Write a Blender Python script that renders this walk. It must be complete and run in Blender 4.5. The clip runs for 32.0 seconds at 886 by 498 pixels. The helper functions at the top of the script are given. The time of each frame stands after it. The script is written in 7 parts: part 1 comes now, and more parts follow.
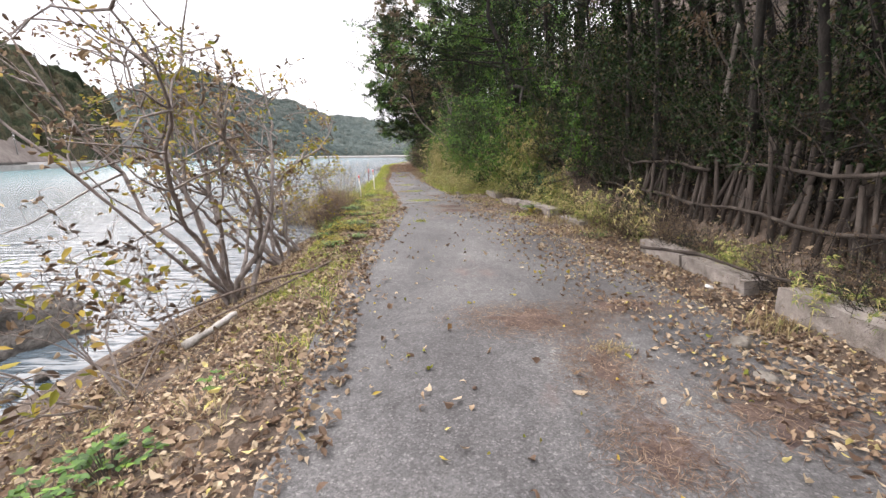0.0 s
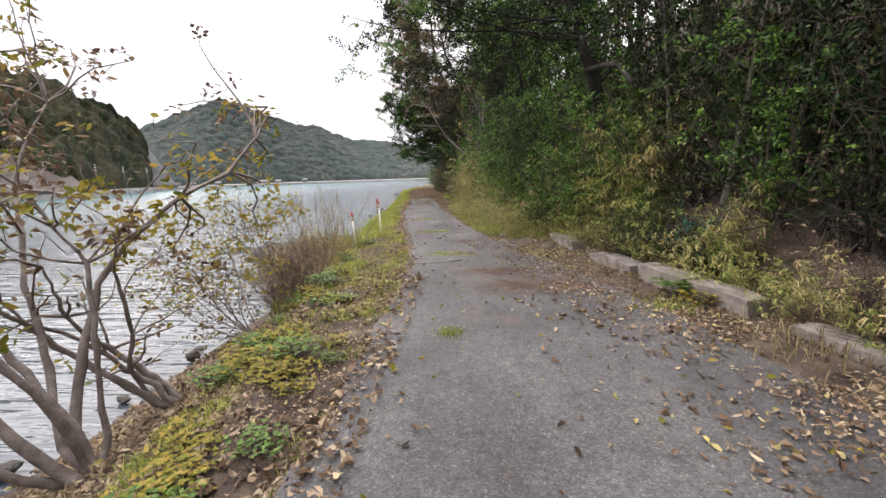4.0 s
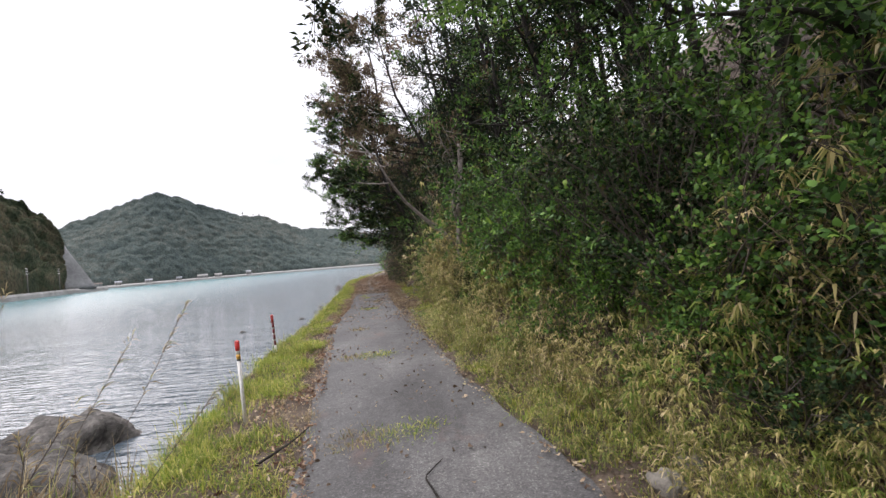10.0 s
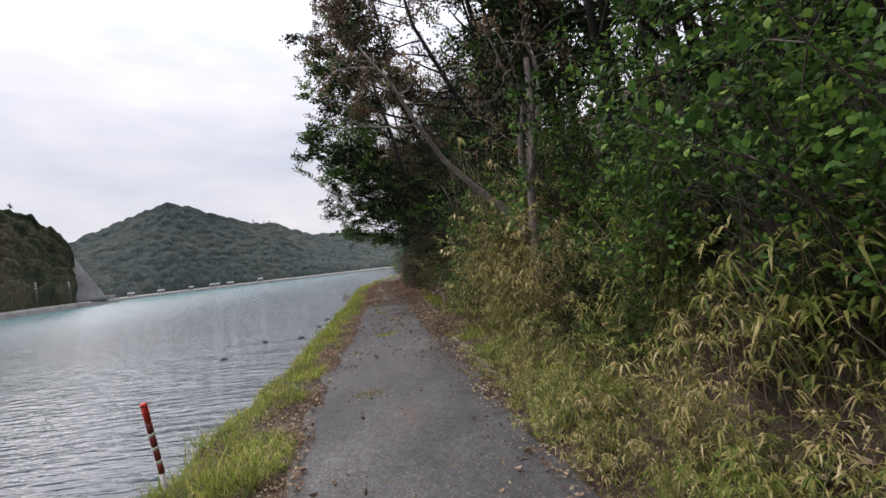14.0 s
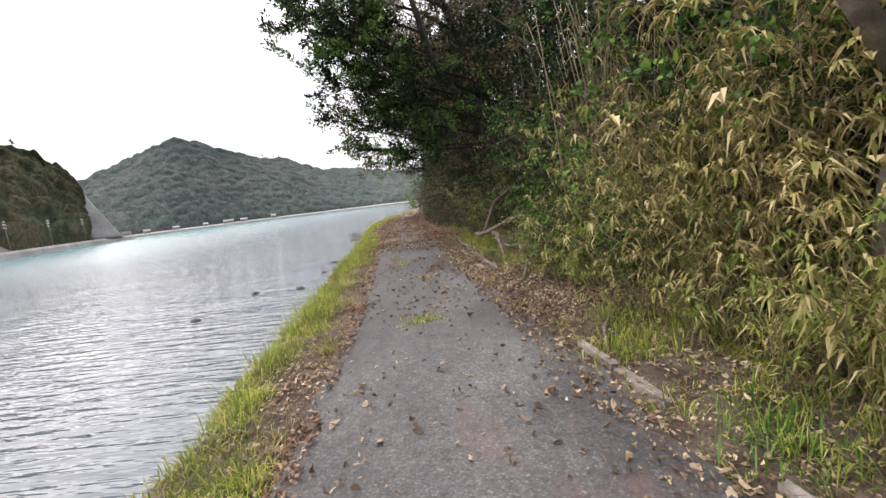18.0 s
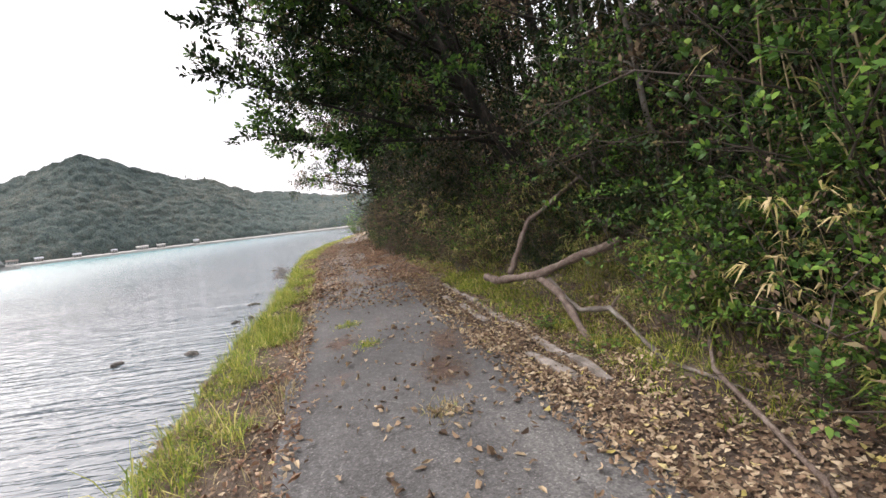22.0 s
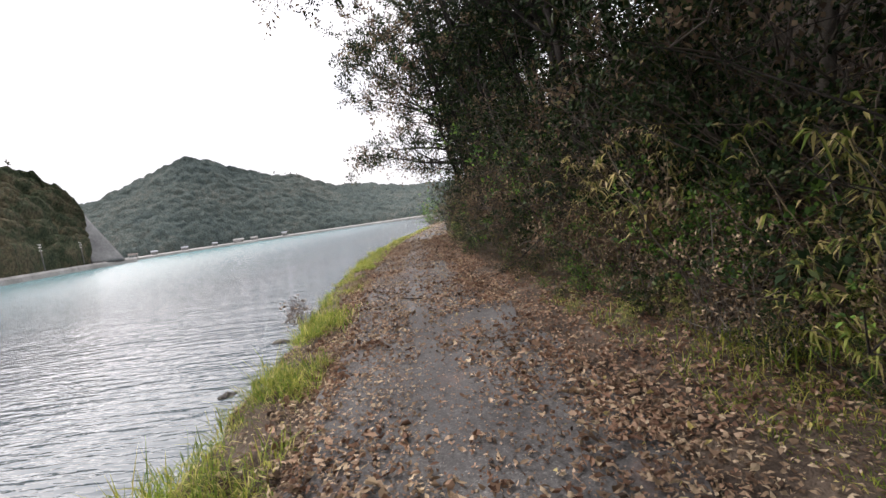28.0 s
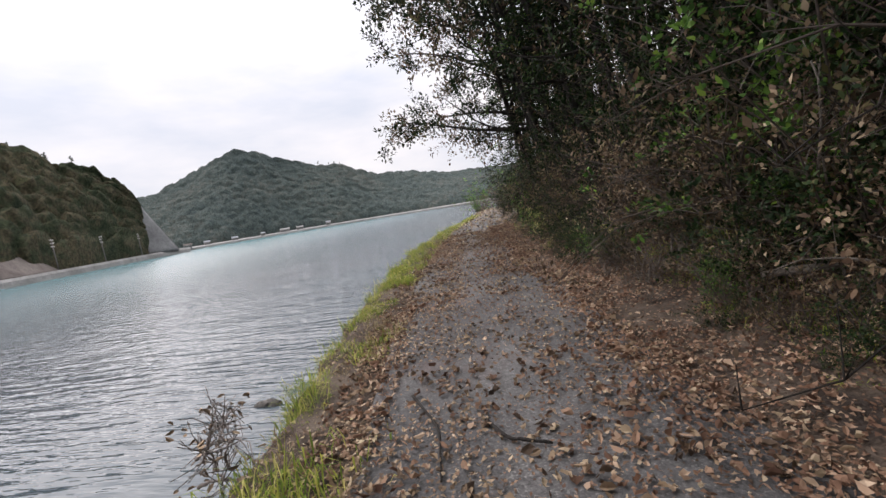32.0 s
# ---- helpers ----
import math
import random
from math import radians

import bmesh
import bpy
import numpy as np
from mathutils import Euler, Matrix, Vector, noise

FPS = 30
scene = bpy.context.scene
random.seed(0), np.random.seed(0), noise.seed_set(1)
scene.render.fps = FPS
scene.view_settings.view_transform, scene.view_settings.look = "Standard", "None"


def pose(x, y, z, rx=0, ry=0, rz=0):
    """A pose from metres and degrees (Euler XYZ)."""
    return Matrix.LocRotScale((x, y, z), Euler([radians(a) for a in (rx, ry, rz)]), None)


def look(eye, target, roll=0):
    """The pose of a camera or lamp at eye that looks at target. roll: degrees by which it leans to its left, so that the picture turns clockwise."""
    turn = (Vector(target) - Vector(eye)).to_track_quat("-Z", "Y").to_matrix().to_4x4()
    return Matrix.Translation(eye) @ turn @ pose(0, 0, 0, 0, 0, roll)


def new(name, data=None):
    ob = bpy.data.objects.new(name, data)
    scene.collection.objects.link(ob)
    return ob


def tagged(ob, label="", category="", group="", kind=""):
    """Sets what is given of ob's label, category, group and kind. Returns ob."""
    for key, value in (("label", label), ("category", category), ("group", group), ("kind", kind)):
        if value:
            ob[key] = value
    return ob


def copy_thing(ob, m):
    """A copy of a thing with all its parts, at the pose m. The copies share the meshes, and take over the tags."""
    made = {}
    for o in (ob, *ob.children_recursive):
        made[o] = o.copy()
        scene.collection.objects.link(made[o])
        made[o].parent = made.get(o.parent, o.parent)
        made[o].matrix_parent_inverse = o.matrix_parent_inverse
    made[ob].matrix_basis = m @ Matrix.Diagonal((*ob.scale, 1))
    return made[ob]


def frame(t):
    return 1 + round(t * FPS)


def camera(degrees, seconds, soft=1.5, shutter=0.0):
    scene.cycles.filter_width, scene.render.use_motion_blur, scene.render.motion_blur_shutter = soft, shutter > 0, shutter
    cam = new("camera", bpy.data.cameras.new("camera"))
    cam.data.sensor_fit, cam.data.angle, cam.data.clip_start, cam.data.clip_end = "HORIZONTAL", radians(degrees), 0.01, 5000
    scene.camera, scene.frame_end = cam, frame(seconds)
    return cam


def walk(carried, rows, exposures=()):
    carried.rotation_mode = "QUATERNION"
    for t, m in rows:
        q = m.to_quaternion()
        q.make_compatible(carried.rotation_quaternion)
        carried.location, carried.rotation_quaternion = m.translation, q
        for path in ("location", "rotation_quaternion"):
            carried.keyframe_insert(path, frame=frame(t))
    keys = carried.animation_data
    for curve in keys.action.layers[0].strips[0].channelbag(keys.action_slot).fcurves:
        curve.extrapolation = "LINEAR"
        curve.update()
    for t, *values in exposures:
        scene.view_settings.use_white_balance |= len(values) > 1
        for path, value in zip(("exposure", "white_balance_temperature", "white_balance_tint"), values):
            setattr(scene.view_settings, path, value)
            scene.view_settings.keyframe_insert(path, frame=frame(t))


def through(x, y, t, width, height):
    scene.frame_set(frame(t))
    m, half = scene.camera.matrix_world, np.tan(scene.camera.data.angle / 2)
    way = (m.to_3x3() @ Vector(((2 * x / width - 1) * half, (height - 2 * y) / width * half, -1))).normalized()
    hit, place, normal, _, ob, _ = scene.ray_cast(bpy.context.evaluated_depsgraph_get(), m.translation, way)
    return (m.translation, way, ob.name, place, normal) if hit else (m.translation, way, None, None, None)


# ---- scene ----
cam = camera(92.5, 32.0)
METRES, EYE, TILT, LEAN, TURN = 50.0, 1.45, -12.0, 0.0, 0.0
PATH = [
    (0, (1.606, 0.612, 1.712), (1.524, 2.56, 1.267), -0.7),
    (0.5, (1.562, 1.353, 1.723), (1.4, 3.297, 1.281), -1.0),
    (1, (1.486, 2.07, 1.731), (1.1, 3.977, 1.268), -1.7),
    (1.5, (1.295, 2.845, 1.746), (0.699, 4.692, 1.263), -2.0),
    (2, (1.25, 3.616, 1.744), (0.577, 5.428, 1.231), -2.3),
    (2.5, (1.299, 4.397, 1.741), (0.726, 6.242, 1.224), -2.1),
    (3, (1.305, 5.202, 1.76), (0.895, 7.099, 1.278), -1.6),
    (3.5, (1.177, 6.008, 1.744), (0.897, 7.945, 1.335), -1.6),
    (5.5, (0.707, 8.977, 1.721), (0.696, 10.963, 1.486), -2.1),
    (6, (0.716, 9.676, 1.723), (0.802, 11.663, 1.518), -2.1),
    (6.5, (0.685, 10.368, 1.742), (0.837, 12.357, 1.593), -2.0),
    (7, (0.608, 11.028, 1.769), (0.779, 13.019, 1.674), -2.2),
    (7.5, (0.557, 11.746, 1.797), (0.705, 13.74, 1.74), -2.5),
    (8, (0.453, 12.425, 1.804), (0.567, 14.421, 1.744), -2.9),
    (8.5, (0.377, 13.168, 1.806), (0.46, 15.166, 1.743), -3.2),
    (9, (0.222, 13.867, 1.799), (0.289, 15.865, 1.742), -3.8),
    (9.5, (0.174, 14.572, 1.788), (0.228, 16.571, 1.767), -4.4),
    (10, (0.025, 15.286, 1.788), (0.065, 17.285, 1.818), -4.6),
    (10.5, (-0.075, 15.955, 1.782), (-0.065, 17.954, 1.849), -4.9),
    (11, (-0.248, 16.659, 1.782), (-0.268, 18.658, 1.868), -5.2),
    (11.5, (-0.331, 17.352, 1.78), (-0.38, 19.35, 1.864), -5.2),
    (12, (-0.424, 18.036, 1.78), (-0.483, 20.033, 1.858), -5.6),
    (12.5, (-0.58, 18.689, 1.78), (-0.631, 20.687, 1.851), -5.9),
    (13, (-0.63, 19.397, 1.779), (-0.672, 21.395, 1.851), -5.9),
    (13.5, (-0.824, 20.039, 1.769), (-0.837, 22.037, 1.836), -6.2),
    (14, (-0.872, 20.692, 1.743), (-0.883, 22.692, 1.785), -6.4),
    (14.5, (-0.975, 21.37, 1.729), (-1.004, 23.37, 1.73), -7.6),
    (16.5, (-1.43, 24.087, 1.623), (-1.433, 26.081, 1.477), -6.4),
    (17, (-1.592, 24.724, 1.604), (-1.587, 26.714, 1.41), -6.1),
    (17.5, (-1.713, 25.338, 1.582), (-1.748, 27.324, 1.348), -6.5),
    (18, (-1.898, 25.952, 1.558), (-2.004, 27.933, 1.304), -6.9),
    (18.5, (-2.051, 26.563, 1.545), (-2.221, 28.542, 1.311), -7.0),
    (19, (-2.222, 27.132, 1.53), (-2.394, 29.115, 1.333), -6.9),
    (19.5, (-2.321, 27.738, 1.525), (-2.415, 29.729, 1.368), -6.9),
    (20, (-2.444, 28.355, 1.523), (-2.421, 30.349, 1.381), -6.6),
    (20.5, (-2.527, 28.978, 1.508), (-2.391, 30.968, 1.364), -6.3),
    (21, (-2.639, 29.621, 1.501), (-2.437, 31.606, 1.352), -6.1),
    (21.5, (-2.745, 30.244, 1.486), (-2.525, 32.225, 1.327), -5.9),
    (22, (-2.862, 30.921, 1.49), (-2.669, 32.904, 1.321), -6.4),
    (22.5, (-2.934, 31.586, 1.495), (-2.799, 33.573, 1.316), -6.6),
    (23, (-2.986, 32.261, 1.495), (-2.906, 34.251, 1.316), -7.0),
    (23.5, (-3.077, 32.881, 1.479), (-3.054, 34.874, 1.304), -7.2),
    (24, (-3.17, 33.543, 1.472), (-3.203, 35.535, 1.301), -7.6),
    (24.5, (-3.282, 34.148, 1.492), (-3.361, 36.139, 1.318), -7.8),
    (25, (-3.417, 34.798, 1.523), (-3.502, 36.787, 1.331), -8.2),
    (25.5, (-3.529, 35.409, 1.558), (-3.617, 37.397, 1.354), -8.4),
    (27.5, (-3.523, 37.997, 1.515), (-3.678, 39.983, 1.335), -7.9),
    (28, (-3.605, 38.663, 1.511), (-3.772, 40.647, 1.329), -8.2),
    (28.5, (-3.724, 39.254, 1.493), (-3.925, 41.235, 1.302), -8.5),
    (29, (-3.819, 39.876, 1.489), (-4.07, 41.85, 1.285), -8.3),
    (29.5, (-3.966, 40.519, 1.48), (-4.266, 42.484, 1.261), -8.4),
    (30, (-4.043, 41.086, 1.472), (-4.374, 43.046, 1.251), -8.8),
    (30.5, (-4.242, 41.684, 1.462), (-4.576, 43.643, 1.245), -8.6),
    (31, (-4.43, 42.269, 1.466), (-4.756, 44.233, 1.267), -8.5),
    (31.5, (-4.55, 42.925, 1.467), (-4.886, 44.887, 1.274), -8.8),
    (32, (-4.711, 43.578, 1.478), (-5.079, 45.532, 1.267), -9.2),
]
walk(cam, [(t, look(eye, target, roll)) for t, eye, target, roll in PATH], [(t, e, k, 17) for t, e, k in ((0, 1.05, 6700), (1.5, 1.1, 6700), (3, 0.72, 6750), (5, 0.7, 6750), (7, 0.78, 6700), (8.5, 0.8, 6650), (9.5, 0.66, 6550), (11, 0.26, 6460), (12, 0.14, 6450), (14.5, -0.02, 6450), (17, 0.66, 6700), (18, 0.78, 6720), (19, 0.78, 6750), (20, 0.55, 6750), (22, 0.88, 6800), (24, 0.86, 6800), (25, 0.72, 6800), (26, 0.62, 6750), (29, 0.56, 6700), (32, 0.2, 6580))])

# ---- light ----
world = bpy.data.worlds.new("overcast_sky")
scene.world = world
world.use_nodes = True
wn, wl = world.node_tree.nodes, world.node_tree.links
wn.clear()


def wnode(kind, **values):
    n = wn.new(kind)
    for k, v in values.items():
        n.inputs[k].default_value = v
    return n


SUN_EL, SUN_ROT = radians(46), radians(-58)
sky = wn.new("ShaderNodeTexSky")
sky.sky_type, sky.sun_disc, sky.sun_elevation, sky.sun_rotation = "NISHITA", False, SUN_EL, SUN_ROT
sky_scale = wn.new("ShaderNodeVectorMath")
sky_scale.operation = "SCALE"
sky_scale.inputs["Scale"].default_value = 0.1
wl.new(sky.outputs["Color"], sky_scale.inputs[0])
coord = wn.new("ShaderNodeTexCoord")
sep = wn.new("ShaderNodeSeparateXYZ")
wl.new(coord.outputs["Generated"], sep.inputs[0])
# cloud deck, brighter towards the zenith as an overcast sky is
up = wn.new("ShaderNodeClamp")
wl.new(sep.outputs["Z"], up.inputs[0])
steepen = wn.new("ShaderNodeMath")
steepen.operation = "POWER"
steepen.inputs[1].default_value = 2.6
wl.new(up.outputs[0], steepen.inputs[0])
grad = wn.new("ShaderNodeMath")
grad.operation = "MULTIPLY_ADD"
grad.inputs[1].default_value, grad.inputs[2].default_value = 2.75, 0.86
wl.new(steepen.outputs[0], grad.inputs[0])
flat = wn.new("ShaderNodeMapping")
flat.inputs["Scale"].default_value = (1.0, 1.0, 3.2)
wl.new(coord.outputs["Generated"], flat.inputs["Vector"])
cloud = wn.new("ShaderNodeTexNoise")
cloud.inputs["Scale"].default_value, cloud.inputs["Detail"].default_value, cloud.inputs["Roughness"].default_value = 2.2, 5.0, 0.55
wl.new(flat.outputs[0], cloud.inputs["Vector"])
ramp = wn.new("ShaderNodeValToRGB")
ramp.color_ramp.elements[0].position, ramp.color_ramp.elements[0].color = 0.36, (0.74, 0.80, 0.88, 1)
ramp.color_ramp.elements[1].position, ramp.color_ramp.elements[1].color = 0.66, (1.04, 1.03, 1.02, 1)
wl.new(cloud.outputs["Fac"], ramp.inputs[0])
deck = wn.new("ShaderNodeVectorMath")
deck.operation = "SCALE"
wl.new(ramp.outputs[0], deck.inputs[0])
wl.new(grad.outputs[0], deck.inputs["Scale"])
both = wn.new("ShaderNodeMix")
both.data_type = "RGBA"
both.inputs["Factor"].default_value = 0.93
wl.new(sky_scale.outputs[0], both.inputs[6])
wl.new(deck.outputs[0], both.inputs[7])
back = wn.new("ShaderNodeBackground")
back.inputs["Strength"].default_value = 1.0
wl.new(both.outputs[2], back.inputs["Color"])
wout = wn.new("ShaderNodeOutputWorld")
wl.new(back.outputs[0], wout.inputs["Surface"])

sun = new("sun", bpy.data.lights.new("sun", "SUN"))
sun.data.energy, sun.data.angle, sun.data.color = 2.2, radians(75), (1.0, 0.96, 0.90)
sun.matrix_world = look((0, 0, 0), (math.sin(-SUN_ROT) * math.cos(SUN_EL), -math.cos(SUN_ROT) * math.cos(SUN_EL), -math.sin(SUN_EL)))

# ---- materials ----


def mat_base(name):
    m = bpy.data.materials.new(name)
    m.use_nodes = True
    t = m.node_tree
    return m, t.nodes, t.links, t.nodes["Principled BSDF"]


def ramp_node(n, stops):
    r = n.new("ShaderNodeValToRGB")
    e = r.color_ramp.elements
    e[0].position, e[0].color = stops[0][0], (*stops[0][1], 1)
    e[1].position, e[1].color = stops[-1][0], (*stops[-1][1], 1)
    for p, c in stops[1:-1]:
        e.new(p).color = (*c, 1)
    return r


def noise_node(n, l, scale, detail=4.0, rough=0.55, vec=None):
    k = n.new("ShaderNodeTexNoise")
    k.inputs["Scale"].default_value, k.inputs["Detail"].default_value, k.inputs["Roughness"].default_value = scale, detail, rough
    if vec:
        l.new(vec, k.inputs["Vector"])
    return k


def place_vec(n, scale=(1, 1, 1)):
    g = n.new("ShaderNodeNewGeometry")
    m = n.new("ShaderNodeVectorMath")
    m.operation = "MULTIPLY"
    m.inputs[1].default_value = scale
    n.id_data.links.new(g.outputs["Position"], m.inputs[0])
    return m.outputs[0]


def bump_to(n, l, bsdf, height, strength=0.4, distance=0.01):
    b = n.new("ShaderNodeBump")
    b.inputs["Strength"].default_value, b.inputs["Distance"].default_value = strength, distance
    l.new(height, b.inputs["Height"])
    l.new(b.outputs[0], bsdf.inputs["Normal"])


def mixed(n, l, fac, a, b, mode="MIX"):
    m = n.new("ShaderNodeMix")
    m.data_type, m.blend_type = "RGBA", mode
    if isinstance(fac, (int, float)):
        m.inputs["Factor"].default_value = fac
    else:
        l.new(fac, m.inputs["Factor"])
    for s, v in ((6, a), (7, b)):
        if isinstance(v, tuple):
            m.inputs[s].default_value = (*v, 1)
        else:
            l.new(v, m.inputs[s])
    return m.outputs[2]


def surface(name, stops, scale, rough=0.85, fine=60.0, bump=0.5, distance=0.01, fine_mix=0.35, stretch=(1, 1, 1)):
    """A matt natural surface: broad patches from the ramp, fine grain over it, and relief from both."""
    m, n, l, b = mat_base(name)
    v = place_vec(n, stretch)
    big, small = noise_node(n, l, scale, 6, 0.6, v), noise_node(n, l, fine, 4, 0.6, v)
    r = ramp_node(n, stops)
    l.new(big.outputs["Fac"], r.inputs[0])
    g = ramp_node(n, [(0.3, (0.35, 0.35, 0.35)), (0.7, (1.0, 1.0, 1.0))])
    l.new(small.outputs["Fac"], g.inputs[0])
    l.new(mixed(n, l, fine_mix, r.outputs[0], g.outputs[0], "MULTIPLY"), b.inputs["Base Color"])
    b.inputs["Roughness"].default_value = rough
    b.inputs["Specular IOR Level"].default_value = 0.25
    bump_to(n, l, b, small.outputs["Fac"], bump, distance)
    return m


def leafy(name, stops, rough=0.55, through=0.22, spec=0.12):
    """Leaves, blades and needles: each island takes its own tint from the ramp; light passes through a little."""
    m, n, l, b = mat_base(name)
    g = n.new("ShaderNodeNewGeometry")
    r = ramp_node(n, stops)
    l.new(g.outputs["Random Per Island"], r.inputs[0])
    k = noise_node(n, l, 1.1, 3, 0.6, place_vec(n))
    d = ramp_node(n, [(0.3, (0.62, 0.6, 0.55)), (0.7, (1.12, 1.1, 1.0))])
    l.new(k.outputs["Fac"], d.inputs[0])
    c = mixed(n, l, 1.0, r.outputs[0], d.outputs[0], "MULTIPLY")
    l.new(c, b.inputs["Base Color"])
    b.inputs["Roughness"].default_value = rough
    b.inputs["Specular IOR Level"].default_value = spec
    t = n.new("ShaderNodeBsdfTranslucent")
    l.new(c, t.inputs["Color"])
    mix = n.new("ShaderNodeMixShader")
    mix.inputs[0].default_value = through
    l.new(b.outputs[0], mix.inputs[1])
    l.new(t.outputs[0], mix.inputs[2])
    l.new(mix.outputs[0], n["Material Output"].inputs["Surface"])
    return m


def plain(name, colour, rough=0.5, metal=0.0, grain=30.0, amount=0.25):
    m, n, l, b = mat_base(name)
    k = noise_node(n, l, grain, 5, 0.65, place_vec(n))
    r = ramp_node(n, [(0.3, tuple(c * (1 - amount) for c in colour)), (0.7, tuple(min(1.0, c * (1 + amount)) for c in colour))])
    l.new(k.outputs["Fac"], r.inputs[0])
    l.new(r.outputs[0], b.inputs["Base Color"])
    b.inputs["Roughness"].default_value, b.inputs["Metallic"].default_value = rough, metal
    bump_to(n, l, b, k.outputs["Fac"], 0.25, 0.004)
    return m


def asphalt_material():
    m, n, l, b = mat_base("weathered asphalt")
    v = place_vec(n)
    grit, mid, big = noise_node(n, l, 34, 6, 0.9, v), noise_node(n, l, 9, 5, 0.6, v), noise_node(n, l, 0.75, 5, 0.62, place_vec(n, (1.0, 0.55, 1)))
    r = ramp_node(n, [(0.30, (0.058, 0.056, 0.056)), (0.46, (0.086, 0.084, 0.084)), (0.58, (0.112, 0.109, 0.108)), (0.72, (0.158, 0.154, 0.150))])
    l.new(big.outputs["Fac"], r.inputs[0])
    g = ramp_node(n, [(0.40, (0.3, 0.3, 0.3)), (0.52, (0.85, 0.85, 0.85)), (0.64, (1.75, 1.72, 1.66))])
    l.new(grit.outputs["Fac"], g.inputs[0])
    c = mixed(n, l, 0.45, r.outputs[0], g.outputs[0], "MULTIPLY")
    stone = n.new("ShaderNodeTexVoronoi")
    stone.inputs["Scale"].default_value = 85
    l.new(v, stone.inputs["Vector"])
    pick = n.new("ShaderNodeSeparateColor")
    l.new(stone.outputs["Color"], pick.inputs[0])
    g3 = ramp_node(n, [(0.1, (0.5, 0.5, 0.5)), (0.5, (0.95, 0.95, 0.95)), (0.86, (1.15, 1.15, 1.15)), (1.0, (2.3, 2.3, 2.25))])
    l.new(pick.outputs[0], g3.inputs[0])
    c = mixed(n, l, 0.6, c, g3.outputs[0], "MULTIPLY")
    g2 = ramp_node(n, [(0.38, (0.74, 0.72, 0.72)), (0.6, (1.05, 1.05, 1.05))])
    l.new(mid.outputs["Fac"], g2.inputs[0])
    c = mixed(n, l, 0.6, c, g2.outputs[0], "MULTIPLY")
    # rusty dust from rotted needles
    st = noise_node(n, l, 0.8, 5, 0.65, place_vec(n, (1.0, 0.6, 1)))
    sr = ramp_node(n, [(0.60, (0, 0, 0)), (0.74, (0.55, 0.55, 0.55))])
    l.new(st.outputs["Fac"], sr.inputs[0])
    c = mixed(n, l, sr.outputs[0], c, (0.15, 0.085, 0.068))
    # hairline cracks
    vo = n.new("ShaderNodeTexVoronoi")
    vo.feature = "DISTANCE_TO_EDGE"
    vo.inputs["Scale"].default_value = 1.3
    warp = n.new("ShaderNodeVectorMath")
    warp.operation = "MULTIPLY_ADD"
    warp.inputs[1].default_value = (0.35, 0.35, 0.35)
    l.new(mid.outputs["Color"], warp.inputs[0])
    l.new(v, warp.inputs[2])
    l.new(warp.outputs[0], vo.inputs["Vector"])
    cr = ramp_node(n, [(0.0, (0.45, 0.44, 0.43)), (0.012, (1, 1, 1))])
    l.new(vo.outputs["Distance"], cr.inputs[0])
    c = mixed(n, l, 0.55, c, cr.outputs[0], "MULTIPLY")
    l.new(c, b.inputs["Base Color"])
    b.inputs["Roughness"].default_value = 0.82
    b.inputs["Specular IOR Level"].default_value = 0.35
    bump_to(n, l, b, grit.outputs["Fac"], 0.55, 0.006)
    return m


def water_material():
    """Rippled lake water: clear and grey in the shallows, turquoise and wind-roughened further out."""
    m, n, l, b = mat_base("rippled lake water")
    w1, w2, w3 = noise_node(n, l, 3.1, 3, 0.5, place_vec(n, (0.26, 1.3, 1.0))), noise_node(n, l, 0.42, 3, 0.5, place_vec(n, (0.45, 1.2, 1))), noise_node(n, l, 0.03, 3, 0.5, place_vec(n))
    add = n.new("ShaderNodeMath")
    add.operation = "MULTIPLY_ADD"
    add.inputs[1].default_value = 1.4
    l.new(w2.outputs["Fac"], add.inputs[0])
    l.new(w1.outputs["Fac"], add.inputs[2])
    g = n.new("ShaderNodeNewGeometry")
    sep = n.new("ShaderNodeSeparateXYZ")
    l.new(g.outputs["Position"], sep.inputs[0])
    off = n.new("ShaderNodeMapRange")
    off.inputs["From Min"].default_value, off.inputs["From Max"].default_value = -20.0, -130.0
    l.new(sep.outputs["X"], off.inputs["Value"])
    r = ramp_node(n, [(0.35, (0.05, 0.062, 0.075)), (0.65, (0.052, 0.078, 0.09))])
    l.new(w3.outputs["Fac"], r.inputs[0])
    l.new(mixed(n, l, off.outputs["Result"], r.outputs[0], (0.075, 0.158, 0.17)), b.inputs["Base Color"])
    rough = n.new("ShaderNodeMapRange")
    rough.inputs["To Min"].default_value, rough.inputs["To Max"].default_value = 0.045, 0.27
    rough.inputs["From Min"].default_value, rough.inputs["From Max"].default_value = -9.0, -55.0
    l.new(sep.outputs["X"], rough.inputs["Value"])
    l.new(rough.outputs["Result"], b.inputs["Roughness"])
    b.inputs["IOR"].default_value = 1.33
    bump_to(n, l, b, add.outputs[0], 1.0, 0.085)
    return m


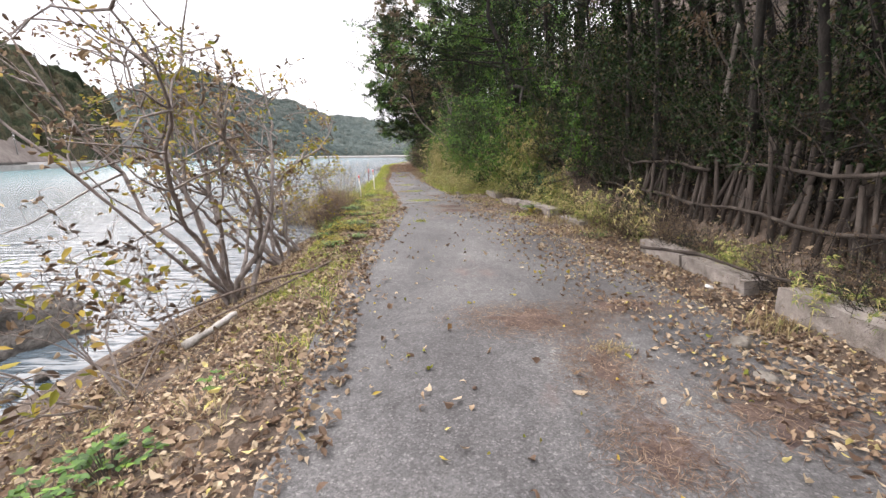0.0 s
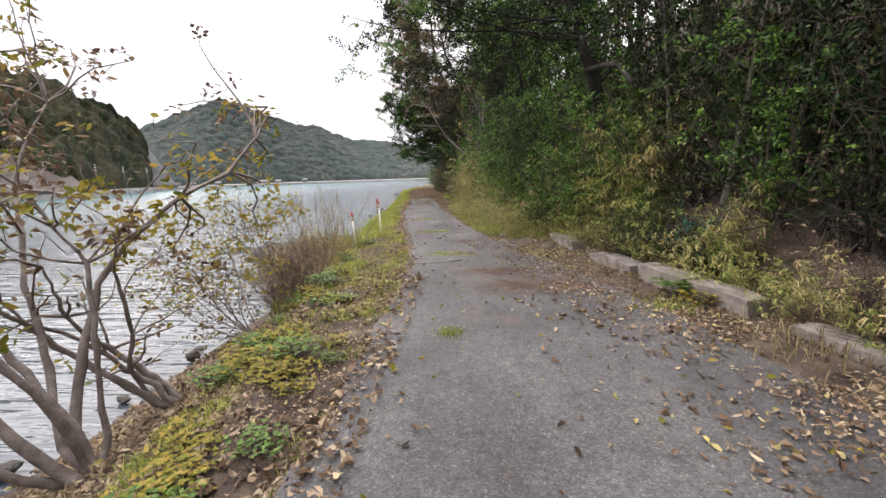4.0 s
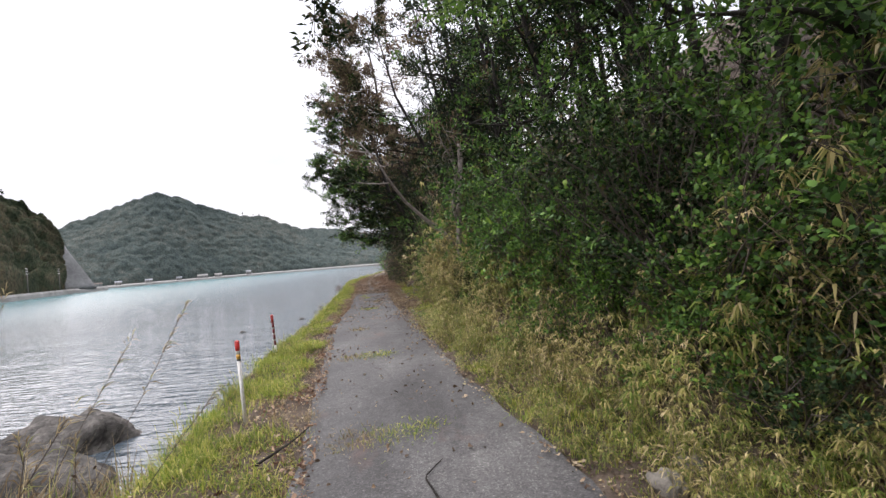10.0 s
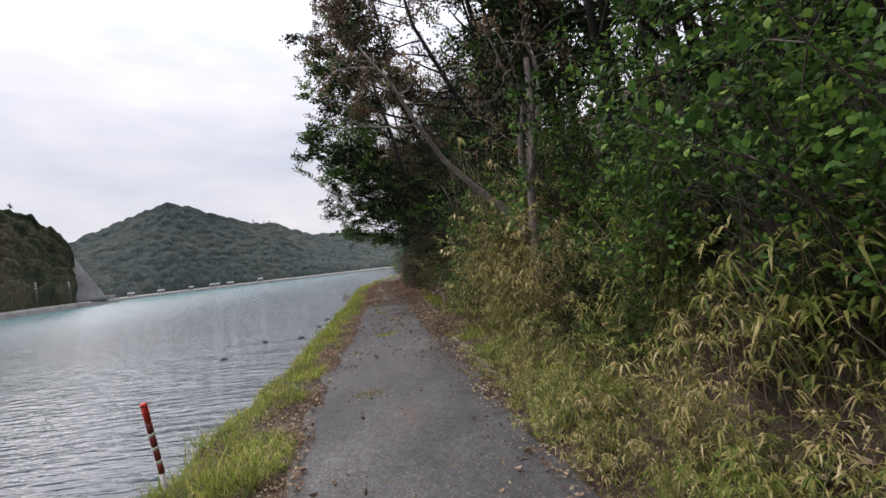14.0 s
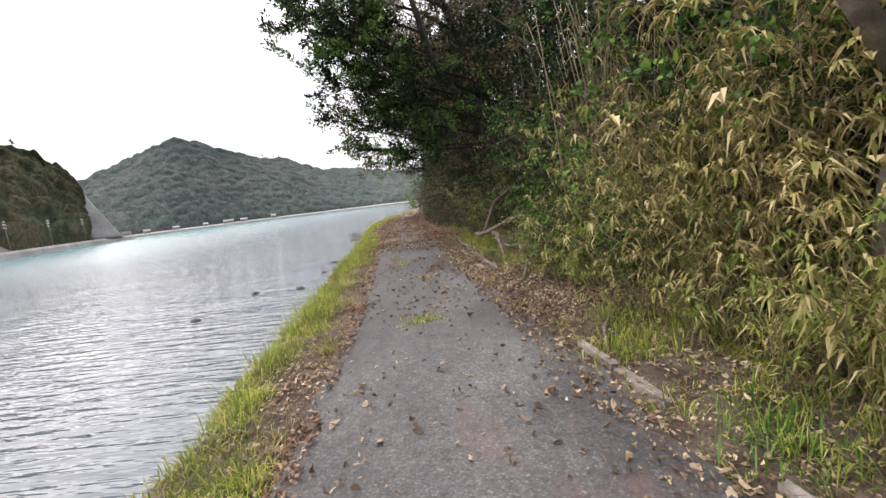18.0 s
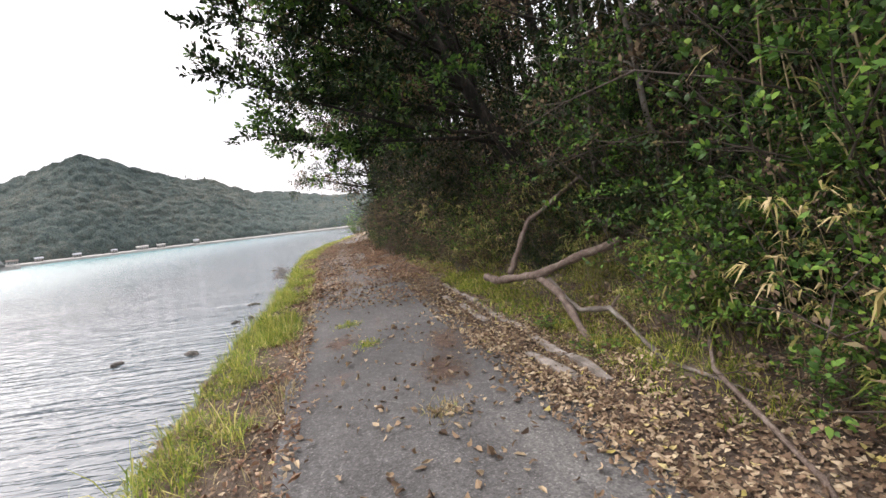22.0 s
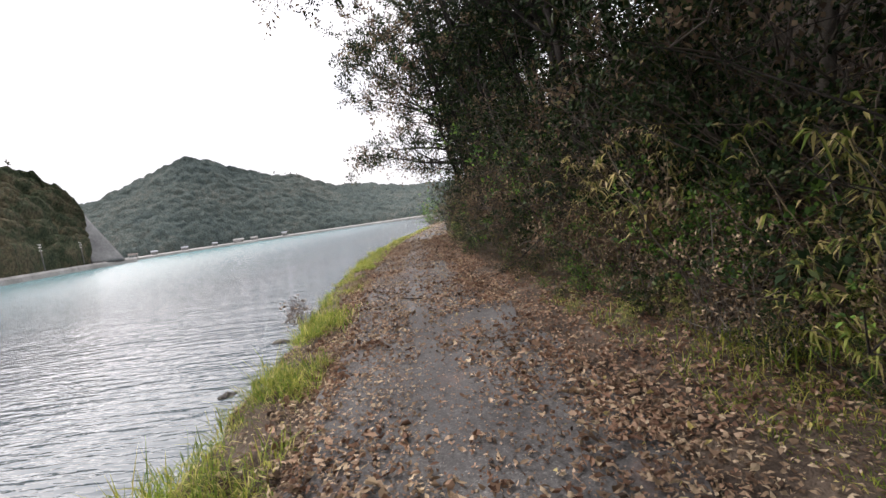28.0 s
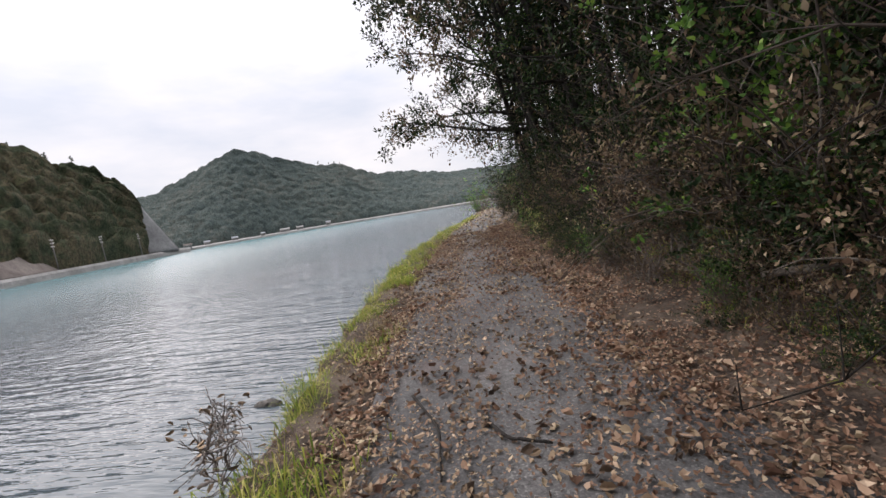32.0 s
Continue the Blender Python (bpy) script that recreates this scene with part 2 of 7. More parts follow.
M = {
    "asphalt": asphalt_material(),
    "water": water_material(),
    "soil": surface("leaf-strewn soil", [(0.3, (0.045, 0.034, 0.028)), (0.5, (0.105, 0.079, 0.061)), (0.72, (0.20, 0.157, 0.122))], 2.4, 0.95, 45, 0.9, 0.03, 0.6),
    "concrete": surface("weathered concrete", [(0.3, (0.075, 0.067, 0.056)), (0.5, (0.17, 0.154, 0.132)), (0.75, (0.30, 0.28, 0.245))], 4.5, 0.95, 60, 0.8, 0.012, 0.5),
    "kerb_concrete": surface("pale worn kerb concrete", [(0.3, (0.15, 0.13, 0.115)), (0.5, (0.27, 0.24, 0.215)), (0.75, (0.42, 0.38, 0.35))], 5.0, 0.95, 60, 0.8, 0.012, 0.5),
    "rock": surface("lake rock", [(0.3, (0.03, 0.027, 0.024)), (0.5, (0.09, 0.083, 0.075)), (0.75, (0.22, 0.2, 0.18))], 3.0, 0.85, 14, 1.0, 0.08, 0.7),
    "bark": surface("grey-brown bark", [(0.3, (0.014, 0.012, 0.011)), (0.55, (0.036, 0.031, 0.027)), (0.75, (0.085, 0.074, 0.065))], 5.0, 0.95, 40, 0.9, 0.02, 0.5, (1, 1, 0.35)),
    "pale_bark": surface("pale lichened bark", [(0.3, (0.11, 0.09, 0.076)), (0.55, (0.21, 0.185, 0.16)), (0.75, (0.34, 0.31, 0.28))], 6.0, 0.95, 50, 0.9, 0.015, 0.5),
    "dead_wood": surface("dead pinkish wood", [(0.3, (0.10, 0.072, 0.058)), (0.55, (0.215, 0.165, 0.138)), (0.75, (0.35, 0.295, 0.255))], 11.0, 0.92, 70, 1.0, 0.02, 0.6),
    "bleached": surface("bleached driftwood", [(0.3, (0.26, 0.24, 0.21)), (0.7, (0.52, 0.49, 0.45))], 5.0, 0.9, 40, 0.8, 0.01, 0.4),
    "old_pole": surface("weathered fence wood", [(0.3, (0.025, 0.019, 0.016)), (0.55, (0.06, 0.048, 0.040)), (0.75, (0.11, 0.093, 0.08))], 4.0, 0.95, 55, 0.8, 0.012, 0.5, (1, 1, 0.2)),
    "sapling_bark": surface("pale grey-brown sapling bark", [(0.3, (0.13, 0.105, 0.092)), (0.55, (0.25, 0.212, 0.19)), (0.75, (0.42, 0.375, 0.345))], 7.0, 0.9, 60, 0.8, 0.01, 0.45),
    "dry_stem": plain("dry stem", (0.065, 0.05, 0.04), 0.8),
    "cane": plain("bamboo cane", (0.22, 0.175, 0.10), 0.55),
    "green_leaf": leafy("evergreen leaves", [(0.0, (0.030, 0.070, 0.020)), (0.5, (0.078, 0.172, 0.040)), (0.85, (0.155, 0.295, 0.06)), (1.0, (0.25, 0.38, 0.07))], 0.42, 0.34, 0.2),
    # dark evergreen leaves; in the back rows the colour also carries the shade
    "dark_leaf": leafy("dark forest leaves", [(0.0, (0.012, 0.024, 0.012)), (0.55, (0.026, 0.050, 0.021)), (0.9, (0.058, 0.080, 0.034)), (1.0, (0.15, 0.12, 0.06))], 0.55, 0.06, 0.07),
    "bright_leaf": leafy("fresh green leaves", [(0.0, (0.055, 0.125, 0.024)), (0.6, (0.11, 0.215, 0.042)), (1.0, (0.22, 0.335, 0.07))], 0.42, 0.38, 0.25),
    "brown_leaf": leafy("browned hanging leaves", [(0.0, (0.065, 0.044, 0.033)), (0.5, (0.155, 0.112, 0.08)), (0.85, (0.29, 0.225, 0.165)), (1.0, (0.18, 0.19, 0.07))], 0.7, 0.36),
    "bamboo_leaf": leafy("bamboo grass leaves", [(0.0, (0.075, 0.13, 0.030)), (0.4, (0.18, 0.235, 0.055)), (0.75, (0.30, 0.29, 0.10)), (1.0, (0.60, 0.50, 0.26))], 0.5, 0.28),
    "dry_bamboo": leafy("straw bamboo leaves", [(0.0, (0.11, 0.15, 0.04)), (0.3, (0.26, 0.25, 0.085)), (0.7, (0.47, 0.39, 0.19)), (1.0, (0.68, 0.57, 0.37))], 0.6, 0.3),
    "grass": leafy("bank grass", [(0.0, (0.10, 0.175, 0.030)), (0.45, (0.235, 0.315, 0.055)), (0.8, (0.45, 0.44, 0.11)), (1.0, (0.64, 0.58, 0.26))], 0.55, 0.5),
    "dry_grass": leafy("dry grass", [(0.0, (0.17, 0.125, 0.075)), (0.5, (0.33, 0.26, 0.155)), (0.8, (0.50, 0.42, 0.27)), (1.0, (0.18, 0.23, 0.065))], 0.65, 0.48),
    "litter": leafy("fallen leaves", [(0.0, (0.085, 0.056, 0.044)), (0.4, (0.20, 0.138, 0.10)), (0.72, (0.33, 0.25, 0.182)), (0.95, (0.50, 0.42, 0.32)), (1.0, (0.46, 0.40, 0.14))], 0.7, 0.12),
    "dark_litter": leafy("curled grey-brown fallen leaves", [(0.0, (0.06, 0.043, 0.036)), (0.35, (0.15, 0.106, 0.078)), (0.7, (0.32, 0.235, 0.165)), (1.0, (0.52, 0.42, 0.31))], 0.7, 0.1),
    "red_litter": leafy("reddish fallen leaves", [(0.0, (0.10, 0.056, 0.042)), (0.4, (0.21, 0.125, 0.09)), (0.8, (0.35, 0.235, 0.175)), (1.0, (0.52, 0.40, 0.31))], 0.7, 0.12),
    "needles": leafy("pine needles", [(0.0, (0.08, 0.054, 0.047)), (0.6, (0.145, 0.1, 0.084)), (1.0, (0.31, 0.235, 0.18))], 0.8, 0.05),
    "dry_bush": leafy("withered pink-brown leaves", [(0.0, (0.10, 0.058, 0.044)), (0.5, (0.20, 0.132, 0.094)), (1.0, (0.36, 0.27, 0.19))], 0.75, 0.2),
    "yellow_leaf": leafy("yellowing leaves", [(0.0, (0.12, 0.15, 0.025)), (0.5, (0.30, 0.27, 0.05)), (0.85, (0.44, 0.32, 0.07)), (1.0, (0.20, 0.12, 0.06))], 0.5, 0.35),
    "white_paint": plain("chipped white paint", (0.66, 0.64, 0.60), 0.5, 0.0, 25, 0.22),
    "red_paint": plain("faded red reflector", (0.52, 0.03, 0.025), 0.35),
    "maroon": plain("dark red band", (0.19, 0.03, 0.035), 0.5),
    "amber": plain("amber reflector band", (0.62, 0.33, 0.05), 0.4),
    "black": plain("black plastic", (0.03, 0.03, 0.03), 0.5),
    "steel": plain("rusty galvanised steel", (0.15, 0.135, 0.13), 0.65, 0.45, 40, 0.45),
    "net": plain("green plastic net", (0.01, 0.15, 0.105), 0.5),
    "white_plastic": plain("white plastic scrap", (0.612, 0.603, 0.578), 0.55, 0.0, 14, 0.12),
    "roof": plain("grey roof tile", (0.16, 0.17, 0.19), 0.6),
    "house_wall": plain("pale house wall", (0.24, 0.235, 0.225), 0.8),
    "glass": plain("dark window glass", (0.05, 0.06, 0.07), 0.15),
}


def woods_material(name, stops, haze):
    m, n, l, b = mat_base(name)
    v = place_vec(n)
    big, mid, fine = noise_node(n, l, 0.025, 4, 0.55, v), noise_node(n, l, 0.3, 4, 0.65, v), noise_node(n, l, 1.1, 5, 0.75, v)
    r = ramp_node(n, stops)
    s = n.new("ShaderNodeMath")
    s.operation = "MULTIPLY_ADD"
    s.inputs[1].default_value = 0.6
    l.new(mid.outputs["Fac"], s.inputs[0])
    k = n.new("ShaderNodeMath")
    k.operation = "MULTIPLY"
    k.inputs[1].default_value = 0.4
    l.new(big.outputs["Fac"], k.inputs[0])
    l.new(k.outputs[0], s.inputs[2])
    l.new(s.outputs[0], r.inputs[0])
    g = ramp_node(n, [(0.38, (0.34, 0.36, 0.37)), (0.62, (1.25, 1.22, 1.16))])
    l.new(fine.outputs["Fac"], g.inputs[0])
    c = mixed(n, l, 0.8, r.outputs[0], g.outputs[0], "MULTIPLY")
    l.new(c, b.inputs["Base Color"])
    b.inputs["Roughness"].default_value = 0.9
    b.inputs["Specular IOR Level"].default_value = 0.1
    bump_to(n, l, b, fine.outputs["Fac"], 1.0, 1.2)
    return m


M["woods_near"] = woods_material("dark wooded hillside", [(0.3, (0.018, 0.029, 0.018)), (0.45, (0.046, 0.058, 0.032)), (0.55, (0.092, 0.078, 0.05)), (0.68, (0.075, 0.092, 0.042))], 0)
# distance haze is painted in: paler, bluer base colours than the near hill
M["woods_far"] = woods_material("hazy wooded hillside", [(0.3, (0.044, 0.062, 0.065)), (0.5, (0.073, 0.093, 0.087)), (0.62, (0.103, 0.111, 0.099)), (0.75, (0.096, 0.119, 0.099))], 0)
M["spray_concrete"] = surface("grey sprayed slope", [(0.3, (0.120, 0.120, 0.120)), (0.7, (0.204, 0.204, 0.201))], 0.08, 0.95, 0.8, 0.5, 0.4, 0.5)
M["bare_slope"] = surface("bare brown cut slope", [(0.3, (0.088, 0.072, 0.064)), (0.7, (0.187, 0.160, 0.144))], 0.15, 0.95, 0.9, 0.8, 0.6, 0.5)
M["far_wall"] = surface("far sea wall concrete", [(0.3, (0.200, 0.192, 0.180)), (0.7, (0.336, 0.328, 0.312))], 0.2, 0.95, 2.0, 0.3, 0.05, 0.4)

# ---- mesh helpers ----


class Geo:
    """Vertices and triangles gathered into one mesh."""

    def __init__(self):
        self.v, self.f, self.n = [], [], 0

    def add(self, verts, tris):
        verts, tris = np.asarray(verts, float).reshape(-1, 3), np.asarray(tris, int).reshape(-1, 3)
        self.v.append(verts)
        self.f.append(tris + self.n)
        self.n += len(verts)
        return self

    def mesh(self, name, material, smooth=True):
        v, f = np.concatenate(self.v), np.concatenate(self.f)
        me = bpy.data.meshes.new(name)
        me.vertices.add(len(v))
        me.vertices.foreach_set("co", v.astype(np.float32).ravel())
        me.loops.add(f.size)
        me.loops.foreach_set("vertex_index", f.astype(np.int32).ravel())
        me.polygons.add(len(f))
        me.polygons.foreach_set("loop_start", np.arange(0, f.size, 3, dtype=np.int32))
        me.polygons.foreach_set("use_smooth", np.full(len(f), smooth))
        me.materials.append(material)
        me.update(calc_edges=True)
        return me


def part(name, geo, material, parent=None, label="", smooth=True, at=None):
    ob = new(name, geo.mesh(name, material, smooth))
    if parent:
        ob.parent = parent
    if at is not None:
        ob.matrix_basis = at
    return tagged(ob, label)


def empty(name, m=None):
    ob = new(name)
    if m is not None:
        ob.matrix_basis = m
    return ob


def unit(a):
    a = np.asarray(a, float)
    return a / np.maximum(np.linalg.norm(a, axis=-1, keepdims=True), 1e-9)


def tube(geo, pts, radii, sides=6, capped=True):
    pts = np.asarray(pts, float)
    k = len(pts)
    radii = np.broadcast_to(np.asarray(radii, float), (k,))
    tang = unit(np.gradient(pts, axis=0))
    ref = np.array([0.13, 0.21, 0.97]) if abs(tang[:, 2]).mean() < 0.8 else np.array([0.97, 0.21, 0.1])
    a = unit(np.cross(tang, ref))
    b = np.cross(tang, a)
    ang = np.linspace(0, 2 * np.pi, sides, endpoint=False)
    ring = pts[:, None] + radii[:, None, None] * (np.cos(ang)[None, :, None] * a[:, None] + np.sin(ang)[None, :, None] * b[:, None])
    i, j = np.meshgrid(np.arange(k - 1), np.arange(sides), indexing="ij")
    p, q = i * sides + j, i * sides + (j + 1) % sides
    tris = np.concatenate([np.stack([p, q, q + sides], -1).reshape(-1, 3), np.stack([p, q + sides, p + sides], -1).reshape(-1, 3)])
    verts = ring.reshape(-1, 3)
    if capped:
        m = len(verts)
        verts = np.concatenate([verts, pts[:1], pts[-1:]])
        s = np.arange(sides)
        tris = np.concatenate([tris, np.stack([np.full(sides, m), (s + 1) % sides, s], -1), np.stack([np.full(sides, m + 1), (k - 1) * sides + s, (k - 1) * sides + (s + 1) % sides], -1)])
    geo.add(verts, tris)


def box(geo, lo, hi, m=None, bevel=0.0):
    bm = bmesh.new()
    bmesh.ops.create_cube(bm, size=1.0)
    for v in bm.verts:
        v.co = Vector([(lo[i] + hi[i]) / 2 + v.co[i] * (hi[i] - lo[i]) for i in range(3)])
    if bevel:
        bmesh.ops.bevel(bm, geom=bm.edges[:], offset=bevel, segments=2, affect="EDGES")
    bmesh.ops.triangulate(bm, faces=bm.faces[:])
    bm.verts.index_update()
    v = [((m @ x.co) if m is not None else x.co)[:] for x in bm.verts]
    geo.add(v, [[x.index for x in f.verts] for f in bm.faces])
    bm.free()


def leaf_blades(geo, base, way, normal, length, width, fold=0.25, droop=0.0):
    """Pointed folded leaves, two triangles each."""
    base, way = np.asarray(base, float), unit(way)
    n = len(base)
    side = unit(np.cross(way, normal))
    up = np.cross(side, way)
    length, width = np.broadcast_to(length, (n,))[:, None], np.broadcast_to(width, (n,))[:, None]
    droop = np.broadcast_to(droop, (n,))[:, None]
    mid = base + way * length * 0.42 + up * width * fold
    tip = base + way * length + np.array([0, 0, -1.0]) * droop * length
    v = np.stack([base, mid + side * width / 2, tip, mid - side * width / 2], 1).reshape(-1, 3)
    i = np.arange(n)[:, None] * 4
    geo.add(v, np.concatenate([i + [0, 1, 3], i + [1, 2, 3]]))


def leaf_ovals(geo, base, way, normal, length, width, cup=0.18, droop=0.1):
    """Oval leaves with a blunt shoulder and a pointed tip, four triangles each."""
    base, way = np.asarray(base, float), unit(way)
    n = len(base)
    side = unit(np.cross(way, normal))
    up = np.cross(side, way)
    length, width, cup, droop = (np.broadcast_to(a, (n,))[:, None] for a in (length, width, cup, droop))
    def at(u, s, h):
        return base + way * length * u + side * width * s + up * width * cup * h + np.array([0, 0, -1.0]) * droop * length * u * u
    v = np.stack([at(0, 0, 0), at(0.32, 0.5, 1), at(0.68, 0.4, 1), at(1, 0, 0), at(0.68, -0.4, 1), at(0.32, -0.5, 1)], 1).reshape(-1, 3)
    i = np.arange(n)[:, None] * 6
    geo.add(v, np.concatenate([i + [0, 1, 5], i + [1, 2, 4], i + [1, 4, 5], i + [2, 3, 4]]))


def broad_leaves(geo, base, way, normal, length, width, curl=0.2):
    """Rounder curled leaves, six corners and a raised rib, six triangles each."""
    base, way = np.asarray(base, float), unit(way)
    n = len(base)
    side = unit(np.cross(way, normal))
    up = np.cross(side, way)
    length, width, curl = (np.broadcast_to(a, (n,))[:, None] for a in (length, width, curl))
    def at(u, s, h):
        return base + way * length * u + side * width * s + up * length * curl * h
    v = np.stack([at(0, 0, 0), at(0.3, 0.46, 0.5), at(0.7, 0.36, 0.55), at(1, 0, 0.1), at(0.7, -0.36, 0.65), at(0.3, -0.46, 0.45), at(0.5, 0, 0.0)], 1).reshape(-1, 3)
    i = np.arange(n)[:, None] * 7
    geo.add(v, np.concatenate([i + [6, a, b] for a, b in ((0, 1), (1, 2), (2, 3), (3, 4), (4, 5), (5, 0))]))


def scatter_dirs(rng, n, lift=0.0):
    d = rng.normal(size=(n, 3))
    d[:, 2] += lift
    return unit(d)


# ---- plan: edges of the lane by the distance y along it ----
def edge_line(table):
    ys, xs = np.array(table, float).T
    grid = np.arange(-30, 170.1, 0.5)
    raw = np.interp(grid, ys, xs)
    soft = np.convolve(np.pad(raw, 4, mode="edge"), np.ones(9) / 9, mode="valid")
    return lambda y: np.interp(y, grid, soft)


road_left = edge_line([(-30, 6), (0, 1.0), (3, 0.45), (6, -0.03), (9, -0.18), (12, -0.25), (15, -0.45), (18, -1.1), (21, -1.75), (25, -2.55), (28, -3.2), (32, -3.55), (36, -4.25), (40, -4.75), (44, -5.5), (48, -6.3), (52, -6.9), (58, -7.5), (65, -7.9), (80, -7.8), (90, -8.3), (100, -6.2), (140, 9), (170, 26)])
road_right = edge_line([(-30, 10), (0, 5.0), (3.5, 4.6), (5.4, 4.2), (7.7, 4.0), (9, 3.75), (10.5, 3.6), (12.5, 3.1), (14.9, 2.35), (16.2, 2.0), (18.4, 1.0), (20.8, 0.5), (24.6, -0.28), (28, -0.75), (31.6, -1.35), (34.6, -1.85), (38, -2.4), (41, -2.6), (44, -3.1), (48, -4.0), (53, -4.6), (64, -6.0), (80, -5.8), (90, -6.5), (100, -4.2), (140, 11.5), (170, 29)])
bank_edge = edge_line([(-30, 4), (0, 0.3), (6, -0.35), (10, -0.95), (13, -1.65), (17, -2.5), (21, -3.1), (25, -3.8), (29, -4.2), (31, -4.4), (34, -4.9), (38, -5.5), (41, -5.8), (45, -6.5), (48.5, -7.3), (57, -8.5), (65, -8.9), (80, -8.75), (90, -9.3), (100, -7.2), (140, 8), (170, 25)])
water_edge = edge_line([(-30, 0), (0, -4.7), (6, -4.6), (9, -4.4), (12, -4.3), (15, -4.6), (18, -4.7), (21, -4.6), (25, -4.8), (29, -4.9), (34, -5.5), (38, -6.1), (45, -7.1), (57, -9.1), (65, -9.5), (80, -9.35), (90, -9.9), (100, -7.8), (140, 7.4), (170, 24)])
hill_foot = edge_line([(-30, 12), (0, 5.6), (4, 5.3), (8, 5.2), (11, 4.7), (13.8, 4.0), (17, 3.2), (19, 2.4), (21, 1.9), (23, 1.2), (28.8, 0.3), (33.3, -0.45), (36, -0.75), (40, -1.15), (42, -1.5), (44, -1.9), (46.7, -2.5), (49.4, -3.05), (57, -4.4), (65, -5.3), (80, -5.0), (90, -5.6), (100, -3.4), (140, 12.5), (170, 30)])
WATER = -1.6


def height_noise(x, y, s, seed=0.0):
    return np.array([noise.noise((a * s + seed, b * s - seed, seed)) for a, b in zip(np.ravel(x), np.ravel(y))]).reshape(np.shape(x))


def ground_z(x, y):
    """Height of the natural ground: bank, verge and wooded slope."""
    x, y = np.broadcast_arrays(np.asarray(x, float), np.asarray(y, float))
    xl, xr, xb, xw, xf = road_left(y), road_right(y), bank_edge(y), water_edge(y), hill_foot(y)
    z = np.full(x.shape, -0.035)
    u = np.clip((xb - x) / np.maximum(xb - xw, 0.3), 0, 8)
    steep = np.interp(y, [12, 16], [1.0, 0.55])
    shape_u = np.where(u < 1, np.maximum(u, 1e-6) ** steep, 1 + (u - 1) * 0.8)
    z = np.where(x < xb, -0.035 - 1.6 * np.minimum(shape_u, 2.2), z)
    v = np.clip((x - xr) / np.maximum(xf - xr, 0.3), 0, 1)
    z = np.where(x > xr, -0.035 + 0.14 * v, z)
    d = np.maximum(x - xf, 0)
    rise = np.where(d < 1.8, 0.85 * d, 1.53 + np.where(d < 14, 0.78 * (d - 1.8), 9.5 + 0.42 * (d - 14)))
    rise = np.where(d > 60, 0.85 * 1.8 + 9.5 + 19.3 + 0.0 * d, rise)
    return z + rise


# ---- ground sheet ----
gx = np.concatenate([[-2500, -900, -300, -120, -60, -35, -22, -15], np.arange(-11.5, 9.0, 0.22), np.arange(9.2, 26, 0.9), [30, 36, 45, 60, 90, 150, 400, 1000, 2500]])
gy = np.concatenate([[-2500, -900, -300, -100, -45, -25], np.arange(-14, 74, 0.3), np.arange(74.5, 110, 1.5), np.arange(112, 170, 4.0), [200, 300, 600, 1200, 2500]])
X, Y = np.meshgrid(gx, gy)
Z = ground_z(X, np.clip(Y, -30, 170))
rough_amt = np.where((X > road_left(Y) - 0.1) & (X < road_right(Y) + 0.1), 0.0, 1.0)
Z = Z + rough_amt * (0.05 * height_noise(X, Y, 1.6) + 0.035 * height_noise(X, Y, 4.5, 3.0)) + np.where(X > hill_foot(Y) + 0.6, 0.3 * height_noise(X, Y, 0.5, 7.0), 0)
Z = np.where(X < -60, -5.0, Z)


def ground_h(x, y):
    """Height of the built ground sheet."""
    x, y = np.asarray(x, float), np.asarray(y, float)
    i, j = np.clip(np.searchsorted(gy, y) - 1, 0, len(gy) - 2), np.clip(np.searchsorted(gx, x) - 1, 0, len(gx) - 2)
    v, u = (y - gy[i]) / (gy[i + 1] - gy[i]), (x - gx[j]) / (gx[j + 1] - gx[j])
    return (Z[i, j] * (1 - u) + Z[i, j + 1] * u) * (1 - v) + (Z[i + 1, j] * (1 - u) + Z[i + 1, j + 1] * u) * v


def sheet(name, X, Y, Z, material, label="", smooth=True):
    r, c = X.shape
    i, j = np.meshgrid(np.arange(r - 1), np.arange(c - 1), indexing="ij")
    p = (i * c + j).ravel()
    g = Geo().add(np.stack([X, Y, Z], -1), np.concatenate([np.stack([p, p + 1, p + c + 1], -1), np.stack([p, p + c + 1, p + c], -1)]))
    return tagged(part(name, g, material, None, label, smooth), kind="structure")


sheet("ground", X, Y, Z, M["soil"], "brown leaf-strewn soil bank and wooded slope")

# lane surface, slightly crowned, with a ragged broken edge
ry = np.arange(-14, 110, 0.25)
ru = np.concatenate([[0, 0.0], np.linspace(0.0, 1, 17), [1.0, 1.0]])
RX = np.zeros((len(ry), len(ru)))
RZ = np.zeros_like(RX)
rag_l = 0.10 * height_noise(0 * ry, ry, 1.1, 5.0) + 0.06 * height_noise(0 * ry, ry, 3.7, 8.0)
rag_r = 0.14 * height_noise(0 * ry, ry, 0.9, 15.0) + 0.06 * height_noise(0 * ry, ry, 3.1, 18.0)
for k, u in enumerate(ru):
    RX[:, k] = road_left(ry) + rag_l + u * (road_right(ry) + rag_r - road_left(ry) - rag_l)
    RZ[:, k] = -0.12 if k in (0, len(ru) - 1) else 0.006 + 0.012 * math.sin(math.pi * u)
sheet("road", RX, np.repeat(ry[:, None], len(ru), 1), RZ, M["asphalt"], "worn grey asphalt lane with cracked ragged edges")

